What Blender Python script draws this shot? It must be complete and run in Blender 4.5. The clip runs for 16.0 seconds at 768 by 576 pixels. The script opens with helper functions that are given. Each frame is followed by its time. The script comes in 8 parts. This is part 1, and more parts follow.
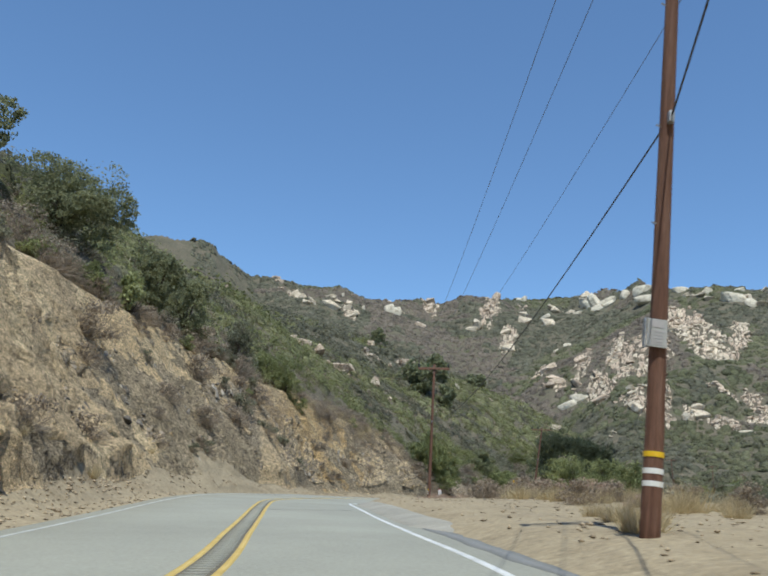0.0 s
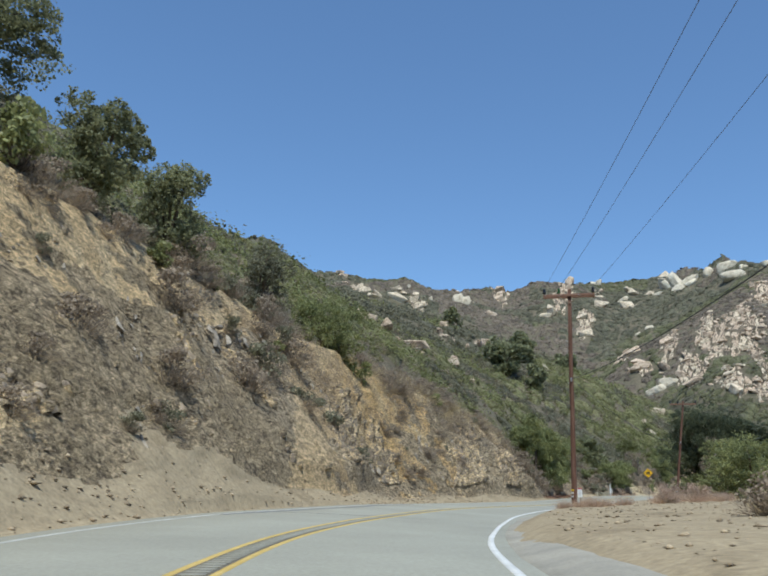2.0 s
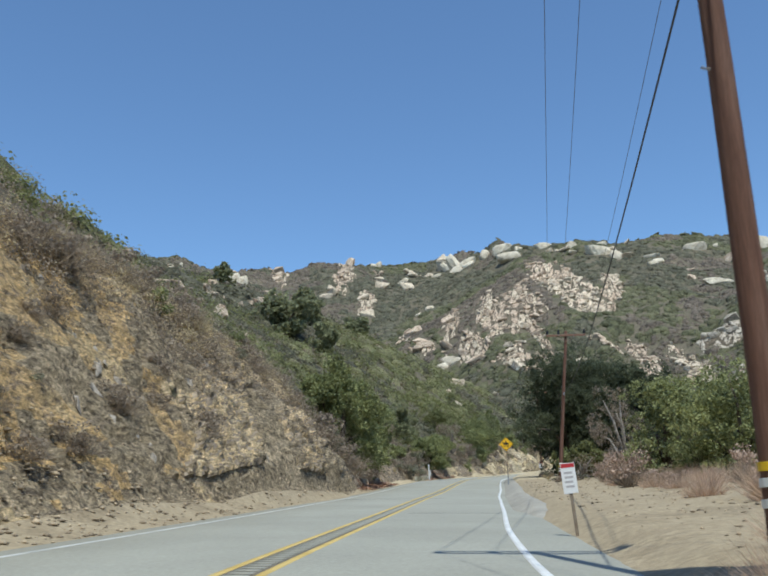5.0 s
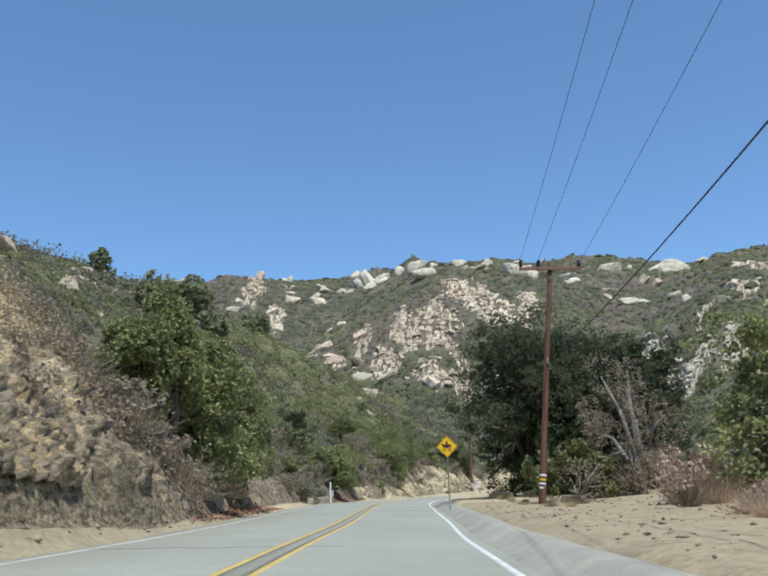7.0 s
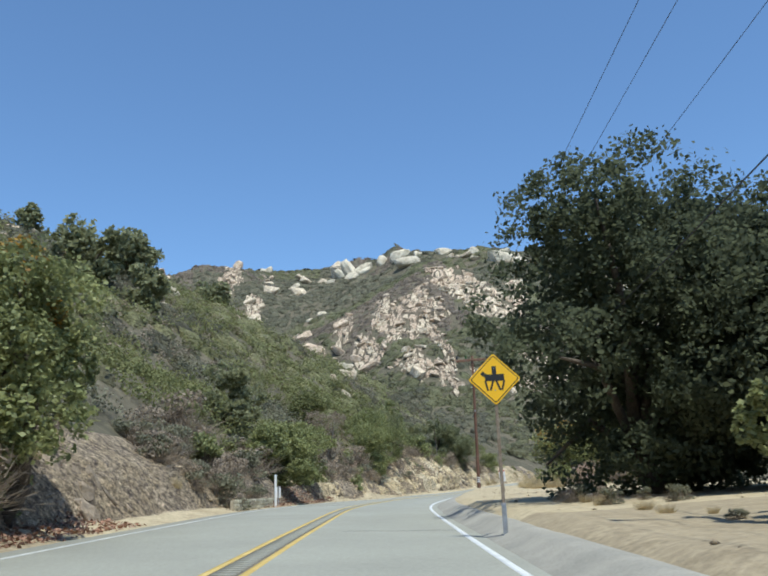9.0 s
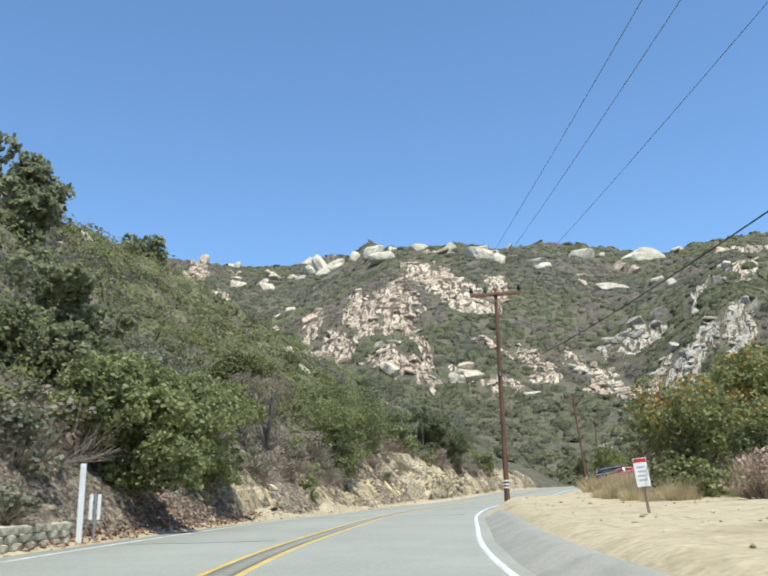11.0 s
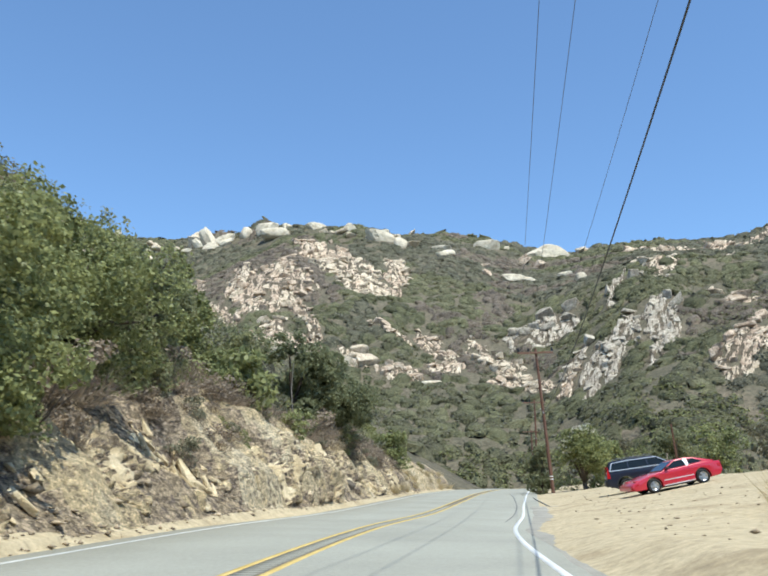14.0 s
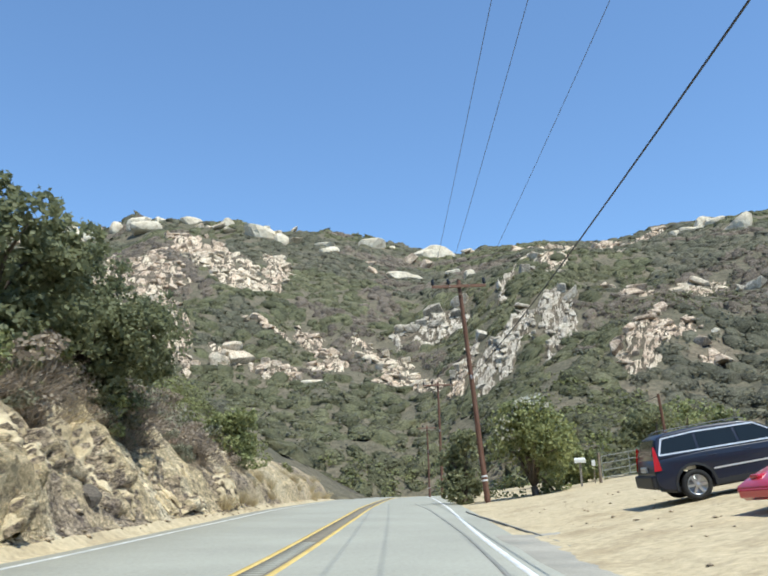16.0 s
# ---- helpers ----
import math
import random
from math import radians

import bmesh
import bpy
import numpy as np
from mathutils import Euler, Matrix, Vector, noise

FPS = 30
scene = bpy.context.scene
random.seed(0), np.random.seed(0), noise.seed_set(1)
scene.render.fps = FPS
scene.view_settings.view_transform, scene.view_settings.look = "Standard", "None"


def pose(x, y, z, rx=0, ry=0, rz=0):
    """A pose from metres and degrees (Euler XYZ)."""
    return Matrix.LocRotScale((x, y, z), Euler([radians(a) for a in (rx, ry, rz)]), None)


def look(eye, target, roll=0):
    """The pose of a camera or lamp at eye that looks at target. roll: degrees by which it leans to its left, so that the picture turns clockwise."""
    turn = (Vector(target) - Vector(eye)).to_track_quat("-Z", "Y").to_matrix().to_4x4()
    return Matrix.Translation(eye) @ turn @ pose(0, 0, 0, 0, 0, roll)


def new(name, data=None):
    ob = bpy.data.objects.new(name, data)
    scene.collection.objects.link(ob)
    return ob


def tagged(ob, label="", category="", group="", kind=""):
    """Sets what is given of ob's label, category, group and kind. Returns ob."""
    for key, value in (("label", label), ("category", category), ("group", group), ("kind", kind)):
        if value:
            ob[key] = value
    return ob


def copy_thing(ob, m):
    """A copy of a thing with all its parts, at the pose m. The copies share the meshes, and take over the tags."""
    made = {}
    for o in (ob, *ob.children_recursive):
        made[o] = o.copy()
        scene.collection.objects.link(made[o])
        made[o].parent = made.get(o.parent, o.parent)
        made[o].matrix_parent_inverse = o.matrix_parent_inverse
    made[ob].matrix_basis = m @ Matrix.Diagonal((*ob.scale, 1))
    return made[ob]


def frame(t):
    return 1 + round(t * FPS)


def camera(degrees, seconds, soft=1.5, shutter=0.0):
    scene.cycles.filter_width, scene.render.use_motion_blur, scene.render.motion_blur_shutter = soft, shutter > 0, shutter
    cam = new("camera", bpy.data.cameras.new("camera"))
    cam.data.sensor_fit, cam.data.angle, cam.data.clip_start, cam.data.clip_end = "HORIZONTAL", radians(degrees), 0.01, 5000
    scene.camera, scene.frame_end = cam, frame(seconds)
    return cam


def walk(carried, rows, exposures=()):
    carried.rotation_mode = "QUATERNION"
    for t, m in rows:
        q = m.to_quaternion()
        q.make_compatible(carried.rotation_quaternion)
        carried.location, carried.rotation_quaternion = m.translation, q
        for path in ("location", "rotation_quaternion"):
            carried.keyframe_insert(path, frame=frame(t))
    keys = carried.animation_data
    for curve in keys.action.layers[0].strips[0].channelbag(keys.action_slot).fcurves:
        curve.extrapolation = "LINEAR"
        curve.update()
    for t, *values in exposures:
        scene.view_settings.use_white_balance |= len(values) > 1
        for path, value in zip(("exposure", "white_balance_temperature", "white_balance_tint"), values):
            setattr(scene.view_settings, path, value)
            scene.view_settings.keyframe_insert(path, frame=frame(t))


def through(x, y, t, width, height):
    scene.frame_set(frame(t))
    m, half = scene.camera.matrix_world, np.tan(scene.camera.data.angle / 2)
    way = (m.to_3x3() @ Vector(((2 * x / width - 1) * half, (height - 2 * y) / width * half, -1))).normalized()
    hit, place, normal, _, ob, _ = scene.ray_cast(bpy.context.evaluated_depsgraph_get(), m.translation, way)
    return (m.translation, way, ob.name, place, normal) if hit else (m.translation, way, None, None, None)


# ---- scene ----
cam = camera(48.0, 16.0, soft=1.95, shutter=0.12)
PATH = [
    (0.0, (-0.000, -0.000, 1.080), (-0.000, 9.582, 3.941), 3.29),
    (0.5, (-0.260, 7.152, 1.596), (-0.723, 16.712, 4.495), 2.94),
    (1.0, (-0.640, 14.643, 2.086), (-1.430, 24.208, 4.895), 2.68),
    (1.5, (-1.235, 21.441, 2.579), (-2.106, 30.983, 5.440), 2.65),
    (2.0, (-1.764, 28.679, 3.079), (-2.518, 38.248, 5.880), 1.90),
    (2.5, (-2.186, 35.297, 3.530), (-2.704, 44.890, 6.307), -0.02),
    (3.0, (-2.298, 42.511, 3.913), (-2.433, 52.112, 6.704), -1.68),
    (3.5, (-2.185, 48.723, 4.284), (-1.896, 58.323, 7.070), -1.61),
    (4.0, (-1.757, 55.457, 4.668), (-0.954, 65.045, 7.392), -1.73),
    (4.5, (-1.109, 61.434, 5.056), (0.172, 70.974, 7.764), -1.93),
    (5.0, (0.012, 68.172, 5.427), (1.805, 77.635, 8.119), -1.69),
    (5.2, (0.519, 70.806, 5.582), (2.464, 80.236, 8.281), -1.56),
    (7.3, (7.448, 95.921, 6.890), (10.254, 105.064, 9.811), -1.82),
    (7.5, (8.229, 98.376, 7.054), (11.054, 107.518, 9.960), -1.64),
    (8.0, (10.213, 104.782, 7.476), (13.077, 113.915, 10.373), -1.26),
    (8.5, (12.072, 110.619, 7.878), (14.986, 119.729, 10.795), -1.92),
    (8.7, (12.879, 113.153, 8.041), (15.801, 122.277, 10.909), -2.20),
    (10.8, (21.806, 141.989, 10.077), (24.992, 150.996, 13.031), -1.50),
    (11.0, (22.803, 144.696, 10.259), (26.057, 153.690, 13.178), -1.80),
    (11.5, (25.300, 151.398, 10.732), (28.684, 160.354, 13.622), -1.15),
    (12.0, (27.981, 158.255, 11.216), (31.545, 167.152, 14.066), -1.08),
    (12.5, (30.553, 164.448, 11.662), (34.287, 173.278, 14.505), -0.89),
    (13.0, (33.501, 171.102, 12.122), (37.422, 179.849, 14.972), -0.51),
    (13.5, (36.132, 176.762, 12.535), (40.248, 185.415, 15.394), 0.00),
    (14.0, (39.248, 182.870, 12.963), (43.625, 191.392, 15.830), 0.12),
    (14.5, (42.225, 188.340, 13.375), (46.920, 196.692, 16.239), -0.67),
    (15.0, (45.886, 194.308, 13.780), (50.941, 202.454, 16.622), -1.22),
    (15.5, (49.299, 199.522, 14.156), (54.634, 207.475, 17.035), -1.60),
    (16.0, (52.908, 204.546, 14.582), (58.421, 212.349, 17.533), -1.60),
]
walk(cam, [(t, look(eye, aim, roll)) for t, eye, aim, roll in PATH], exposures=[(0.0, 0.13, 6180, 2), (5.2, 0.13, 6180, 2), (7.4, 0.28, 6190, 2), (8.7, 0.28, 6160, 2), (10.8, 0.54, 6300, 2), (16.0, 0.58, 6340, 2)])

# ---- light ----
SUN_AZ, SUN_EL = 176.0, 64.0
world = bpy.data.worlds.new("sky")
scene.world = world
world.use_nodes = True
sky = world.node_tree.nodes.new("ShaderNodeTexSky")
sky.sky_type = "NISHITA"
sky.sun_disc = False
sky.sun_elevation, sky.sun_rotation = radians(SUN_EL), radians(SUN_AZ)
sky.altitude, sky.air_density, sky.dust_density, sky.ozone_density = 800, 1.0, 0.0, 5.6
backdrop = world.node_tree.nodes["Background"]
backdrop.inputs["Strength"].default_value = 0.156
world.node_tree.links.new(sky.outputs[0], backdrop.inputs["Color"])
sun = new("sun", bpy.data.lights.new("sun", "SUN"))
sun.data.energy, sun.data.angle, sun.data.color = 3.75, radians(0.53), (1.0, 0.955, 0.89)
sun.matrix_world = look((0, 0, 0), (-math.sin(radians(SUN_AZ)) * math.cos(radians(SUN_EL)),
                                    -math.cos(radians(SUN_AZ)) * math.cos(radians(SUN_EL)), -math.sin(radians(SUN_EL))))

# ---- materials ----
def surface(name, colours, scale, rough=0.9, bump=0.3, fine=8.0, contrast=0.35, rand=0.0, island=0.0, metal=0.0, space="Position", stretch=None, spec=0.3, dist=0.05):
    """Broad colour patches, fine grain on top of them and a bump of the grain."""
    m = bpy.data.materials.new(name)
    m.use_nodes = True
    n, l = m.node_tree.nodes, m.node_tree.links
    b = n["Principled BSDF"]
    b.inputs["Roughness"].default_value, b.inputs["Metallic"].default_value = rough, metal
    b.inputs["Specular IOR Level"].default_value = spec
    if space == "Position":
        where = n.new("ShaderNodeNewGeometry").outputs["Position"]
    else:
        where = n.new("ShaderNodeTexCoord").outputs["Object"]
    if stretch:
        mp = n.new("ShaderNodeMapping")
        mp.inputs["Scale"].default_value = stretch
        l.new(where, mp.inputs["Vector"])
        where = mp.outputs["Vector"]
    broad = n.new("ShaderNodeTexNoise")
    broad.inputs["Scale"].default_value, broad.inputs["Detail"].default_value, broad.inputs["Roughness"].default_value = scale, 5.0, 0.6
    l.new(where, broad.inputs["Vector"])
    ramp = n.new("ShaderNodeValToRGB")
    els = ramp.color_ramp.elements
    for i, c in enumerate(colours):
        at = 0.3 + 0.4 * i / max(1, len(colours) - 1)
        e = els[i] if i < 2 else els.new(at)
        e.position, e.color = at, (*c, 1)
    l.new(broad.outputs["Fac"], ramp.inputs["Fac"])
    grain = n.new("ShaderNodeTexNoise")
    grain.inputs["Scale"].default_value, grain.inputs["Detail"].default_value, grain.inputs["Roughness"].default_value = scale * fine, 6.0, 0.7
    l.new(where, grain.inputs["Vector"])
    spread = n.new("ShaderNodeMapRange")
    spread.inputs["From Min"].default_value, spread.inputs["From Max"].default_value = 0.3, 0.7
    spread.inputs["To Min"].default_value, spread.inputs["To Max"].default_value = 1 - contrast, 1 + contrast
    l.new(grain.outputs["Fac"], spread.inputs["Value"])
    hue = n.new("ShaderNodeHueSaturation")
    l.new(ramp.outputs["Color"], hue.inputs["Color"])
    value = spread.outputs["Result"]
    for amount, source in ((rand, "object"), (island, "island")):
        if amount:
            src = n.new("ShaderNodeObjectInfo").outputs["Random"] if source == "object" else n.new("ShaderNodeNewGeometry").outputs["Random Per Island"]
            mr = n.new("ShaderNodeMapRange")
            mr.inputs["To Min"].default_value, mr.inputs["To Max"].default_value = 1 - amount, 1 + amount
            l.new(src, mr.inputs["Value"])
            mul = n.new("ShaderNodeMath")
            mul.operation = "MULTIPLY"
            l.new(value, mul.inputs[0]), l.new(mr.outputs["Result"], mul.inputs[1])
            value = mul.outputs[0]
    l.new(value, hue.inputs["Value"])
    l.new(hue.outputs["Color"], b.inputs["Base Color"])
    if bump:
        bp = n.new("ShaderNodeBump")
        bp.inputs["Strength"].default_value, bp.inputs["Distance"].default_value = bump, dist
        l.new(grain.outputs["Fac"], bp.inputs["Height"])
        l.new(bp.outputs["Normal"], b.inputs["Normal"])
    return m


def leaf_material(name, light, dark, through=0.25, rough=0.6, broad=0.35, spread=0.55):
    """Leaves: colour varies leaf by leaf and in broad patches, some light passes through."""
    m = bpy.data.materials.new(name)
    m.use_nodes = True
    n, l = m.node_tree.nodes, m.node_tree.links
    b = n["Principled BSDF"]
    b.inputs["Roughness"].default_value = rough
    b.inputs["Specular IOR Level"].default_value = 0.25
    geo = n.new("ShaderNodeNewGeometry")
    noise_t = n.new("ShaderNodeTexNoise")
    noise_t.inputs["Scale"].default_value, noise_t.inputs["Detail"].default_value = broad, 3.0
    l.new(geo.outputs["Position"], noise_t.inputs["Vector"])
    add = n.new("ShaderNodeMath")
    add.operation = "MULTIPLY_ADD"
    add.inputs[1].default_value = spread
    l.new(geo.outputs["Random Per Island"], add.inputs[0]), l.new(noise_t.outputs["Fac"], add.inputs[2])
    ramp = n.new("ShaderNodeValToRGB")
    ramp.color_ramp.elements[0].position, ramp.color_ramp.elements[0].color = 0.5 - 0.09 * spread, (*dark, 1)
    ramp.color_ramp.elements[1].position, ramp.color_ramp.elements[1].color = 0.5 + 0.9 * spread, (*light, 1)
    l.new(add.outputs[0], ramp.inputs["Fac"])
    l.new(ramp.outputs["Color"], b.inputs["Base Color"])
    tr = n.new("ShaderNodeBsdfTranslucent")
    l.new(ramp.outputs["Color"], tr.inputs["Color"])
    mix = n.new("ShaderNodeMixShader")
    mix.inputs["Fac"].default_value = through
    l.new(b.outputs[0], mix.inputs[1]), l.new(tr.outputs[0], mix.inputs[2])
    l.new(mix.outputs[0], n["Material Output"].inputs["Surface"])
    return m


def plain(name, colour, rough=0.5, metal=0.0, coat=0.0, spec=0.5):
    m = surface(name, [tuple(c * 0.93 for c in colour), tuple(min(1, c * 1.05) for c in colour)], 2.0, rough, 0.0, 10.0, 0.05, metal=metal, space="Object", spec=spec)
    m.node_tree.nodes["Principled BSDF"].inputs["Coat Weight"].default_value = coat
    return m


ASPHALT = surface("sun_bleached_asphalt", [(0.282, 0.275, 0.228), (0.342, 0.335, 0.278)], 0.25, 0.9, 0.35, 60.0, 0.16, dist=0.01)
BERM = surface("old_asphalt_berm", [(0.27, 0.255, 0.215), (0.385, 0.355, 0.295)], 0.8, 0.92, 0.35, 30.0, 0.2, dist=0.01)
WHITE_LINE = surface("worn_white_paint", [(0.52, 0.52, 0.5), (0.72, 0.72, 0.7)], 1.6, 0.7, 0.1, 20.0, 0.12, dist=0.004)
FADED_LINE = surface("faded_white_paint", [(0.36, 0.355, 0.32), (0.55, 0.545, 0.5)], 1.2, 0.8, 0.1, 20.0, 0.2, dist=0.004)
YELLOW_LINE = surface("worn_yellow_paint", [(0.50, 0.35, 0.10), (0.64, 0.475, 0.17)], 1.6, 0.7, 0.1, 20.0, 0.16, dist=0.004)
RUBBER = surface("dark_road_joint", [(0.15, 0.13, 0.095), (0.235, 0.205, 0.15)], 3.0, 0.9, 0.2, 10.0, 0.3)
DIRT = surface("dry_dirt", [(0.339, 0.266, 0.161), (0.475, 0.390, 0.250), (0.407, 0.328, 0.203)], 0.35, 0.95, 0.6, 14.0, 0.28, dist=0.06)
SHOULDER = surface("grey_tan_shoulder", [(0.245, 0.192, 0.12), (0.355, 0.287, 0.186), (0.295, 0.234, 0.149)], 0.4, 0.95, 0.6, 16.0, 0.3, dist=0.06)
HILL = surface("chaparral_soil", [(0.10, 0.09, 0.058), (0.128, 0.111, 0.074), (0.165, 0.134, 0.092)], 0.06, 0.95, 1.0, 14.0, 0.5, dist=0.3)
POLE_WOOD = surface("creosoted_pole_wood", [(0.085, 0.040, 0.027), (0.14, 0.072, 0.048), (0.185, 0.108, 0.078)], 2.0, 0.85, 0.4, 6.0, 0.3, space="Object", stretch=(6, 6, 0.35), dist=0.02)
ARM_WOOD = surface("weathered_arm_wood", [(0.17, 0.085, 0.055), (0.27, 0.16, 0.115)], 2.5, 0.85, 0.4, 5.0, 0.3, space="Object", stretch=(0.5, 6, 6), dist=0.01)
STEEL = surface("galvanised_steel", [(0.30, 0.31, 0.32), (0.42, 0.43, 0.44)], 6.0, 0.5, 0.1, 6.0, 0.15, metal=0.7, space="Object")
RUSTY = surface("rusty_post_steel", [(0.16, 0.11, 0.07), (0.28, 0.24, 0.19)], 5.0, 0.8, 0.2, 6.0, 0.25, space="Object")
WIRE = plain("black_wire", (0.03, 0.03, 0.032), 0.6)
WIRE_GREY = plain("weathered_wire", (0.10, 0.10, 0.105), 0.5, 0.3)
PORCELAIN = plain("dark_porcelain", (0.02, 0.022, 0.03), 0.18)
PORCELAIN_GREEN = plain("green_porcelain", (0.03, 0.10, 0.03), 0.2)
SIGN_YELLOW = plain("sign_yellow", (0.85, 0.48, 0.01), 0.4)
SIGN_BLACK = plain("sign_black", (0.012, 0.012, 0.012), 0.5)
SIGN_WHITE = plain("sign_white", (0.74, 0.74, 0.73), 0.45)
SIGN_RED = plain("sign_red", (0.45, 0.03, 0.035), 0.5)
INK = plain("faded_ink", (0.42, 0.40, 0.40), 0.6)
BAND_WHITE = plain("reflective_band_white", (0.75, 0.75, 0.72), 0.4)
BAND_YELLOW = plain("reflective_band_yellow", (0.75, 0.48, 0.02), 0.4)
POST_WHITE = plain("delineator_white", (0.78, 0.78, 0.76), 0.4)


def bank_material(name, warm, grey, dark, pale_mix, broken=0.5, relief=0.2, flaky=0.3):
    """A cut bank: beds of loose shale, streaks of washed soil and pale dust."""
    m = bpy.data.materials.new(name)
    m.use_nodes = True
    n, l = m.node_tree.nodes, m.node_tree.links
    b = n["Principled BSDF"]
    b.inputs["Roughness"].default_value = 0.95
    b.inputs["Specular IOR Level"].default_value = 0.15
    pos = n.new("ShaderNodeNewGeometry").outputs["Position"]

    def noise_of(scale, detail, stretch, rough=0.6):
        mp = n.new("ShaderNodeMapping")
        mp.inputs["Scale"].default_value = stretch
        l.new(pos, mp.inputs["Vector"])
        t = n.new("ShaderNodeTexNoise")
        t.inputs["Scale"].default_value, t.inputs["Detail"].default_value, t.inputs["Roughness"].default_value = scale, detail, rough
        l.new(mp.outputs["Vector"], t.inputs["Vector"])
        return t.outputs["Fac"]

    def mixed(fac, lo, hi, a, c):
        r = n.new("ShaderNodeMapRange")
        r.inputs["From Min"].default_value, r.inputs["From Max"].default_value = lo, hi
        l.new(fac, r.inputs["Value"])
        x = n.new("ShaderNodeMix")
        x.data_type = "RGBA"
        l.new(r.outputs["Result"], x.inputs["Factor"])
        for socket, v in ((x.inputs["A"], a), (x.inputs["B"], c)):
            if isinstance(v, tuple):
                socket.default_value = (*v, 1)
            else:
                l.new(v, socket)
        return x.outputs["Result"]

    broad = noise_of(0.085, 5, (1, 1, 0.55), 0.55)
    streak = noise_of(0.42, 6, (1, 1, 0.16))
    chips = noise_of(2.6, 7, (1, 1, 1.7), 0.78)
    grit = noise_of(11.0, 4, (1, 1, 1), 0.7)

    def flakes_of(scale, stretch, lo, hi):
        """Chips of stone: each has its own tone."""
        mp = n.new("ShaderNodeMapping")
        mp.inputs["Scale"].default_value, mp.inputs["Rotation"].default_value = stretch, (0.3, 0.5, 0.4)
        l.new(pos, mp.inputs["Vector"])
        v = n.new("ShaderNodeTexVoronoi")
        v.inputs["Scale"].default_value = scale
        l.new(mp.outputs["Vector"], v.inputs["Vector"])
        r = n.new("ShaderNodeMapRange")
        r.inputs["From Min"].default_value, r.inputs["From Max"].default_value = 0.22, 0.78
        r.inputs["To Min"].default_value, r.inputs["To Max"].default_value = lo, hi
        l.new(v.outputs["Color"], r.inputs["Value"])
        return r.outputs["Result"]

    flakes = flakes_of(5.5, (1, 1, 1.8), 1 - flaky, 1 + 0.8 * flaky)
    flecks = flakes_of(15.0, (1, 1, 1.6), 1 - 0.8 * flaky, 1 + 0.7 * flaky)
    both = n.new("ShaderNodeMath")
    both.operation = "MULTIPLY"
    l.new(flakes, both.inputs[0]), l.new(flecks, both.inputs[1])
    c = mixed(broad, 0.44, 0.56, warm, grey)
    c = mixed(streak, 0.49, 0.62, c, pale_mix)
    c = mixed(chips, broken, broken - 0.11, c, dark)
    var = n.new("ShaderNodeMapRange")
    var.inputs["From Min"].default_value, var.inputs["From Max"].default_value = 0.3, 0.7
    var.inputs["To Min"].default_value, var.inputs["To Max"].default_value = 0.68, 1.3
    l.new(grit, var.inputs["Value"])
    hue = n.new("ShaderNodeHueSaturation")
    tone = n.new("ShaderNodeMath")
    tone.operation = "MULTIPLY"
    l.new(var.outputs["Result"], tone.inputs[0]), l.new(both.outputs[0], tone.inputs[1])
    l.new(c, hue.inputs["Color"]), l.new(tone.outputs[0], hue.inputs["Value"])
    l.new(hue.outputs["Color"], b.inputs["Base Color"])
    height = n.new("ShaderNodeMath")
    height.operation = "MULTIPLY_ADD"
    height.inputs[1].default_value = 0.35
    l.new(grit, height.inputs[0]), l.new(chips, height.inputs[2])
    bp = n.new("ShaderNodeBump")
    bp.inputs["Strength"].default_value, bp.inputs["Distance"].default_value = 1.0, relief
    steps = n.new("ShaderNodeMath")
    steps.operation = "MULTIPLY_ADD"
    steps.inputs[1].default_value = 0.5
    l.new(both.outputs[0], steps.inputs[0]), l.new(height.outputs[0], steps.inputs[2])
    l.new(steps.outputs[0], bp.inputs["Height"])
    l.new(bp.outputs["Normal"], b.inputs["Normal"])
    return m


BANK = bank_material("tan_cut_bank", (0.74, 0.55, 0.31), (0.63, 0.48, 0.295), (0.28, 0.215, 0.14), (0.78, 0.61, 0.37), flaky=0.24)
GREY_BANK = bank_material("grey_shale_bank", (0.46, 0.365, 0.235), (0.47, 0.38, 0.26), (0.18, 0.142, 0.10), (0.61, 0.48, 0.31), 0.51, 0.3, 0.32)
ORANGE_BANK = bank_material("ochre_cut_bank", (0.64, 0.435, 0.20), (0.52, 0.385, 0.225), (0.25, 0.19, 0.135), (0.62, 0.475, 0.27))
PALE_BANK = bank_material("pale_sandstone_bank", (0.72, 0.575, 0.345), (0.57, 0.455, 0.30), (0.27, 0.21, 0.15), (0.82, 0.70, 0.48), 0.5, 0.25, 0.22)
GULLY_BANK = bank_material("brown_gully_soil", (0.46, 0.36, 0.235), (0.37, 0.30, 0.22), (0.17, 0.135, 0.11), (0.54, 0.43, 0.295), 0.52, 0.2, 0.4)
SANDSTONE = surface("weathered_sandstone", [(0.37, 0.28, 0.19), (0.58, 0.475, 0.345), (0.70, 0.60, 0.45)], 0.5, 0.95, 0.9, 4.0, 0.42, rand=0.1, dist=0.5)
PINK_STONE = surface("pinkish_sandstone", [(0.30, 0.21, 0.145), (0.51, 0.39, 0.28), (0.66, 0.545, 0.41)], 0.5, 0.95, 0.9, 4.0, 0.42, rand=0.16, dist=0.5)
DOME_STONE = surface("pale_dome_stone", [(0.45, 0.365, 0.26), (0.63, 0.545, 0.41), (0.74, 0.66, 0.52)], 0.35, 0.95, 0.8, 5.0, 0.25, rand=0.12, dist=0.5)
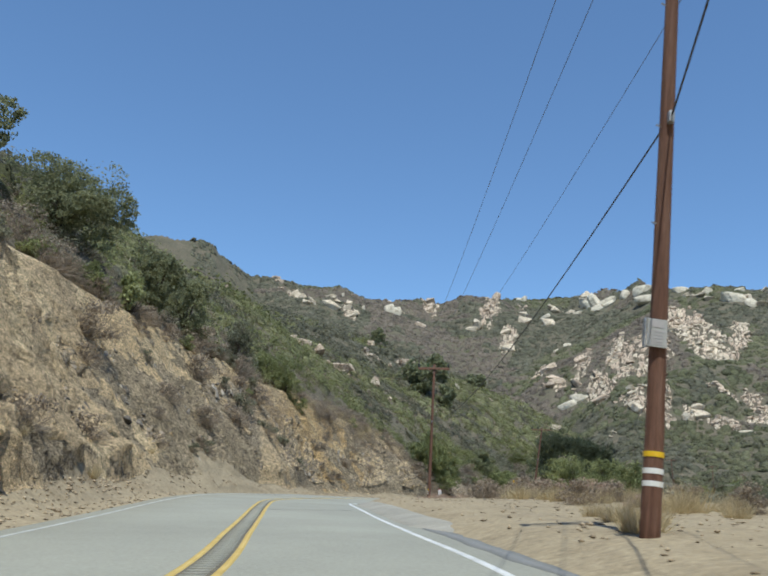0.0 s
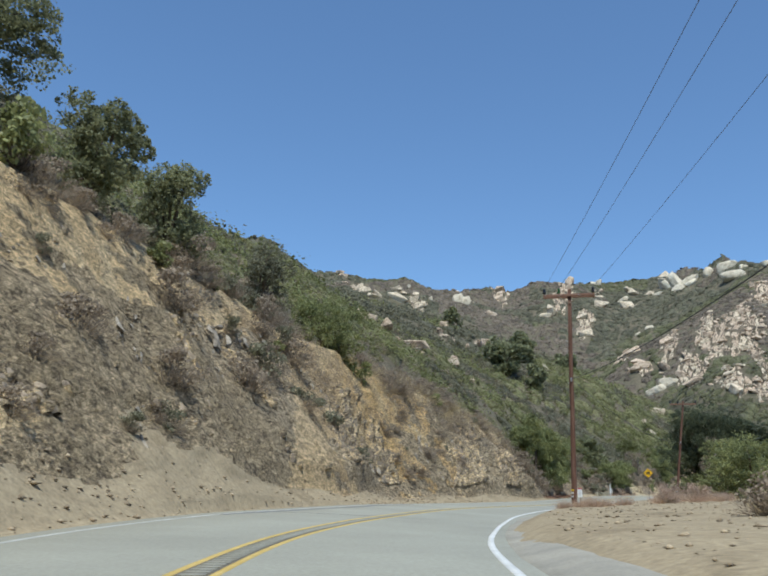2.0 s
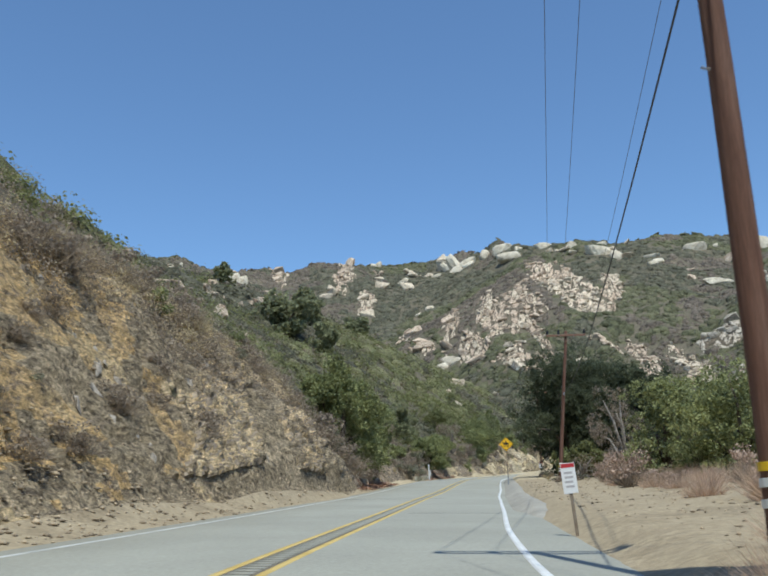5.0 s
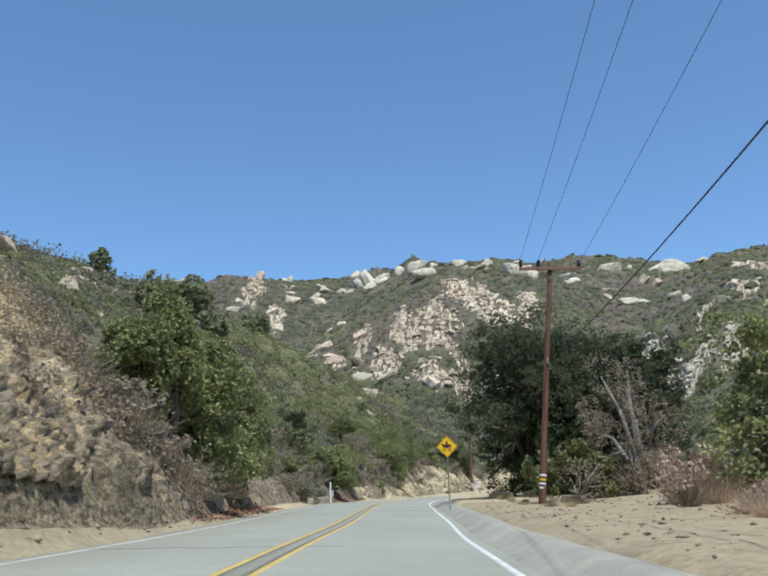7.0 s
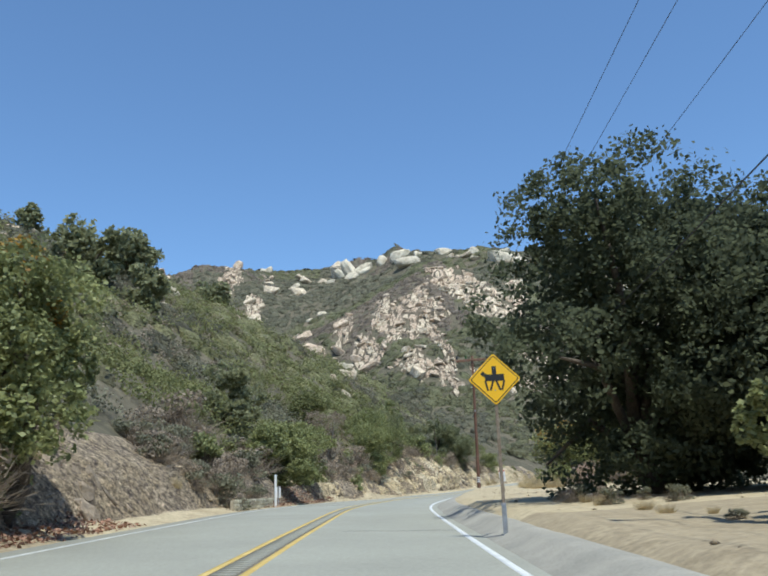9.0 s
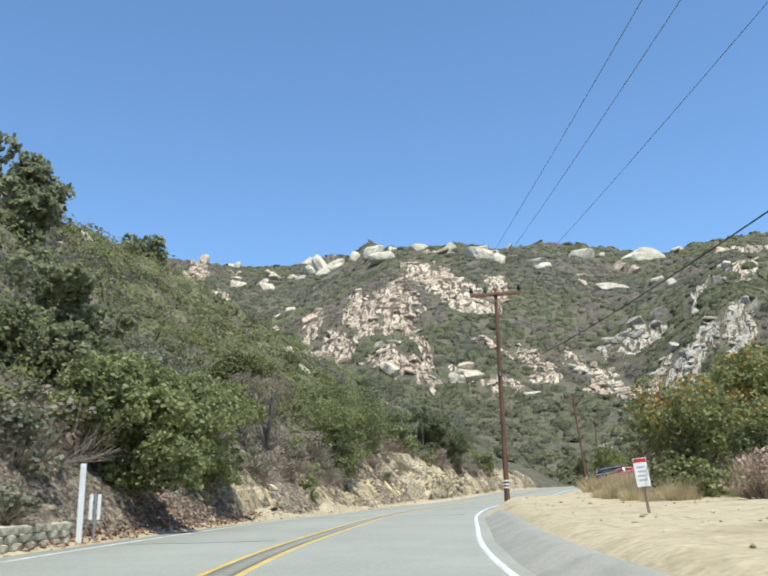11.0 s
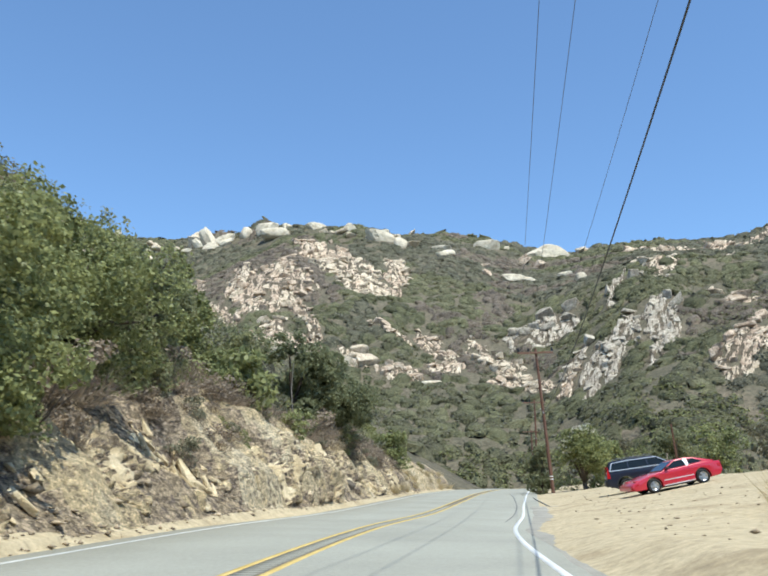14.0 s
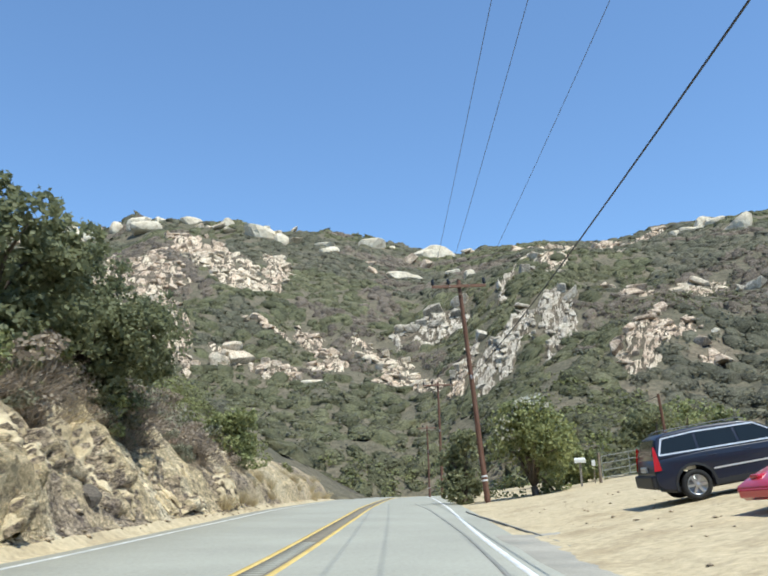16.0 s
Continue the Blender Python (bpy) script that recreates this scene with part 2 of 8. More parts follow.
GREY_STONE = surface("grey_cliff_stone", [(0.25, 0.21, 0.16), (0.42, 0.365, 0.285), (0.56, 0.495, 0.395)], 0.4, 0.95, 0.9, 4.0, 0.42, rand=0.12, dist=0.5)
BROWN_ROCK = surface("brown_bank_rock", [(0.19, 0.15, 0.11), (0.30, 0.24, 0.175), (0.40, 0.32, 0.23)], 1.1, 0.95, 0.7, 6.0, 0.35, rand=0.3, dist=0.1)
PEBBLE = surface("loose_stone", [(0.25, 0.195, 0.13), (0.41, 0.325, 0.22)], 0.8, 0.95, 0.4, 8.0, 0.3, island=0.4)
OAK_LEAF = leaf_material("oak_leaves", (0.35, 0.355, 0.195), (0.17, 0.183, 0.10), 0.5, 0.6, spread=0.4)
LIVE_OAK = leaf_material("live_oak_leaves", (0.14, 0.157, 0.092), (0.102, 0.117, 0.069), 0.62, 0.9, spread=0.3)
DARK_OAK = leaf_material("scrub_oak_leaves", (0.265, 0.278, 0.15), (0.15, 0.165, 0.09), 0.5, 0.6, spread=0.4)
SUMAC_LEAF = leaf_material("sumac_leaves", (0.37, 0.385, 0.165), (0.14, 0.16, 0.068), 0.42, 0.45)
CEANOTHUS = leaf_material("hill_shrub_leaves", (0.225, 0.21, 0.138), (0.125, 0.12, 0.078), 0.4, broad=0.05)
BRIGHT_BUSH = leaf_material("green_hill_leaves", (0.265, 0.273, 0.112), (0.148, 0.157, 0.064), 0.4, broad=0.08)
SAGE_LEAF = leaf_material("sage_leaves", (0.28, 0.27, 0.18), (0.13, 0.135, 0.085), 0.3)
DRY_TWIG = leaf_material("dry_twigs", (0.40, 0.325, 0.24), (0.215, 0.173, 0.131), 0.35, broad=0.6)
RUSSET_TWIG = leaf_material("russet_dry_flowers", (0.54, 0.40, 0.31), (0.35, 0.255, 0.195), 0.25, broad=0.6)
CREAM_ROCK = surface("cream_rib_rock", [(0.45, 0.345, 0.195), (0.62, 0.50, 0.31), (0.72, 0.61, 0.415)], 0.9, 0.95, 0.7, 6.0, 0.32, rand=0.2, dist=0.12)
SHALE = surface("dark_shale", [(0.17, 0.15, 0.125), (0.31, 0.27, 0.22), (0.42, 0.365, 0.29)], 1.1, 0.95, 0.7, 6.0, 0.35, rand=0.3, dist=0.1)
WISP = leaf_material("pinkish_dry_weeds", (0.66, 0.49, 0.36), (0.46, 0.335, 0.24), 0.4, broad=0.5)
STRAW = leaf_material("dry_grass", (0.66, 0.545, 0.33), (0.43, 0.345, 0.20), 0.35, broad=0.5)
GOLD_LEAF = leaf_material("golden_faded_flowers", (0.45, 0.27, 0.05), (0.22, 0.12, 0.03), 0.3)
FAR_GREY = leaf_material("far_chaparral", (0.215, 0.206, 0.146), (0.145, 0.142, 0.10), 0.42, 0.8, 0.03, 0.3)
FAR_GREEN = leaf_material("far_green_chaparral", (0.232, 0.228, 0.13), (0.15, 0.15, 0.082), 0.42, 0.8, 0.04, 0.3)
CREVICE = surface("rock_joints", [(0.07, 0.06, 0.04), (0.12, 0.095, 0.065), (0.24, 0.19, 0.14)], 0.55, 0.95, 0.9, 3.0, 0.45, dist=0.5)
SHRUB_GREY = surface("grey_green_chaparral", [(0.090, 0.088, 0.056), (0.116, 0.110, 0.072), (0.150, 0.136, 0.094)], 0.05, 0.95, 1.0, 26.0, 0.45, island=0.28, dist=0.9)
SHRUB_GREEN = surface("green_chaparral", [(0.092, 0.094, 0.048), (0.124, 0.122, 0.064), (0.155, 0.146, 0.084)], 0.05, 0.95, 1.0, 26.0, 0.45, island=0.28, dist=0.9)
SHRUB_BRIGHT = surface("leafy_undergrowth", [(0.135, 0.138, 0.064), (0.178, 0.174, 0.084), (0.21, 0.19, 0.108)], 0.09, 0.95, 1.0, 22.0, 0.55, island=0.3, dist=0.6)
DARK_SHALE = surface("black_shale_crag", [(0.055, 0.048, 0.042), (0.12, 0.105, 0.09), (0.30, 0.25, 0.19)], 1.6, 0.9, 0.7, 6.0, 0.35, rand=0.3, dist=0.1)
SHRUB_DRY = surface("dry_chaparral", [(0.115, 0.094, 0.072), (0.158, 0.128, 0.097), (0.200, 0.160, 0.120)], 0.05, 0.95, 1.0, 26.0, 0.5, island=0.25, dist=0.9)
BARK = surface("grey_bark", [(0.085, 0.065, 0.05), (0.16, 0.13, 0.10)], 1.5, 0.95, 0.5, 8.0, 0.3)
DEAD_WOOD = surface("bleached_dead_wood", [(0.20, 0.175, 0.15), (0.33, 0.30, 0.26)], 2.0, 0.9, 0.4, 8.0, 0.3)

# ---- the road's line and the shape of the land ----
# centre line: x, y, z and bank in degrees
ROAD = [
    (0.2, -62.0, -4.3, 3.3), (-1.0, -28.0, -2.0, 3.3), (-1.75, 0.0, -0.08, 3.3), (-2.06, 10.3, 0.63, 3.2), (-2.8, 18.4, 1.18, 2.9), (-3.43, 24.9, 1.63, 2.6),
    (-4.1, 31.9, 2.15, 2.4), (-4.65, 38.8, 2.64, 1.6), (-4.85, 46.0, 3.08, -0.1), (-4.4, 53.8, 3.53, -1.4), (-3.6, 59.9, 3.89, -1.6), (-2.6, 65.8, 4.25, -1.7),
    (-1.35, 71.7, 4.6, -1.8), (0.35, 78.7, 4.98, -1.7), (4.9, 94.5, 5.85, -1.7), (9.65, 110.5, 6.79, -1.6), (13.72, 122.7, 7.62, -1.6), (18.9, 139.0, 8.78, -1.7),
    (24.76, 156.7, 10.02, -1.5), (30.15, 169.2, 10.9, -1.0), (36.2, 182.1, 11.77, -0.5), (42.92, 193.8, 12.6, 0.0), (50.4, 205.3, 13.45, -1.1), (58.2, 215.4, 14.3, -1.4),
    (68.1, 228.6, 15.62, -1.2), (78.0, 241.8, 16.93, -1.0), (98.0, 268.4, 19.25, -0.8), (118.0, 295.0, 21.35, -1.0), (138.0, 318.0, 23.3, -1.0), (160.0, 337.0, 25.0, 0.0),
]
DS = 0.5


def spline(rows, n=40):
    """A smooth curve through the rows."""
    p = np.array(rows, float)
    q = np.vstack([2 * p[0] - p[1], p, 2 * p[-1] - p[-2]])
    out = []
    for i in range(1, len(q) - 2):
        a, b, c, d = q[i - 1], q[i], q[i + 1], q[i + 2]
        for t in np.linspace(0, 1, n, endpoint=False):
            out.append(0.5 * (2 * b + (c - a) * t + (2 * a - 5 * b + 4 * c - d) * t * t + (3 * b - a - 3 * c + d) * t ** 3))
    return np.array(out + [p[-1]])


_c = spline(ROAD)
_s = np.concatenate([[0], np.cumsum(np.linalg.norm(np.diff(_c[:, :2], axis=0), axis=1))])
_s -= _s[2 * 40]
S0, S1 = math.ceil(_s[0]), math.floor(_s[-1])
SS = np.arange(S0, S1 + DS / 2, DS)
RP = np.stack([np.interp(SS, _s, _c[:, k]) for k in range(4)], 1)
_t = np.gradient(RP[:, :2], axis=0)
_t = np.stack([np.convolve(np.pad(_t[:, k], 6, mode="edge"), np.ones(13) / 13, "valid") for k in range(2)], 1)
RT = _t / np.linalg.norm(_t, axis=1)[:, None]


def road_frame(s):
    s = np.asarray(s, float)
    p = np.stack([np.interp(s, SS, RP[:, k]) for k in range(4)], -1)
    t = np.stack([np.interp(s, SS, RT[:, k]) for k in range(2)], -1)
    return p, t / np.linalg.norm(t, axis=-1)[..., None]


def on_road(s, u, dz=0.0):
    """A place s metres along and u metres to the right of the centre line, dz over the road's banked plane."""
    p, t = road_frame(s)
    u = np.asarray(u, float)
    z = p[..., 2] + np.tan(np.radians(p[..., 3])) * np.clip(u, -6, 7) + dz
    return np.stack([p[..., 0] + t[..., 1] * u, p[..., 1] - t[..., 0] * u, z], -1)


def to_road(x, y):
    """s and u of places."""
    x, y = np.atleast_1d(np.asarray(x, float)), np.atleast_1d(np.asarray(y, float))
    s, u = np.empty(len(x)), np.empty(len(x))
    for a in range(0, len(x), 4000):
        dx, dy = x[a:a + 4000, None] - RP[None, ::2, 0], y[a:a + 4000, None] - RP[None, ::2, 1]
        k = np.argmin(dx * dx + dy * dy, 1)
        r = np.arange(len(k))
        t = RT[::2][k]
        s[a:a + 4000] = SS[::2][k] + dx[r, k] * t[:, 0] + dy[r, k] * t[:, 1]
        u[a:a + 4000] = dx[r, k] * t[:, 1] - dy[r, k] * t[:, 0]
    return s, u


def lattice(ix, iy, iz):
    h = (ix.astype(np.int64) * 374761393 + iy.astype(np.int64) * 668265263 + iz.astype(np.int64) * 2147483647) & 0x7FFFFFFF
    h = ((h ^ (h >> 13)) * 1274126177) & 0x7FFFFFFF
    return ((h ^ (h >> 16)) & 0xFFFF) / 65535.0


def value_noise(p):
    i = np.floor(p).astype(np.int64)
    f = p - i
    f = f * f * (3 - 2 * f)
    out = 0
    for dx in (0, 1):
        for dy in (0, 1):
            for dz in (0, 1):
                w = (f[:, 0] if dx else 1 - f[:, 0]) * (f[:, 1] if dy else 1 - f[:, 1]) * (f[:, 2] if dz else 1 - f[:, 2])
                out = out + w * lattice(i[:, 0] + dx, i[:, 1] + dy, i[:, 2] + dz)
    return out * 2 - 1


def fbm(p, octaves=4, gain=0.5, ridged=False):
    out, amp, total = 0, 1.0, 0.0
    p = np.array(p, float)
    for k in range(octaves):
        v = value_noise(p + 17.3 * k)
        out = out + amp * ((1 - 2 * np.abs(v)) if ridged else v)
        total += amp
        amp *= gain
        p = p * 2.03
    return out / total


def curve(pairs):
    a = np.array(pairs, float)
    return lambda s: np.interp(s, a[:, 0], a[:, 1])


def smooth_curve(pairs):
    a = np.array(pairs, float)
    fine = np.arange(a[0, 0], a[-1, 0] + 0.5, 0.5)
    v = np.interp(fine, a[:, 0], a[:, 1])
    v = np.convolve(np.pad(v, 8, mode="edge"), np.hanning(19)[1:-1] / np.hanning(19).sum(), "valid")
    return lambda s: np.interp(s, fine, v)


# width of the lane beside the downhill edge
LANE = smooth_curve([(-60, 3.68), (25, 3.68), (38, 3.68), (46, 3.95), (54, 4.05), (60, 3.9), (66, 3.68), (73, 3.58), (80, 3.32), (88, 3.3), (98, 3.55), (110, 3.75), (122, 3.65), (157, 3.8), (170, 3.8), (190, 4.05), (206, 4.0), (220, 3.97), (238, 3.74), (262, 3.76), (350, 3.8)])
# the cut bank on the uphill side: where it starts, how high it is, how steep, and the hill over it
CUT_FOOT = smooth_curve([(-60, 6.9), (42, 6.6), (50, 5.9), (59, 5.4), (67, 5.8), (73, 5.6), (80, 6.8), (96, 6.4), (107, 5.4), (116, 5.0), (125, 5.3), (137, 6.4), (158, 6.2), (167, 5.4), (205, 5.2), (225, 5.0), (235, 4.95), (268, 5.2), (350, 6.4)])
CUT_HIGH = smooth_curve([(-60, 9.6), (0, 10.6), (62, 10.6), (75, 10.0), (91, 9.1), (104, 8.1), (116, 6.7), (125, 4.0), (133, 2.2), (150, 1.7), (172, 1.7), (180, 2.0),
                         (195, 2.2), (208, 2.8), (221, 3.7), (238, 3.8), (250, 2.9), (268, 1.5), (350, 1.3)])
CUT_STEEP = smooth_curve([(-60, 1.62), (118, 1.62), (132, 1.3), (172, 1.15), (212, 1.1), (226, 1.12), (350, 1.1)])
RIDGE = smooth_curve([(-60, 100), (40, 100), (118, 111), (171, 108), (214, 99), (268, 64), (350, 32)])
RISE = smooth_curve([(-60, 0.28), (36, 0.3), (58, 0.48), (68, 0.42), (76, 0.38), (92, 0.38), (112, 0.45), (150, 0.5), (180, 0.5), (196, 0.6), (208, 0.34), (226, 0.15), (350, 0.12)])
RAMP = smooth_curve([(-60, 1.6), (36, 1.5), (60, 1.4), (170, 1.4), (196, 1.5), (215, 1.8), (350, 1.8)])
LOT = smooth_curve([(-60, 0.05), (107, 0.05), (150, 0.03), (180, 0.0), (200, 0.02), (212, 0.07), (224, 0.155), (232.5, 0.185), (240, 0.16), (252, 0.14), (285, 0.12), (350, 0.1)])
# the far hills: a bowl round one centre, by azimuth from +y to the right
BOWL = (48.0, 192.0)
FOOT = smooth_curve([(-180, 190), (-60, 290), (-25, 272), (0, 255), (6.5, 248), (11, 222), (18, 176), (27, 184), (37, 188), (43, 156), (48, 154), (60, 150), (75, 150), (90, 150), (180, 190)])
# distance from the bowl's centre to the crest, and the crest's height
TOP = curve([(-180, 190), (-60, 480), (-20, 627), (-16, 668), (-12, 665), (-8, 646), (-4, 651), (0, 700), (3, 681), (6, 677), (9, 723), (12, 753), (14.5, 735), (17, 664), (19.5, 600), (22, 569), (25, 556),
             (28, 558), (31, 581), (34, 600), (37, 610), (40, 625), (43, 628), (46, 620), (50, 600), (54, 562), (58, 529), (63, 503), (75, 430), (100, 330), (140, 240), (180, 190)])
CREST = curve([(-180, 30), (-60, 170), (-20, 268), (-16, 251), (-12, 249), (-8, 240), (-4, 243), (0, 250), (3, 253), (6, 250), (9, 260), (12, 275), (14.5, 276), (17, 259), (19.5, 246), (22, 228), (25, 224),
               (28, 219), (31, 233), (34, 235), (37, 222), (40, 222), (43, 227), (46, 224), (50, 212), (54, 207), (58, 198), (63, 180), (75, 150), (100, 110), (140, 60), (180, 30)])
SHELF = 120.0
STEEP = 0.565


def CUT_RUN(s):
    return CUT_HIGH(s) / CUT_STEEP(s)


def left_height(s, d):
    """Height over the road's level at d metres to the left of the centre line."""
    foot, high = CUT_FOOT(s), CUT_HIGH(s)
    shoulder = np.clip((d - 4.6) / np.maximum(foot - 4.6, 0.25), 0, 1) * 0.16 - 0.06
    run = CUT_RUN(s)
    face = np.clip(d - foot, 0, run) * CUT_STEEP(s)
    over = np.maximum(d - foot - run, 0)
    reach = RIDGE(s)
    hill = reach * (1 - np.exp(-0.80 * over / reach)) - 0.0042 * np.maximum(over - 88, 0) ** 2
    hill = hill + 3.3 * np.exp(-((s - 138) / 18) ** 2) * np.clip((over - 20) / 18, 0, 1) + 1.7 * np.exp(-((s - 244) / 14) ** 2) * np.clip((over - 6) / 16, 0, 1)
    return shoulder + face + np.maximum(hill, -20)


def right_height(s, u):
    k = LOT(s)
    rise = np.clip((u - 4.15) / RAMP(s), 0, 1)
    lot = RISE(s) * rise * rise * (3 - 2 * rise) + k * np.clip(u - 5.5, 0, 10) - 0.04
    fall = -0.16 * np.clip(u - 26, 0, 70)
    return lot + fall


def far_height(x, y):
    dx, dy = x - BOWL[0], y - BOWL[1]
    r, az = np.hypot(dx, dy), np.degrees(np.arctan2(dx, dy))
    foot, top, crest = FOOT(az), TOP(az), CREST(az)
    # a steep lower face up to a shelf, an easier slope over it
    brink = np.minimum(foot + (SHELF - 13) / STEEP, top - 40)
    shelf = 13 + STEEP * (brink - foot)
    z = np.where(r < brink, 13 + STEEP * (r - foot), shelf + (crest - shelf) * (r - brink) / (top - brink))
    return np.where(r < top, z, crest - 0.6 * (r - top))


def land(x, y, rough=True):
    """The height of the ground."""
    x, y = np.atleast_1d(np.asarray(x, float)), np.atleast_1d(np.asarray(y, float))
    s, u = to_road(x, y)
    base = on_road(s, u)[:, 2]
    near = base + np.where(u < 0, left_height(s, -u), right_height(s, u))
    near = near - 70 * np.clip((s - 285) / 60, 0, 1) * np.clip((np.abs(u) - 16) / 30, 0, 1)
    near = near - 90 * np.clip((s - 340) / 25, 0, 1)
    near = np.maximum(near, -14)
    far = far_height(x, y)
    if rough:
        p = np.stack([x, y, 0 * x], 1)
        far = far + 9 * fbm(p / 75, 4, 0.5, True) + 2.0 * fbm(p / 16, 3)
        bumps = np.clip((-u - CUT_FOOT(s) - CUT_RUN(s)) / 12, 0, 1) + np.clip((u - 20) / 20, 0, 1)
        near = near + bumps * (2.6 * fbm(p / 26 + 5, 3) + 0.7 * fbm(p / 7, 2))
    k = 3.0
    far_in = np.clip((np.hypot(x - BOWL[0], y - BOWL[1]) - 60) / 40, 0, 1)
    m = np.maximum(near, far)
    soft = k * np.log(np.exp((near - m) / k) + far_in * np.exp(np.maximum(far - m, -60) / k)) + m
    return np.where((np.abs(u) < 16) & (s < 338), near, soft)


# ---- meshes ----
def mesh_of(name, verts, faces, materials, index=None, smooth=False):
    """A mesh from arrays: all faces have the same number of corners."""
    me = bpy.data.meshes.new(name)
    verts, faces = np.asarray(verts, np.float32), np.asarray(faces, np.int32)
    me.vertices.add(len(verts))
    me.vertices.foreach_set("co", verts.ravel())
    n, k = faces.shape
    me.loops.add(n * k)
    me.loops.foreach_set("vertex_index", faces.ravel())
    me.polygons.add(n)
    me.polygons.foreach_set("loop_start", np.arange(0, n * k, k, dtype=np.int32))
    if index is not None:
        me.polygons.foreach_set("material_index", np.asarray(index, np.int32))
    if smooth:
        me.polygons.foreach_set("use_smooth", np.ones(n, bool))
    for m in materials if isinstance(materials, (list, tuple)) else [materials]:
        me.materials.append(m)
    me.update(calc_edges=True)
    return me


def grid_faces(rows, cols):
    i = np.arange(rows - 1)[:, None] * cols + np.arange(cols - 1)[None]
    return np.stack([i, i + 1, i + cols + 1, i + cols], -1).reshape(-1, 4)


def part(name, bm, material, parent=None, label="", smooth=False):
    """Links a bmesh as one mesh object under a thing or a part."""
    me = bpy.data.meshes.new(name)
    bm.to_mesh(me)
    bm.free()
    if smooth:
        for p in me.polygons:
            p.use_smooth = True
    me.materials.append(material)
    ob = new(name, me)
    if parent:
        ob.parent = parent
    if label:
        tagged(ob, label)
    return ob


def piece(name, me, parent=None, label=""):
    ob = new(name, me)
    if parent:
        ob.parent = parent
    if label:
        tagged(ob, label)
    return ob


# ground beside the road, cut bank included: one sheet in the road's own coordinates
rows_s = np.arange(-34, 300.1, 0.4)
out_l = 46 * np.linspace(1, 0, 34)[:-1] ** 1.5
face_n = 46
right_u = np.concatenate([np.arange(4.2, 7.0, 0.2), np.arange(7.0, 14, 0.45), np.arange(14, 47, 1.1)])
strip = []
for s in rows_s:
    foot, high = float(CUT_FOOT(s)), float(CUT_HIGH(s))
    w = float(CUT_RUN(s))
    d = np.concatenate([foot + w + out_l, foot + w * np.linspace(1, 0, face_n), np.linspace(foot - 0.15, 4.2, 12)])
    strip.append(np.concatenate([-d, right_u]))
strip_u = np.array(strip)
strip_s = np.repeat(rows_s[:, None], strip_u.shape[1], 1)
gx = on_road(strip_s, strip_u)
pz = land(gx[..., 0].ravel(), gx[..., 1].ravel()).reshape(strip_u.shape)
flat_h = np.where(strip_u < 0, left_height(strip_s, -strip_u), right_height(strip_s, strip_u)) + gx[..., 2]
near_edge = np.abs(strip_u) < 16
pz = np.where(near_edge, flat_h, pz)
P = np.stack([gx[..., 0], gx[..., 1], pz], -1)
flatp = P.reshape(-1, 3)
# roughness of the bank, pushed out along its face
dd = -strip_u - CUT_FOOT(strip_s)
span = np.maximum(CUT_RUN(strip_s), 0.5)
on_face = np.clip(dd / 0.8, 0, 1) * np.clip((span + 1.5 - dd) / 1.5, 0, 1) * (strip_u < 0)
_, tt = road_frame(strip_s)
outward = np.stack([tt[..., 1] * 0.85, -tt[..., 0] * 0.85, 0.52 + 0 * tt[..., 0]], -1)
q = np.stack([strip_s / 2.6, (flatp[:, 2] / 4.0).reshape(strip_u.shape), strip_u / 4.0], -1).reshape(-1, 3)
gully = fbm(np.stack([strip_s.ravel() / 3.2, 0.08 * flatp[:, 2], 0 * q[:, 0]], 1), 3, 0.55, True)
ledges = fbm(np.stack([strip_s.ravel() / 1.4 + flatp[:, 2] * 0.5, flatp[:, 2] / 0.9 - strip_s.ravel() * 0.25, 0 * q[:, 0]], 1), 4, 0.6, True)
rubble = fbm(flatp / 0.9, 4, 0.65)
rocky = np.clip(0.75 + 0.5 * fbm(flatp / 9.0, 2), 0.2, 1.3)
# leaning ribs of hard rock in the pale bank, crags of shale in the high one
lean_s = strip_s.ravel() + 0.55 * flatp[:, 2]
ribs_h = fbm(np.stack([lean_s / 1.5, flatp[:, 2] / 5.0, 0 * lean_s + 4], 1), 3, 0.55, True) + 0.35 * fbm(np.stack([lean_s / 0.7, flatp[:, 2] / 1.4, 0 * lean_s + 9], 1), 2, 0.5, True)
buttress = np.tanh(5 * (fbm(np.stack([lean_s / 2.1, flatp[:, 2] / 7.0, 0 * lean_s + 4], 1), 2, 0.5) + 0.1 * np.clip((strip_s.ravel() - 214) / 6, -1, 1)))
is_pale = np.clip((strip_s.ravel() - 172) / 4, 0, 1)
crags = fbm(np.stack([strip_s.ravel() / 1.1 - 0.7 * flatp[:, 2], flatp[:, 2] / 1.3, strip_u.ravel() / 3.0], 1), 4, 0.62, True) * np.clip(0.3 + 1.6 * fbm(flatp / 6.0 + 3, 2), 0, 1)
calm = 1 - 0.55 * np.clip((strip_s.ravel() - 42) / 4, 0, 1) * np.clip((112 - strip_s.ravel()) / 10, 0, 1)
push = calm.reshape(strip_u.shape) * (0.55 * gully + (1 - is_pale) * (0.42 * ledges * rocky + 0.85 * crags) + 0.42 * rubble * rocky + is_pale * (0.55 * buttress + 0.45 * ribs_h)).reshape(strip_u.shape) * on_face
big = (0.9 * fbm(flatp / np.array([11.0, 11.0, 7.0]), 3)).reshape(strip_u.shape) * on_face
low = np.clip(CUT_HIGH(strip_s) / 6.0, 0.3, 1)
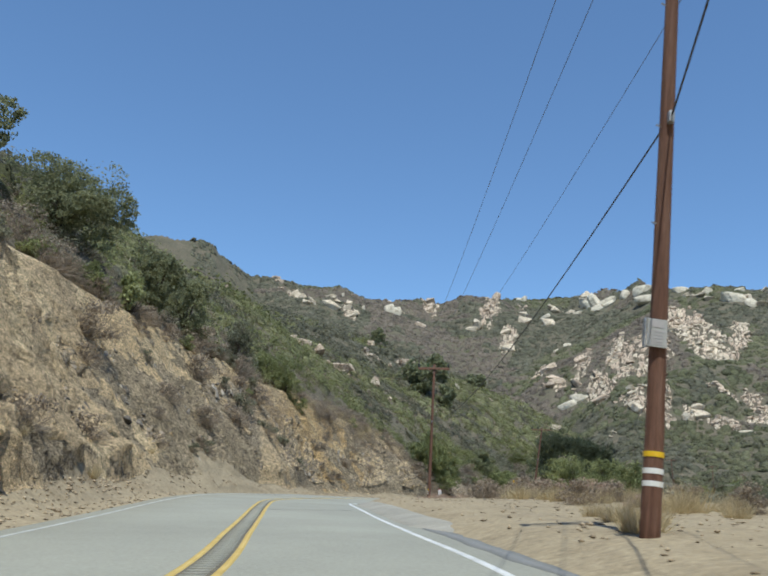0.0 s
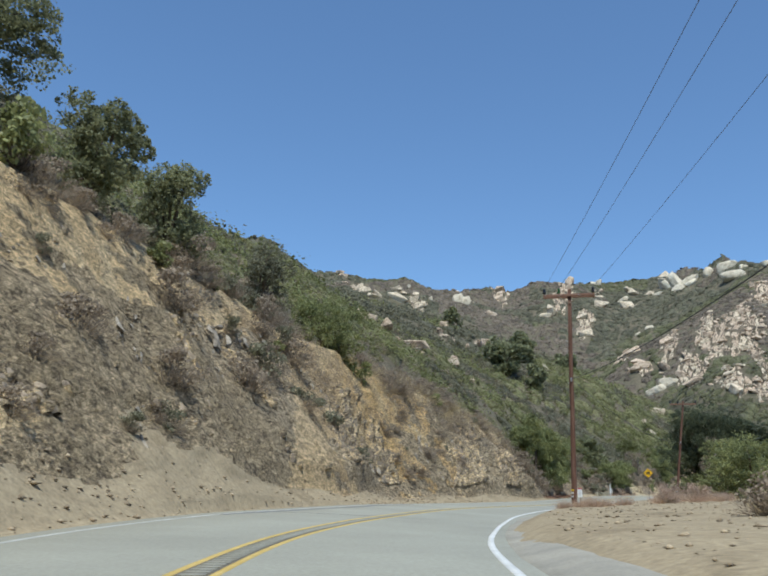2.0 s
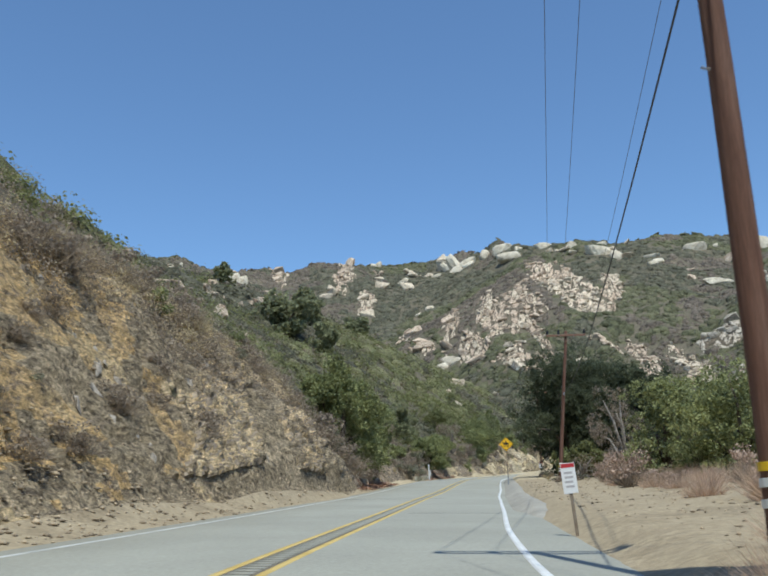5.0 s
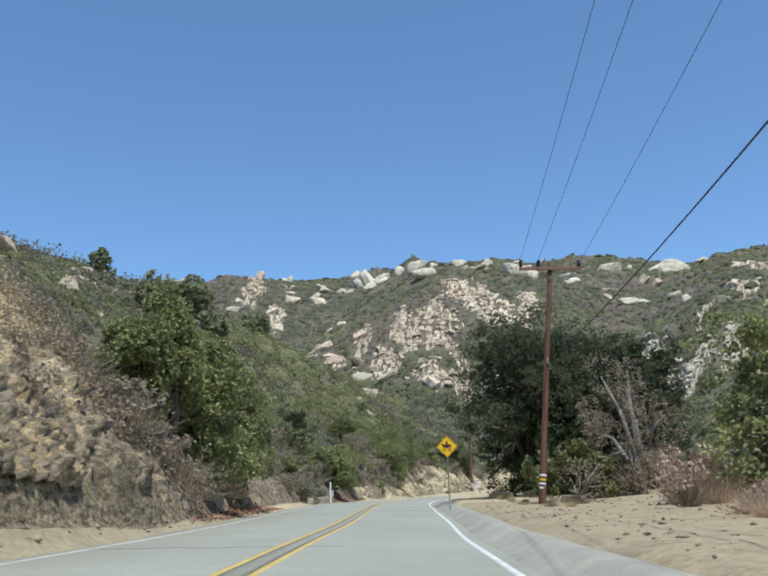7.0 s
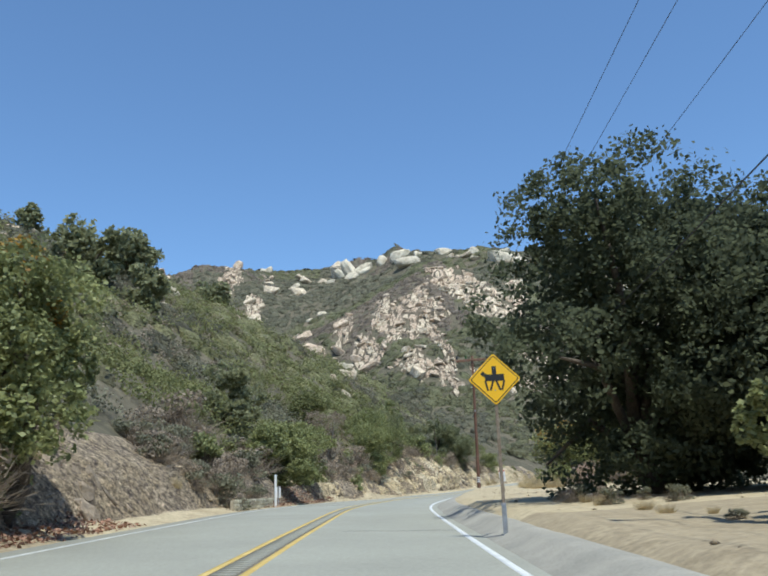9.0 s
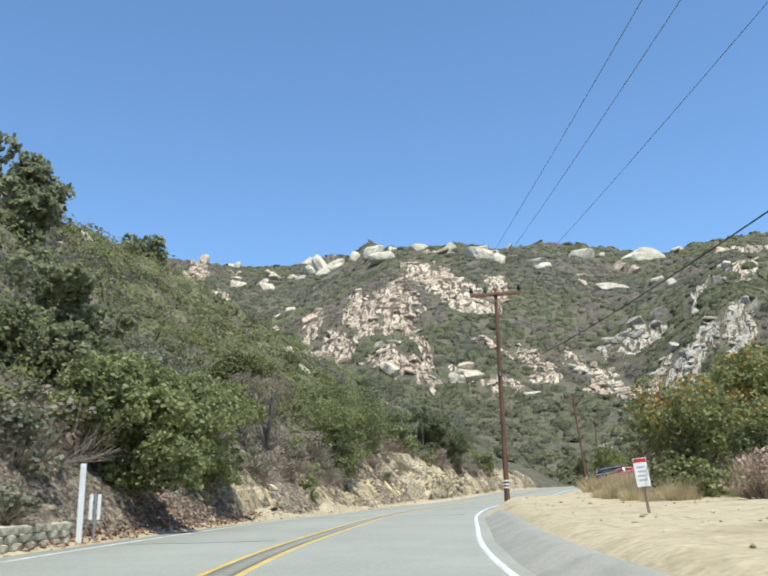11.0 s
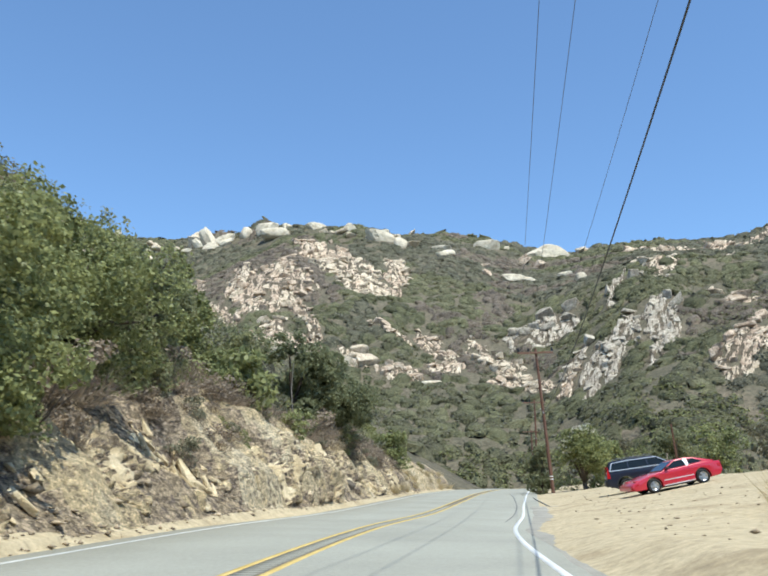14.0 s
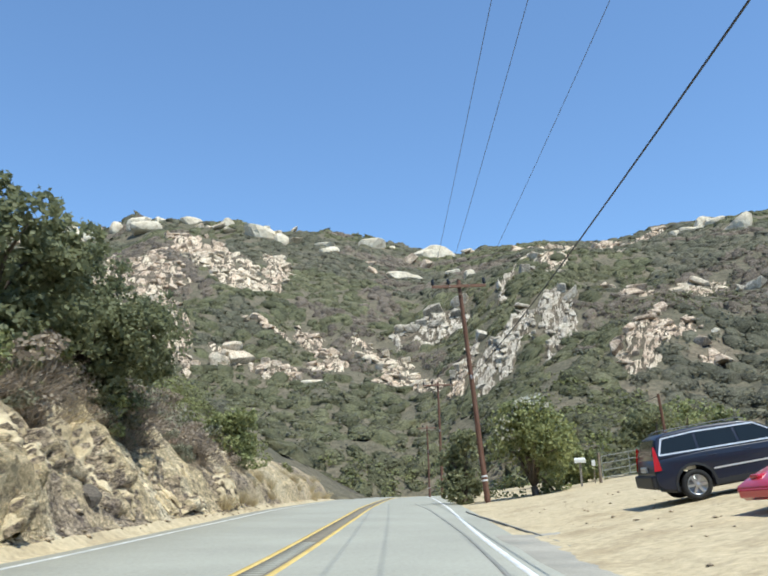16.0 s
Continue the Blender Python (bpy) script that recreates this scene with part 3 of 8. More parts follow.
P = P + outward * ((push + big) * low)[..., None]
# talus and small unevenness on the flat
flat_zone = (1 - on_face) * (np.abs(strip_u) > 4.6)
P[..., 2] += flat_zone * (0.05 * fbm(flatp / 0.8, 3) + 0.05 * fbm(flatp / 4.0, 2)).reshape(strip_u.shape)
talus = np.exp(-((dd - 0.35) / 0.8) ** 2) * (strip_u < 0) * np.clip(CUT_HIGH(strip_s) / 8, 0.15, 1)
P[..., 2] += talus * np.clip(0.45 + 0.5 * fbm(np.stack([strip_s.ravel() / 7.0, 0 * q[:, 0], 0 * q[:, 0] + 3], 1), 2).reshape(strip_u.shape), 0, 1)
# fans of washed dirt against the foot of the high cut
fan_a = 1.3 * np.exp(-((strip_s - 57) / 15) ** 4) + 0.55 * np.exp(-((strip_s - 92) / 9) ** 2) + 0.95 * np.exp(-((strip_s - 33) / 14) ** 2) + 0.8 * np.exp(-((strip_s - 201) / 7) ** 2) + 0.6 * np.exp(-((strip_s - 188) / 4) ** 2)
fan_a = fan_a * (0.85 + 0.5 * fbm(np.stack([strip_s.ravel() / 5.0, 0 * q[:, 0] + 6, 0 * q[:, 0]], 1), 2).reshape(strip_u.shape))
fan_z = gx[..., 2] + fan_a * 0.78 * (dd + 1.05) + (0.04 * fbm(flatp / 0.9, 3)).reshape(strip_u.shape)
is_fan = (strip_u < 0) & (dd > -1.0) & (strip_u < -4.85) & (dd < 3.4) & (fan_z > P[..., 2]) & (fan_a > 0.25)
P[..., 2] = np.where(is_fan, fan_z, P[..., 2])
SURF_S, SURF_U, SURF_Z = rows_s, strip_u, P[..., 2]
mid = (strip_u[:-1, :-1] + strip_u[1:, 1:]) / 2
mid_s = (strip_s[:-1, :-1] + strip_s[1:, 1:]) / 2
is_hill = (-mid > CUT_FOOT(mid_s) + CUT_RUN(mid_s) + 2.0) | (mid > 22)
is_face = (mid < 0) & (-mid > CUT_FOOT(mid_s) - 0.1) & ~is_hill
pale = is_face & (mid_s > 174)
# shale shows through the tan soil in patches, and one stretch is ochre
mp = (P[:-1, :-1] + P[1:, 1:]).reshape(-1, 3) / 2
rel = ((-mid - CUT_FOOT(mid_s)) / np.maximum(CUT_RUN(mid_s), 0.5)).ravel()
patch = fbm(np.stack([mid_s.ravel() / 7.0 + 0.25 * mp[:, 2], mp[:, 2] / 3.2, 0 * rel + 2], 1), 4, 0.6)
flat_s = mid_s.ravel()
lean_at = flat_s - 1.3 * (mp[:, 2] - 8.5)
grey_wall = (lean_at < 69.8 + 1.5 * patch) & (flat_s > 46 + 8 * patch) & (rel < 0.82 + 0.5 * patch)
mixed_wall = (lean_at > 73) & (flat_s < 97) & (patch > 0.14 + 0.3 * (rel - 0.4))
far_wall = (flat_s > 97 + 5 * patch) & (patch > -0.08 + 0.35 * (rel - 0.5))
early = (flat_s <= 46) & (patch > 0.2 + 0.4 * (rel - 0.3))
shale = is_face.ravel() & (grey_wall | mixed_wall | far_wall | early)
ochre = is_face.ravel() & (np.exp(-((mid_s.ravel() - 86) / 14) ** 2) + 0.5 * patch > 0.33)
index = np.where(is_hill, 1, np.where(pale, 3, np.where(is_face, 2, 0))).ravel()
index = np.where((index == 0) & (mid_s.ravel() < 140), 6, index)
fan_face = (is_fan[:-1, :-1] & is_fan[1:, 1:]).ravel()
index = np.where(fan_face & (mid_s.ravel() < 140), 6, np.where(fan_face, 0, index))
index = np.where((index == 2) & shale, 4, np.where((index == 2) & ochre, 5, index))
gully_face = buttress.reshape(strip_u.shape)[:-1, :-1].ravel() + 0.8 * patch < 0.1
index = np.where((index == 3) & gully_face, 7, index)
# brown soil under the laurels, its darker tone carrying part of their shade
index = np.where(((index == 2) | (index == 4)) & (mid_s.ravel() > 124 + 6 * patch), 7, index)
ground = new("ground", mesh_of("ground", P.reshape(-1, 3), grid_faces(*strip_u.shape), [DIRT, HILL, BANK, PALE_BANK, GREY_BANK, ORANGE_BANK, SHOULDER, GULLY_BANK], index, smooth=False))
tagged(ground, "dry tan dirt shoulders and an eroded shale road cut", "ground", kind="structure")


def surface_z(x, y):
    """Height of the finished ground sheet."""
    x, y = np.atleast_1d(np.asarray(x, float)), np.atleast_1d(np.asarray(y, float))
    s, u = to_road(x, y)
    z = land(x, y)
    k = np.clip(np.round((s - SURF_S[0]) / 0.4).astype(int), 0, len(SURF_S) - 1)
    for i in range(len(x)):
        row = SURF_U[k[i]]
        if row[0] < u[i] < row[-1] and abs(u[i]) > 4.1:
            z[i] = np.interp(u[i], row, SURF_Z[k[i]])
    return z


# the hills: one coarse sheet to the horizon, kept under the near ground
xs = np.concatenate([[-3500, -1800, -900, -500], np.arange(-330, 660, 4.0), [760, 1000, 1800, 3500]])
ys = np.concatenate([[-3500, -1800, -900, -400], np.arange(-150, 1014, 4.0), [1100, 1300, 1900, 3500]])
hx, hy = np.meshgrid(xs, ys, indexing="ij")
hz = land(hx.ravel(), hy.ravel())
outer = (hx.ravel() < -332) | (hx.ravel() > 662) | (hy.ravel() < -152) | (hy.ravel() > 1014)
hz = np.where(outer, np.minimum(hz, -12), hz)
hs, hu = to_road(hx.ravel(), hy.ravel())
over = -hu - CUT_FOOT(hs) - CUT_RUN(hs)
inside = (hs > -30) & (hs < 296) & (over < 37) & (hu < 38)
beside = (np.abs(hu) < 16) & ~inside & (hs < 345)
hz = np.where(inside, hz - 7.0, np.where(beside, hz - 0.4, hz))
hill_faces = grid_faces(len(xs), len(ys))[:, ::-1]
hills = new("ground_hills", mesh_of("ground_hills", np.stack([hx.ravel(), hy.ravel(), hz], 1), hill_faces, [HILL]))
tagged(hills, "steep hillsides of dry brown soil under chaparral", "hillside", kind="structure")


# ---- road ----
# the painted centre wanders a little off the middle
CENTRE = ((-60, 35, 55, 72, 95, 115, 400), (0.11, 0.11, 0.0, -0.05, -0.05, 0.0, 0.0))


def ribbon(name, s0, s1, edges, material, step=1.0, wander=0.0, seed=0, lane=False, taper=0.0, centre=False):
    """A long sheet over the road: edges are (u, height) across it. lane: u is measured from the lane's edge; taper: the ends sink in that many metres."""
    s = np.arange(s0, s1 + step / 2, step)
    cols = []
    for k, (u, dz) in enumerate(edges):
        uu = np.full(len(s), float(u)) + (LANE(s) if lane else np.interp(s, CENTRE[0], CENTRE[1]) if centre else 0)
        if wander:
            uu = uu + wander * fbm(np.stack([s / 3.0, 0 * s + k * 7 * (k in (0, len(edges) - 1)), 0 * s + seed], 1), 3)
        dz = np.full(len(s), float(dz))
        if taper:
            dz = dz - 0.35 * (1 - np.clip(np.minimum(s - s0, s1 - s) / taper, 0, 1))
        cols.append(on_road(s, uu, dz))
    v = np.stack(cols, 1)
    return mesh_of(name, v.reshape(-1, 3), grid_faces(len(s), len(edges))[:, ::-1], material)


road = new("road", ribbon("road", -60, 370, [(-4.75, -0.25), (-4.6, 0.0), (-2, 0.012), (0, 0.02), (2, 0.012), (4.55, 0.0), (4.7, -0.25)], ASPHALT))
tagged(road, "sun-bleached grey asphalt two-lane mountain road", "road", kind="structure")
white_r = new("road_edge_line", ribbon("road_edge_line", -60, 368, [(-0.065, -0.01), (-0.06, 0.011), (0.06, 0.010), (0.065, -0.01)], WHITE_LINE, 0.5, lane=True))
tagged(white_r, "white painted edge line on grey asphalt", "road line", kind="structure")
white_l = new("road_edge_line", ribbon("road_edge_line", -60, 368, [(-4.08, -0.01), (-4.075, 0.012), (-3.975, 0.013), (-3.97, -0.01)], FADED_LINE, 0.5))
tagged(white_l, "faded white edge line along the uphill side", "road line", kind="structure")
for side in (-1, 1):
    a, b2 = sorted((side * 0.20, side * 0.31))
    yl = new("road_centre_line", ribbon("road_centre_line", -60, 368, [(a, 0.0), (a + 0.003, 0.026), (b2 - 0.003, 0.026), (b2, 0.0)], YELLOW_LINE, 0.5, centre=True))
    tagged(yl, "worn yellow painted centre line", "road line", kind="structure")
strip_dark = new("centre_strip", ribbon("centre_strip", -60, 368, [(-0.197, 0.0), (-0.195, 0.0235), (0.195, 0.0235), (0.197, 0.0)], RUBBER, 0.5, centre=True))
tagged(strip_dark, "dark rumble strip between the yellow lines", "road marking", kind="structure")
rib = []
for s in np.arange(2.0, 236.0, 0.30):
    c0 = float(np.interp(s, CENTRE[0], CENTRE[1]))
    rib.append([on_road(s - 0.09, c0 - 0.15, 0.026), on_road(s - 0.09, c0 + 0.15, 0.026), on_road(s + 0.09, c0 + 0.15, 0.026), on_road(s + 0.09, c0 - 0.15, 0.026)])
rib = np.array(rib)
top = rib + np.array([0, 0, 0.006])
rv = np.concatenate([rib, top], 1).reshape(-1, 3)
base_i = np.arange(len(rib))[:, None, None] * 8
rf = (base_i + np.array([[4, 5, 6, 7], [0, 1, 5, 4], [1, 2, 6, 5], [2, 3, 7, 6], [3, 0, 4, 7]])[None]).reshape(-1, 4)
ribs = new("rumble_ribs", mesh_of("rumble_ribs", rv, rf, ASPHALT))
tagged(ribs, "grey ribs of the milled rumble strip", "rumble strip", kind="stuff")
for s0, s1, name, tall in ((14, 72, "asphalt_berm", 0.4), (92, 190, "asphalt_berm", 0.85)):
    berm = new(name, ribbon(name, s0, s1, [(0.25, -0.05), (0.32, 0.015), (0.55, 0.02 + 0.08 * tall), (0.8, 0.02 + 0.25 * tall), (1.0, 0.02 + 0.31 * tall), (1.25, 0.02 + 0.29 * tall), (1.9, 0.08 * tall)], BERM, 0.5, 0.06, 3, lane=True, taper=7.0))
    tagged(berm, "rolled grey asphalt berm along the road edge", "berm", kind="structure")
gutter = new("asphalt_apron", ribbon("asphalt_apron", 188, 244, [(0.3, -0.05), (0.4, 0.012), (1.3, 0.02), (2.1, 0.1), (2.5, -0.2)], BERM, 0.5, 0.2, 5, lane=True, taper=6.0))
tagged(gutter, "broken grey asphalt apron beside the dirt lot", "pavement", kind="structure")


# ---- building blocks ----
def box(bm, lo, hi, bevel=0.0):
    c = [(a + b) / 2 for a, b in zip(lo, hi)]
    made = bmesh.ops.create_cube(bm, size=1, matrix=Matrix.LocRotScale(c, None, [b - a for a, b in zip(lo, hi)]))
    if bevel:
        edges = list({e for v in made["verts"] for e in v.link_edges})
        bmesh.ops.bevel(bm, geom=edges, offset=bevel, segments=2, affect="EDGES", profile=0.5)


def tube(bm, points, radii, sides=8, caps=True):
    """A tapered tube through points."""
    pts = [Vector(p) for p in points]
    rings = []
    for i, p in enumerate(pts):
        d = (pts[min(i + 1, len(pts) - 1)] - pts[max(i - 1, 0)]).normalized()
        ref = Vector((0, 0, 1)) if abs(d.z) < 0.9 else Vector((1, 0, 0))
        a = d.cross(ref).normalized()
        b = d.cross(a)
        rings.append([bm.verts.new(p + (a * math.cos(k * math.tau / sides) + b * math.sin(k * math.tau / sides)) * radii[i]) for k in range(sides)])
    for r, q in zip(rings, rings[1:]):
        for k in range(sides):
            bm.faces.new((r[k], r[(k + 1) % sides], q[(k + 1) % sides], q[k]))
    if caps:
        bm.faces.new(rings[0][::-1]), bm.faces.new(rings[-1])


def lathe(bm, profile, sides=16, matrix=None):
    """Turns (radius, z) pairs round the z axis."""
    m = matrix or Matrix()
    rings = [[bm.verts.new(m @ Vector((r * math.cos(k * math.tau / sides), r * math.sin(k * math.tau / sides), z))) for k in range(sides)] for r, z in profile]
    for r, q in zip(rings, rings[1:]):
        for k in range(sides):
            bm.faces.new((r[k], r[(k + 1) % sides], q[(k + 1) % sides], q[k]))
    bm.faces.new(rings[0][::-1]), bm.faces.new(rings[-1])


def thing(name, m, label, category, group=""):
    ob = new(name)
    ob.matrix_world = m
    return tagged(ob, label, category, group)


def heading(s):
    _, t = road_frame(s)
    return math.degrees(math.atan2(t[1], t[0]))


def rd(s, u):
    q = on_road(s, u)
    return float(q[0]), float(q[1])


def place(x, y, sink=0.0):
    return Vector((x, y, float(surface_z(x, y)[0]) - sink))


# ---- utility poles and wires ----
INSULATORS = (-1.36, -0.56, 1.27)


def insulator(at, parent, green=False):
    bm = bmesh.new()
    lathe(bm, [(0.025, -0.02), (0.03, 0.05), (0.10, 0.06), (0.11, 0.10), (0.06, 0.12), (0.095, 0.15), (0.095, 0.19), (0.055, 0.21), (0.08, 0.24), (0.08, 0.28), (0.05, 0.33), (0.0, 0.335)], 12, Matrix.Translation(at))
    part("insulator", bm, PORCELAIN_GREEN if green else PORCELAIN, parent, "dark ribbed porcelain insulator", True)


def utility_pole(x, y, arm_z, turn, lean, double, bands, label, plate=False, drop=False, low=6.3):
    """A wooden pole: its crossarm stands across turn degrees."""
    base = place(x, y, 0.15)
    ob = thing("utility_pole", Matrix.Translation(base) @ pose(0, 0, 0, lean[0], lean[1], turn), label, "utility pole", "poles along the road")
    z = (arm_z - base.z) / math.cos(radians(lean[1]))
    top = z + 0.35
    level = Matrix.Translation((0, 0, z)) @ pose(0, 0, 0, 0, -lean[1], 0) @ Matrix.Translation((0, 0, -z))
    ob["arm"], ob["low"] = z, low
    bm = bmesh.new()
    zs = [-0.5, 0.4, 1.5, 3, 5, 7, 9, top - 0.02, top]
    rng = random.Random(int(x * 10))
    tube(bm, [(rng.uniform(-0.012, 0.012), rng.uniform(-0.012, 0.012), z) for z in zs], [0.150, 0.147, 0.140, 0.132, 0.124, 0.116, 0.109, 0.102, 0.085], 18)
    part("pole", bm, POLE_WOOD, ob, smooth=True)
    for k, bz in enumerate([4.0, 4.9, 5.7, 6.6, 8.1, 8.9, 9.6]):
        bm = bmesh.new()
        a = 0.8 + (k % 2) * 2.6
        tube(bm, [(0.10 * math.cos(a), 0.10 * math.sin(a), bz), (0.21 * math.cos(a), 0.21 * math.sin(a), bz + 0.015)], [0.012, 0.012], 6)
        part("step_bolt", bm, STEEL, ob)
    for side in (-1, 1) if double else (-1,):
        bm = bmesh.new()
        y0 = side * 0.155
        box(bm, (-1.42, y0 - 0.05, z - 0.075), (1.36, y0 + 0.05, z + 0.06), 0.008)
        bmesh.ops.transform(bm, matrix=level, verts=bm.verts)
        arm = part("crossarm", bm, ARM_WOOD, ob, "weathered wooden crossarm")
        for bx in (-1.3, -0.5, 0.5, 1.2):
            bm = bmesh.new()
            tube(bm, [(bx, y0 + side * 0.04, z), (bx, y0 + side * 0.075, z)], [0.02, 0.02], 8)
            part("bolt", bm, STEEL, arm)
    for side in (-1, 1):
        bm = bmesh.new()
        tube(bm, [(side * 0.62, -0.25, z - 0.06), (side * 0.30, -0.2, z - 0.28), (0, -0.15, z - 0.46)], [0.022, 0.022, 0.022], 6)
        part("brace", bm, RUSTY, ob)
    for k, ix in enumerate(INSULATORS):
        insulator(level @ Vector((ix, -0.155, z + 0.06)), ob, k == 1 and double)
    for k, (zb, colour) in enumerate(bands):
        bm = bmesh.new()
        lathe(bm, [(0.138, zb - 0.04), (0.149, zb - 0.038), (0.149, zb + 0.038), (0.138, zb + 0.04)], 18)
        part("band", bm, BAND_YELLOW if colour == "y" else BAND_WHITE, ob, "reflective yellow band" if colour == "y" else "reflective white band")
    if plate:
        bm = bmesh.new()
        box(bm, (-0.24, -0.20, 2.88), (0.06, -0.17, 3.31), 0.006)
        pl = part("notice_plate", bm, plain("weathered_plate", (0.40, 0.40, 0.385), 0.6), ob, "weathered white notice plate with faded lines")
        rows = [(3.23, 0.07, 0.05), (3.12, 0.05, 0.012), (3.07, 0.08, 0.012), (3.02, 0.06, 0.012), (2.97, 0.1, 0.012), (2.93, 0.09, 0.012)]
        for zc, inset, hh in rows:
            bm = bmesh.new()
            box(bm, (-0.23 + inset * 0.5, -0.206, zc - hh), (0.05 - inset * 0.6, -0.202, zc + hh))
            part("text_bar", bm, INK, pl)
        bm = bmesh.new()
        box(bm, (-0.275, -0.18, 2.86), (-0.25, -0.08, 3.32), 0.004)
        part("plate_edge", bm, STEEL, pl)
    # bracket of the lower cable
    bm = bmesh.new()
    box(bm, (-0.045, -0.21, low - 0.12), (0.045, -0.10, low + 0.08), 0.01)
    part("cable_bracket", bm, STEEL, ob)
    if drop:
        bm = bmesh.new()
        box(bm, (-0.25, -0.06, 6.32), (-0.16, 0.03, 6.44), 0.02)
        box(bm, (-0.20, -0.04, 6.34), (-0.12, 0.03, 6.40), 0.01)
        part("junction_box", bm, WIRE_GREY, ob, "small dark junction box")
    return ob


POLES = [
    utility_pole(-8.2, -46.0, 8.4, 1.0, (0, 0), True, [(1.9, "w")], "brown wooden utility pole behind the bend"),
    utility_pole(3.94, 12.6, 12.4, 2.0, (0, 4.4), True, [(1.32, "y"), (1.08, "w"), (0.90, "w")], "reddish-brown wooden pole with notice plate and bands", plate=True, low=6.75),
    utility_pole(4.82, 75.22, 16.35, -11.5, (0.4, 0.3), True, [(1.0, "y"), (0.86, "w"), (0.68, "w")], "tall reddish-brown pole with double crossarm by the edge", low=6.8),
    utility_pole(22.79, 125.6, 18.42, -12.0, (0.2, 6.9), False, [(1.30, "w"), (1.12, "y"), (0.96, "w"), (0.79, "w")], "dark wooden pole with single crossarm beside an oak", low=6.15),
    utility_pole(44.1, 185.85, 23.75, -27.5, (-0.6, 0.8), True, [(1.18, "w"), (1.0, "w"), (0.84, "w")], "dark brown pole with double crossarm at the dirt lot", drop=True, low=6.85),
    utility_pole(81.33, 236.62, 27.7, -38.0, (0, -4.2), False, [(1.4, "w"), (1.2, "w")], "brown pole standing beside a flowering bush"),
    utility_pole(104.0, 268.4, 29.9, -38.0, (0, 0), False, [(1.4, "w")], "distant dark wooden utility pole"),
    utility_pole(126.4, 299.2, 31.1, -42.0, (0, 0), False, [(1.4, "w")], "small distant utility pole at the bend"),
]


def cable(a, b, sag, radius, material, name, label, parent=None):
    bm = bmesh.new()
    a, b = Vector(a), Vector(b)
    n = 24
    tube(bm, [a.lerp(b, k / n) - Vector((0, 0, sag * 4 * (k / n) * (1 - k / n))) for k in range(n + 1)], [radius] * (n + 1), 5)
    return tagged(part(name, bm, material), label, "cable")


bpy.context.view_layer.update()
for p, q, droop in zip(POLES, POLES[1:], (0.9, 1.3, 0.9, 1.08, 0.85, 0.9, 0.9)):
    for ix in INSULATORS:
        a, b = (o.matrix_world @ Vector((ix, -0.155, o["arm"] + 0.4)) for o in (p, q))
        cable(a, b, 0.55, 0.0085, WIRE_GREY, "power_line", "thin grey overhead power line between poles")
    a, b = (o.matrix_world @ Vector((0, -0.215, o["low"])) for o in (p, q))
    cable(a, b, droop, 0.016, WIRE, "phone_cable", "thick black overhead cable between poles")


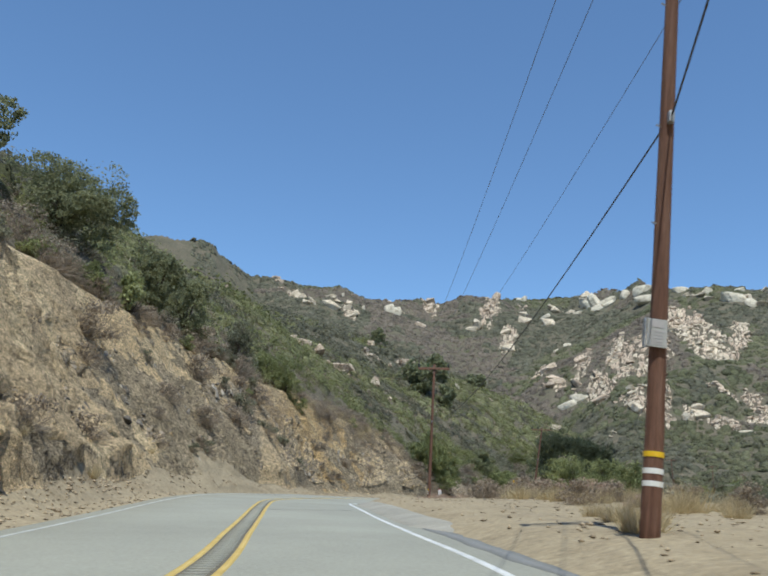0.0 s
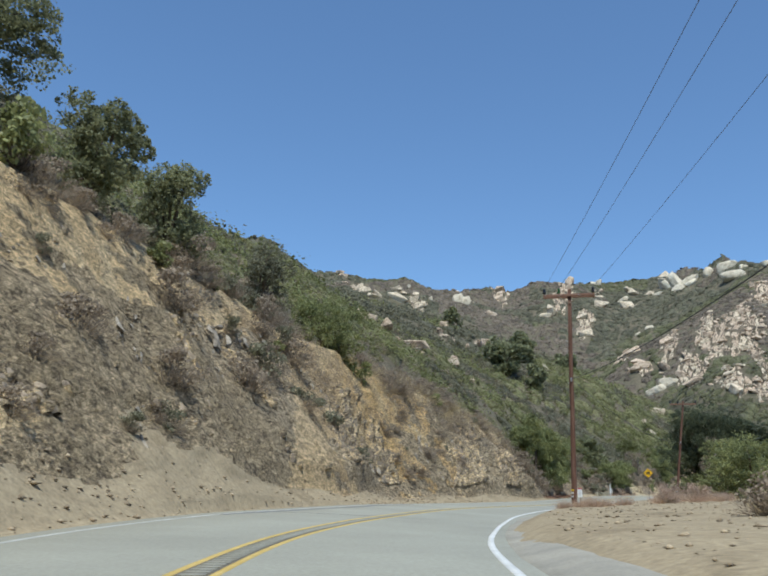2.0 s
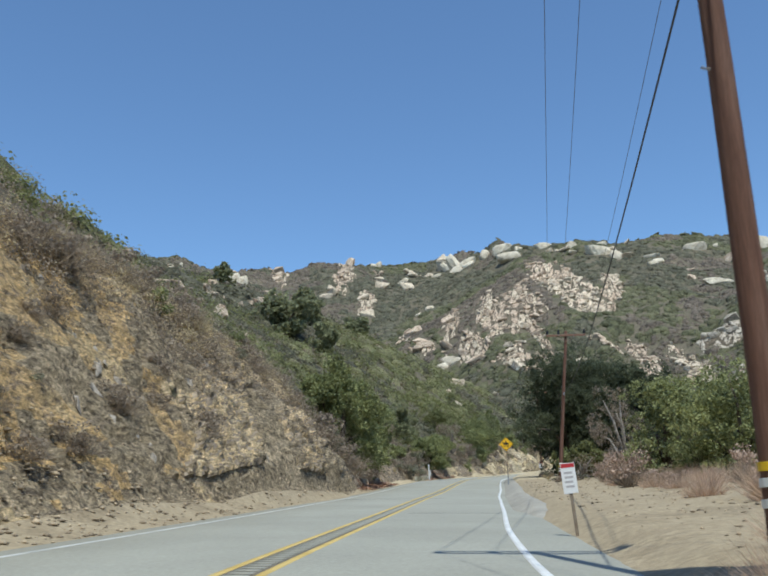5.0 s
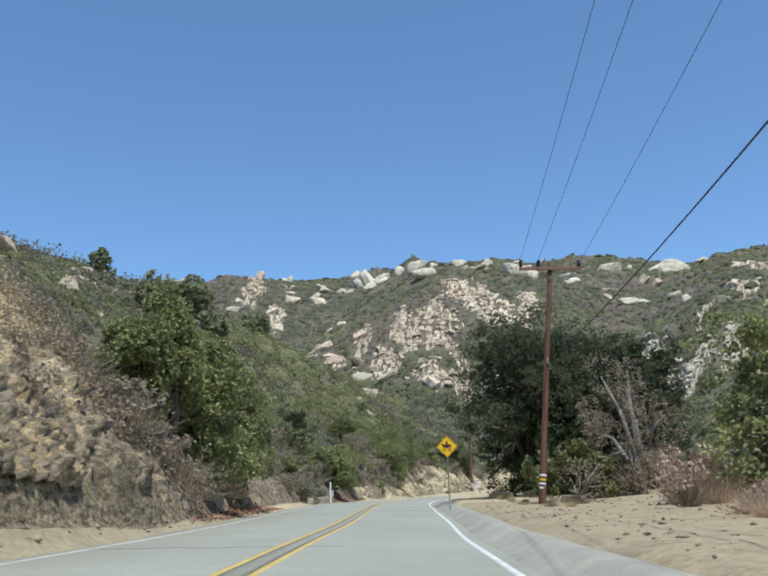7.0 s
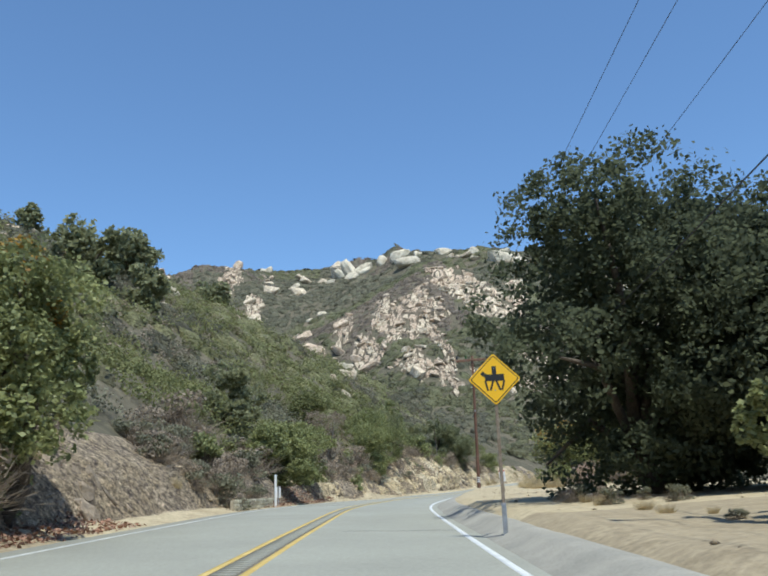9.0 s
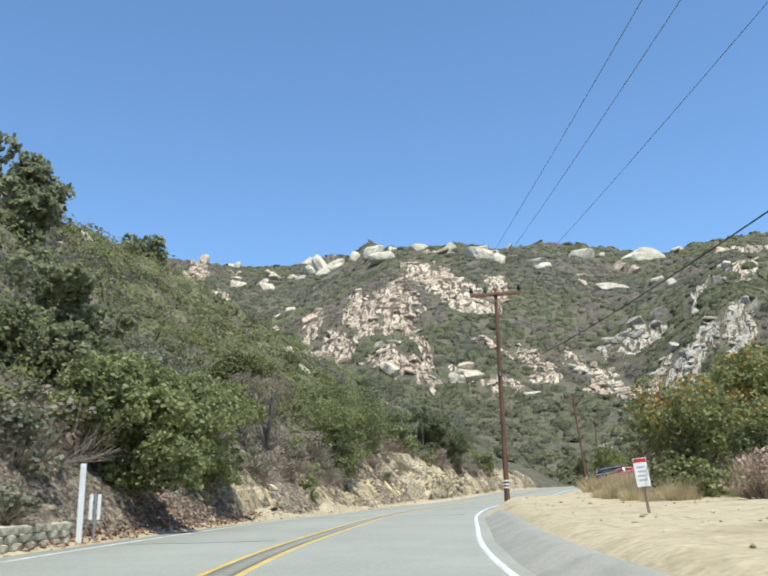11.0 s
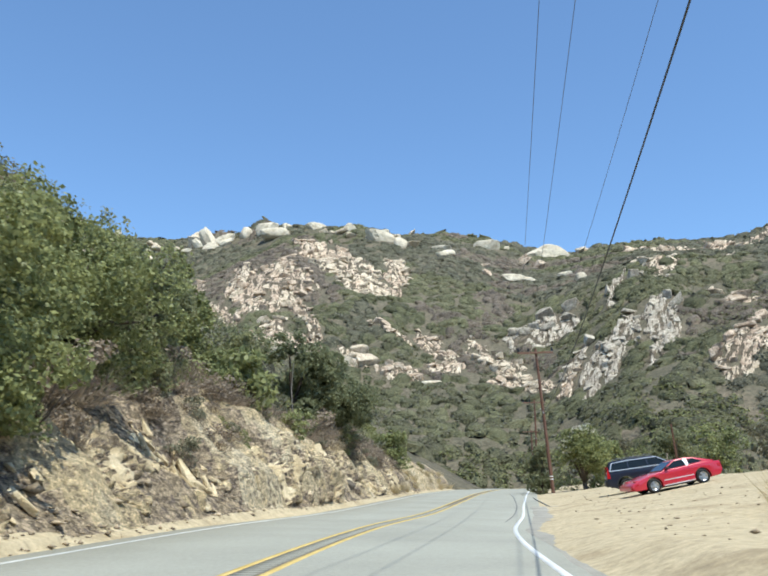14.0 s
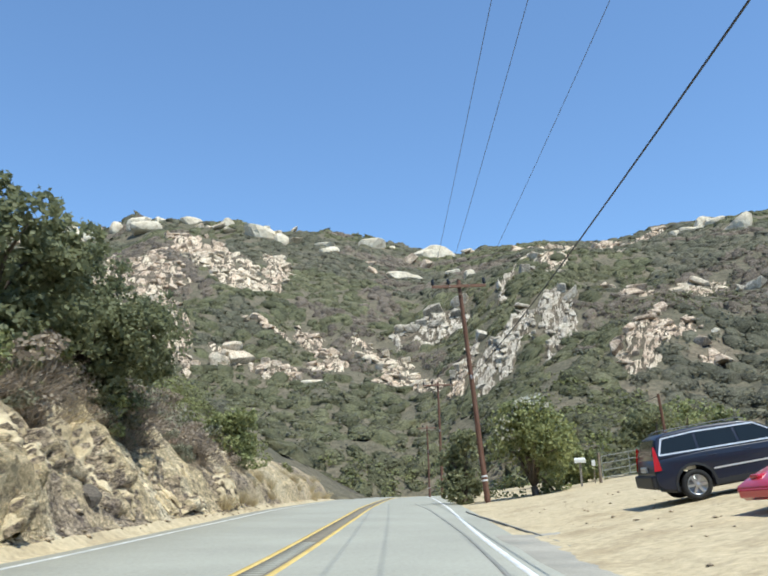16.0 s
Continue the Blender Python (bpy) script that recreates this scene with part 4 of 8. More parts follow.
# ---- signs and posts ----
def warning_sign(x, y, turn):
    ob = thing("warning_sign", Matrix.Translation(place(x, y, -0.42)) @ pose(0, 0, 0, 0, 0, turn), "yellow diamond warning sign with black symbol on a post", "road sign")
    bm = bmesh.new()
    box(bm, (-0.032, -0.03, -0.7), (0.032, 0.03, 3.30), 0.006)
    part("post", bm, RUSTY, ob, "grey-brown square steel post")
    lower = bmesh.new()
    box(lower, (-0.045, -0.043, -0.7), (0.045, 0.043, 0.3), 0.006)
    part("sleeve", lower, STEEL, ob)

    def diamond(r, y0, y1, name, mat, parent, round_=0.07):
        bm = bmesh.new()
        pts = []
        for k in range(4):
            a = k * math.pi / 2
            for t in (-1, 1):
                w = a + t * round_
                pts.append((math.cos(a) * r * 0.965 + t * -math.sin(a) * r * 0.035, 2.78 + math.sin(a) * r * 0.965 + t * math.cos(a) * r * 0.035))
        front = [bm.verts.new((px, y0, pz)) for px, pz in pts]
        back = [bm.verts.new((px, y1, pz)) for px, pz in pts]
        bm.faces.new(front), bm.faces.new(back[::-1])
        n = len(pts)
        for k in range(n):
            bm.faces.new((front[k], back[k], back[(k + 1) % n], front[(k + 1) % n]))
        bmesh.ops.recalc_face_normals(bm, faces=bm.faces)
        return part(name, bm, mat, parent)

    face = diamond(0.54, -0.045, -0.036, "panel", SIGN_YELLOW, ob)
    diamond(0.50, -0.0475, -0.0452, "border", SIGN_BLACK, face)
    diamond(0.475, -0.050, -0.0477, "field", SIGN_YELLOW, face)
    # plain stand-in for the pictogram: a bar on uprights with a knob
    symbol = bmesh.new()
    box(symbol, (-0.19, -0.054, 2.74), (0.2, -0.0505, 2.88), 0.0)
    symbol = part("symbol", symbol, SIGN_BLACK, ob, "plain black symbol")
    bars = []
    for lx, tilt in ((-0.17, -0.03), (-0.06, 0.05), (0.07, -0.05), (0.17, 0.04)):
        bars.append(Matrix.Translation((lx, -0.052, 2.65)) @ pose(0, 0, 0, 0, tilt * 400, 0) @ Matrix.Diagonal((0.04, 0.003, 0.22, 1)))
    bars.append(Matrix.Translation((-0.2, -0.052, 2.87)) @ pose(0, 0, 0, 0, 40, 0) @ Matrix.Diagonal((0.16, 0.003, 0.08, 1)))
    bars.append(Matrix.Translation((0.0, -0.052, 2.95)) @ Matrix.Diagonal((0.09, 0.003, 0.2, 1)))
    for m in bars:
        bm = bmesh.new()
        bmesh.ops.create_cube(bm, size=1, matrix=m)
        part("symbol_bar", bm, SIGN_BLACK, symbol)
    for bz in (2.55, 3.0):
        bm = bmesh.new()
        tube(bm, [(0, -0.05, bz), (0, -0.057, bz)], [0.012, 0.012], 8)
        part("bolt", bm, STEEL, face)
    return ob


sx, sy, _ = on_road(137.7, 4.36)
warning_sign(sx, sy, -20.0)


def notice_sign(x, y, turn, tilt, high, w, h, label):
    ob = thing("notice_sign", Matrix.Translation(place(x, y, 0.1)) @ pose(0, 0, 0, 0, tilt, turn), label, "road sign", "small white roadside signs")
    bm = bmesh.new()
    box(bm, (-0.03, -0.015, 0), (0.03, 0.015, high), 0.004)
    part("post", bm, RUSTY, ob, "thin brown steel post")
    bm = bmesh.new()
    box(bm, (-w / 2, -0.03, high - h), (w / 2, -0.018, high), 0.004)
    pl = part("panel", bm, SIGN_WHITE, ob, "white sign panel with grey lines")
    bm = bmesh.new()
    box(bm, (-w / 2 + 0.01, -0.033, high - h * 0.15), (w / 2 - 0.01, -0.0305, high - 0.01))
    part("top_field", bm, SIGN_RED, pl, "red field")
    for k in range(4):
        bm = bmesh.new()
        zc = high - h * (0.32 + 0.15 * k)
        box(bm, (-w * (0.32 - 0.04 * (k % 2)), -0.033, zc - h * 0.035), (w * (0.3 - 0.05 * ((k + 1) % 2)), -0.0305, zc + h * 0.035))
        part("text_bar", bm, INK, pl)
    return ob


sx, sy, _ = on_road(85.9, 4.5)
notice_sign(sx, sy, -14.0, -4.0, 1.42, 0.27, 0.56, "white notice sign with red top on a leaning post")
sx, sy, _ = on_road(169.5, 7.6)
notice_sign(sx, sy, -14.0, -5.0, 1.3, 0.32, 0.63, "white notice sign with red top by dry grass")


def delineator(x, y, high, tilt=0.0):
    ob = thing("marker_post", Matrix.Translation(place(x, y, 0.1)) @ pose(0, 0, 0, 0, tilt, heading(160) - 90), "tall flat white plastic marker post at the bank", "marker post")
    bm = bmesh.new()
    box(bm, (-0.065, -0.03, 0), (0.065, 0.03, high), 0.02)
    part("post", bm, POST_WHITE, ob)
    bm = bmesh.new()
    box(bm, (-0.05, -0.036, high - 0.28), (0.05, -0.0305, high - 0.06))
    part("reflector", bm, BAND_WHITE, ob)
    return ob


mx, my, _ = on_road(168.4, -4.95)
delineator(mx, my, 1.82)


def small_marker(x, y):
    ob = thing("small_marker", Matrix.Translation(place(x, y, 0.1)) @ pose(0, 0, 0, 0, 0, heading(160) - 80), "pair of short white marker plates on a steel post", "marker post")
    bm = bmesh.new()
    box(bm, (-0.022, -0.02, 0), (0.022, 0.02, 1.16), 0.004)
    part("post", bm, STEEL, ob)
    for sx_ in (-0.13, 0.05):
        bm = bmesh.new()
        box(bm, (sx_, -0.035, 0.52), (sx_ + 0.08, -0.022, 1.1), 0.004)
        part("plate", bm, POST_WHITE, ob)
    return ob


mx, my, _ = on_road(169.4, -5.05)
small_marker(mx, my)

WALL_STONE = surface("pale_wall_stone", [(0.34, 0.31, 0.22), (0.52, 0.48, 0.36)], 1.4, 0.95, 0.5, 9.0, 0.25, rand=0.2)
MORTAR = surface("dusty_mortar", [(0.40, 0.35, 0.25), (0.48, 0.42, 0.31)], 2.0, 0.95, 0.4, 9.0, 0.2)


def stone_wall():
    """A low wall of rough stones at the foot of the bank."""
    ob = thing("stone_wall", Matrix(), "low wall of pale rough stones below the bank", "wall")
    rng = random.Random(8)
    core = bmesh.new()
    for s in np.arange(160.6, 167.9, 0.6):
        a, b = on_road(s, -5.25), on_road(min(s + 0.62, 168.0), -5.25)
        ang = math.degrees(math.atan2(b[1] - a[1], b[0] - a[0]))
        m = Matrix.Translation(((a + b) / 2)) @ pose(0, 0, 0.0, 0, 0, ang)
        bmesh.ops.create_cube(core, size=1, matrix=m @ Matrix.Diagonal((0.64, 0.24, 0.92, 1)))
    part("core", core, MORTAR, ob)
    for row in range(3):
        s = 160.5
        while s < 167.9:
            w = rng.uniform(0.3, 0.62)
            c = on_road(s + w / 2, -5.12, 0.08 + row * 0.155)
            bm = bmesh.new()
            bmesh.ops.create_icosphere(bm, subdivisions=1, radius=0.5)
            for v in bm.verts:
                v.co = Vector([math.copysign(abs(q) ** 0.6, q) for q in v.co]) * rng.uniform(0.92, 1.05)
            st = part("stone", bm, WALL_STONE, ob)
            st.matrix_world = Matrix.Translation(c) @ pose(0, 0, 0, rng.uniform(-6, 6), rng.uniform(-6, 6), heading(164)) @ Matrix.Diagonal((w * 0.86, 0.2, 0.17, 1))
            s += w + 0.02


stone_wall()


# ---- parked cars ----
SATIN = plain("satin_grey_rail", (0.16, 0.165, 0.175), 0.6, 0.0, 0.0, 0.3)
NAVY = plain("dark_navy_paint", (0.012, 0.016, 0.034), 0.4, 0.0, 0.3, 0.35)
RED_PAINT = plain("red_car_paint", (0.50, 0.012, 0.032), 0.3, 0.0, 0.8)
GLASS = plain("tinted_car_glass", (0.012, 0.016, 0.017), 0.06, 0.0, 0.0, 0.4)
TYRE = surface("tyre_rubber", [(0.018, 0.018, 0.018), (0.035, 0.034, 0.032)], 6.0, 0.85, 0.2, 8.0, 0.2, space="Object")
ALLOY = plain("alloy_rim", (0.55, 0.56, 0.57), 0.3, 0.85)
CHROME = plain("bright_trim", (0.70, 0.70, 0.69), 0.35, 0.45)
BLACK_TRIM = plain("black_plastic_trim", (0.02, 0.02, 0.021), 0.6)
TAIL_RED = plain("tail_lamp_red", (0.42, 0.008, 0.012), 0.2)
LAMP_CLEAR = plain("clear_lamp", (0.55, 0.55, 0.53), 0.15)
PLATE = plain("plate_white", (0.6, 0.62, 0.62), 0.5)


def arch(cx, cz, r, z0, n=9, back=False):
    """Points of a wheel opening from one foot to the other."""
    a0 = math.asin(max(-1, min(1, (z0 - cz) / r)))
    angles = [math.pi - a0 + (a0 * 2 - math.pi) * k / n for k in range(n + 1)]
    return [(cx + r * math.cos(a), cz + r * math.sin(a)) for a in angles]


def slab(bm, outline, half, tuck=0.0, z_tuck=0.0, bevel=0.03):
    """Extrudes a side outline (x, z) across the car; what lies over z_tuck leans in by tuck."""
    def at(p, side):
        lean = tuck * max(0.0, p[1] - z_tuck)
        return bm.verts.new((p[0], side * (half - lean), p[1]))
    a, b = [at(p, -1) for p in outline], [at(p, 1) for p in outline]
    n = len(outline)
    fa, fb = bm.faces.new(a), bm.faces.new(b[::-1])
    for k in range(n):
        bm.faces.new((a[k], b[k], b[(k + 1) % n], a[(k + 1) % n]))
    bmesh.ops.recalc_face_normals(bm, faces=bm.faces)
    if bevel:
        edges = [e for e in list(fa.edges) + list(fb.edges)]
        bmesh.ops.bevel(bm, geom=edges, offset=bevel, segments=3, affect="EDGES", profile=0.5)


def side_panel(name, outline, half, tuck, z_tuck, side, material, parent, proud=0.006, label="", thick=0.012):
    bm = bmesh.new()
    out, inn = [], []
    for x, z in outline:
        y = half - tuck * max(0.0, z - z_tuck)
        out.append(bm.verts.new((x, side * (y + proud), z)))
        inn.append(bm.verts.new((x, side * (y + proud - thick), z)))
    bm.faces.new(out), bm.faces.new(inn[::-1])
    n = len(outline)
    for k in range(n):
        bm.faces.new((out[k], inn[k], inn[(k + 1) % n], out[(k + 1) % n]))
    bmesh.ops.recalc_face_normals(bm, faces=bm.faces)
    return part(name, bm, material, parent, label)


def across(name, p, q, half_p, half_q, material, parent, proud=0.008, label=""):
    """A pane across the car between two heights of its outline."""
    bm = bmesh.new()
    d = Vector((q[0] - p[0], 0, q[1] - p[1])).normalized()
    nrm = Vector((-d.z, 0, d.x)) * proud
    if nrm.z < 0:
        nrm = -nrm
    v = [(p[0], -half_p, p[1]), (p[0], half_p, p[1]), (q[0], half_q, q[1]), (q[0], -half_q, q[1])]
    top_ = [bm.verts.new(Vector(c) + nrm) for c in v]
    low = [bm.verts.new(Vector(c) - nrm) for c in v]
    bm.faces.new(top_), bm.faces.new(low[::-1])
    for k in range(4):
        bm.faces.new((top_[k], low[k], low[(k + 1) % 4], top_[(k + 1) % 4]))
    bmesh.ops.recalc_face_normals(bm, faces=bm.faces)
    return part(name, bm, material, parent, label)


def wheel(x, side, half, r, width, parent, spokes):
    hub = Matrix.Translation((x, side * (half - width / 2), r)) @ pose(0, 0, 0, -90 * side, 0, 0)
    holder = bmesh.new()
    w = width / 2
    lathe(holder, [(r * 0.62, -w), (r * 0.93, -w), (r, -w * 0.7), (r, w * 0.7), (r * 0.93, w), (r * 0.66, w), (r * 0.64, w * 0.6), (r * 0.62, -w * 0.5)], 28, hub)
    wh = part("wheel", holder, TYRE, parent, "black tyre on an alloy rim", True)
    rim = bmesh.new()
    lathe(rim, [(r * 0.66, w * 0.55), (r * 0.665, w * 0.95), (r * 0.61, w * 0.9), (r * 0.58, w * 0.3), (0.001, w * 0.2)], 28, hub)
    part("rim", rim, ALLOY, wh, "", True)
    sp = bmesh.new()
    for k in range(spokes):
        a = k * math.tau / spokes
        bmesh.ops.create_cube(sp, size=1, matrix=hub @ pose(0, 0, 0, 0, 0, math.degrees(a)) @ Matrix.Translation((r * 0.34, 0, w * 0.72)) @ Matrix.Diagonal((r * 0.54, r * 0.17, w * 0.3, 1)))
    lathe(sp, [(r * 0.14, w * 0.5), (r * 0.14, w * 0.92), (r * 0.08, w * 0.98), (0.0, w * 0.98)], 12, hub)
    part("spokes", sp, ALLOY, wh)
    back = bmesh.new()
    lathe(back, [(r * 0.57, w * 0.24), (r * 0.57, w * 0.27), (0.001, w * 0.27)], 20, hub)
    part("brake_disc", back, BLACK_TRIM, wh)


def car_pose(x, y, nose):
    """Stands a car on the sloping ground with its nose towards nose degrees from +x."""
    d = Vector((math.cos(radians(nose)), math.sin(radians(nose)), 0))
    r = Vector((d.y, -d.x, 0))
    def h(v):
        return float(surface_z(x + v.x, y + v.y)[0])
    fore = (h(d * 1.3) - h(d * -1.3)) / 2.6
    roll_ = (h(r * 0.7) - h(r * -0.7)) / 1.4
    z = (h(d * 1.3) + h(d * -1.3)) / 2
    fx = (d + Vector((0, 0, fore))).normalized()
    ry = (-r + Vector((0, 0, -roll_))).normalized()
    up = fx.cross(ry).normalized()
    ry = up.cross(fx)
    m = Matrix((fx, ry, up)).transposed().to_4x4()
    m.translation = (x, y, z + 0.0)
    return m


def red_coupe(x, y, nose):
    ob = thing("sports_coupe", car_pose(x, y, nose), "red two-door sports coupe parked on dirt", "car")
    h, r = 0.83, 0.315
    f, b = 1.18, -1.14
    low = 0.22
    outline = [(-2.08, 0.42), (-2.1, 0.62), (-2.06, 0.86), (-1.3, 0.93), (-0.3, 0.9), (0.55, 0.88), (1.3, 0.80), (1.95, 0.62), (2.2, 0.52), (2.24, 0.42), (2.12, 0.24)]
    lower = [(2.0, low)] + [p for p in reversed(arch(f, r, 0.38, low))] + [p for p in reversed(arch(b, r, 0.38, low))] + [(-1.95, 0.26)]
    bm = bmesh.new()
    slab(bm, outline + lower, h, 0.12, 0.5, 0.035)
    body = part("body", bm, RED_PAINT, ob, "glossy red body", True)
    cabin = [(0.72, 0.86), (0.05, 1.22), (-0.15, 1.27), (-0.62, 1.27), (-0.95, 1.22), (-1.9, 0.90)]
    bm = bmesh.new()
    slab(bm, cabin, 0.76, 0.42, 0.88, 0.03)
    part("roof", bm, RED_PAINT, ob, "", True)
    for side in (-1, 1):
        side_panel("door_window", [(0.52, 0.92), (0.0, 1.19), (-0.42, 1.21), (-0.5, 0.93)], 0.76, 0.42, 0.88, side, GLASS, ob, 0.008, "dark side window")
        side_panel("quarter_window", [(-0.62, 0.95), (-0.66, 1.18), (-0.9, 1.17), (-1.3, 0.98)], 0.76, 0.42, 0.88, side, GLASS, ob, 0.008)
        side_panel("pillar_trim", [(-0.5, 0.92), (-0.42, 1.22), (-0.62, 1.22), (-0.62, 0.92)], 0.76, 0.42, 0.88, side, CHROME, ob, 0.010)
        side_panel("side_stripe", [(0.7, 0.45), (0.7, 0.49), (-0.72, 0.49), (-0.72, 0.45)], h, 0.12, 0.5, side, CHROME, ob, 0.008)
        side_panel("sill", [(0.74, 0.225), (0.74, 0.27), (-0.72, 0.27), (-0.72, 0.225)], h, 0.12, 0.5, side, CHROME, ob, 0.010)
        side_panel("door_seam", [(0.56, 0.3), (0.56, 0.85), (0.545, 0.85), (0.545, 0.3)], h, 0.12, 0.5, side, BLACK_TRIM, ob, 0.004)
        side_panel("door_seam", [(-0.55, 0.3), (-0.55, 0.85), (-0.565, 0.85), (-0.565, 0.3)], h, 0.12, 0.5, side, BLACK_TRIM, ob, 0.004)
        side_panel("tail_lamp", [(-1.9, 0.6), (-1.9, 0.76), (-2.06, 0.76), (-2.06, 0.6)], h, 0.12, 0.5, side, TAIL_RED, ob, 0.004)
        side_panel("corner_lamp", [(1.9, 0.46), (1.9, 0.53), (2.1, 0.5), (2.1, 0.44)], h, 0.12, 0.5, side, TAIL_RED, ob, 0.004)
        bm = bmesh.new()
        box(bm, (0.36, side * 0.80 - 0.07, 0.92), (0.5, side * 0.80 + 0.07, 1.03), 0.02)
        part("mirror", bm, BLACK_TRIM, ob)
        for wx in (f, b):
            wheel(wx, side, h - 0.01, r, 0.2, ob, 5)
    across("windshield", (0.66, 0.90), (0.08, 1.21), 0.68, 0.58, GLASS, ob, 0.012, "sloping windshield")
    across("hatch_window", (-1.0, 1.205), (-1.75, 0.955), 0.56, 0.6, GLASS, ob, 0.012)
    bm = bmesh.new()
    box(bm, (2.12, -0.74, 0.3), (2.27, 0.74, 0.46), 0.03)
    part("front_bumper", bm, RED_PAINT, ob)
    bm = bmesh.new()
    box(bm, (-2.18, -0.76, 0.34), (-2.05, 0.76, 0.5), 0.03)
    part("rear_bumper", bm, BLACK_TRIM, ob)
    for side in (-1, 1):
        bm = bmesh.new()
        box(bm, (1.72, side * 0.55 - 0.13, 0.60), (2.0, side * 0.55 + 0.13, 0.675), 0.03)
        part("headlamp_hood", bm, RED_PAINT, ob)
    bm = bmesh.new()
    box(bm, (-0.9, -0.75, 0.16), (0.9, 0.75, 0.3), 0.02)
    part("underbody", bm, BLACK_TRIM, ob)
    return ob


def navy_wagon(x, y, nose):
    ob = thing("family_suv", car_pose(x, y, nose), "dark navy sport utility wagon parked on dirt slope", "car")
    h, r = 0.94, 0.37
    f, b = 1.45, -1.41
    low = 0.30
    outline = [(-2.34, 0.5), (-2.36, 0.72), (-2.3, 1.1), (-1.0, 1.14), (0.8, 1.1), (1.6, 1.06), (2.2, 0.92), (2.38, 0.75), (2.4, 0.5), (2.3, 0.3)]
    lower = [(2.1, low)] + [p for p in reversed(arch(f, r + 0.02, 0.45, low))] + [p for p in reversed(arch(b, r + 0.02, 0.45, low))] + [(-2.2, 0.36)]
    bm = bmesh.new()
    slab(bm, outline + lower, h, 0.10, 0.75, 0.05)
    part("body", bm, NAVY, ob, "dark navy painted body", True)
    cabin = [(1.12, 1.08), (0.35, 1.58), (0.05, 1.68), (-0.9, 1.73), (-1.9, 1.68), (-2.08, 1.62), (-2.3, 1.1)]
    bm = bmesh.new()
    slab(bm, cabin, 0.90, 0.30, 1.1, 0.045)
    part("cabin", bm, NAVY, ob, "", True)
    for side in (-1, 1):
        side_panel("rear_quarter_window", [(-1.2, 1.2), (-1.2, 1.58), (-1.95, 1.54), (-2.1, 1.24)], 0.90, 0.30, 1.1, side, GLASS, ob, 0.010, "dark rear side window")
        side_panel("rear_door_window", [(-0.2, 1.18), (-0.25, 1.6), (-1.14, 1.58), (-1.14, 1.2)], 0.90, 0.30, 1.1, side, GLASS, ob, 0.010, "dark side window")
        side_panel("front_door_window", [(0.92, 1.16), (0.28, 1.55), (-0.18, 1.59), (-0.14, 1.18)], 0.90, 0.30, 1.1, side, GLASS, ob, 0.010)
        side_panel("window_trim_low", [(0.98, 1.12), (0.98, 1.155), (-2.12, 1.215), (-2.14, 1.18)], 0.90, 0.30, 1.1, side, CHROME, ob, 0.013, "bright window trim")
        side_panel("window_trim_top", [(0.98, 1.13), (0.30, 1.56), (-1.2, 1.605), (-1.98, 1.565), (-1.98, 1.595), (-1.2, 1.64), (0.29, 1.595), (1.03, 1.14)], 0.90, 0.30, 1.1, side, CHROME, ob, 0.013)
        side_panel("window_trim_rear", [(-1.96, 1.58), (-2.12, 1.19), (-2.16, 1.2), (-2.0, 1.59)], 0.90, 0.30, 1.1, side, CHROME, ob, 0.013)
        side_panel("rub_strip", [(0.95, 0.66), (0.95, 0.7), (-0.93, 0.7), (-0.93, 0.66)], h, 0.10, 0.75, side, CHROME, ob, 0.010)
        side_panel("sill", [(0.98, 0.30), (0.98, 0.42), (-0.94, 0.42), (-0.94, 0.30)], h, 0.10, 0.75, side, BLACK_TRIM, ob, 0.010)
        for sx_ in (0.9, -0.17, -1.0):
            side_panel("door_seam", [(sx_, 0.45), (sx_, 1.1), (sx_ - 0.014, 1.1), (sx_ - 0.014, 0.45)], h, 0.10, 0.75, side, BLACK_TRIM, ob, 0.005)
        for sx_ in (0.0, -0.85):
            bm = bmesh.new()
            box(bm, (sx_ - 0.1, side * 0.91 - 0.012, 0.98), (sx_ + 0.08, side * 0.91 + 0.022, 1.01), 0.006)
            part("door_handle", bm, NAVY, ob)
        side_panel("tail_lamp", [(-2.17, 0.84), (-2.19, 1.14), (-2.22, 1.42), (-2.26, 1.42), (-2.31, 1.12), (-2.35, 0.84)], 0.93, 0.14, 0.9, side, TAIL_RED, ob, 0.012, "tall red tail lamp")
        bm = bmesh.new()
        tube(bm, [(0.15, side * 0.64, 1.72), (0.0, side * 0.64, 1.765), (-1.7, side * 0.64, 1.77), (-1.9, side * 0.64, 1.71)], [0.012] * 4, 6)
        part("roof_rail", bm, SATIN, ob)
        bm = bmesh.new()
        box(bm, (0.86, side * 1.0 - 0.1, 1.12), (1.02, side * 1.0 + 0.1, 1.28), 0.03)
        part("mirror", bm, NAVY, ob)
        for wx in (f, b):
            wheel(wx, side, h - 0.005, r, 0.23, ob, 6)
            a = arch(wx, r + 0.02, 0.455, low)
            o = arch(wx, r + 0.02, 0.52, low)
            side_panel("arch_trim", a + o[::-1], h, 0.10, 0.75, side, BLACK_TRIM, ob, 0.014)
    across("windshield", (1.08, 1.12), (0.40, 1.56), 0.80, 0.70, GLASS, ob, 0.012)
    across("rear_window", (-2.12, 1.58), (-2.29, 1.2), 0.64, 0.74, GLASS, ob, 0.014)
    bm = bmesh.new()
    box(bm, (-2.46, -0.9, 0.42), (-2.28, 0.9, 0.74), 0.05)
    part("rear_bumper", bm, BLACK_TRIM, ob, "dark rear bumper")
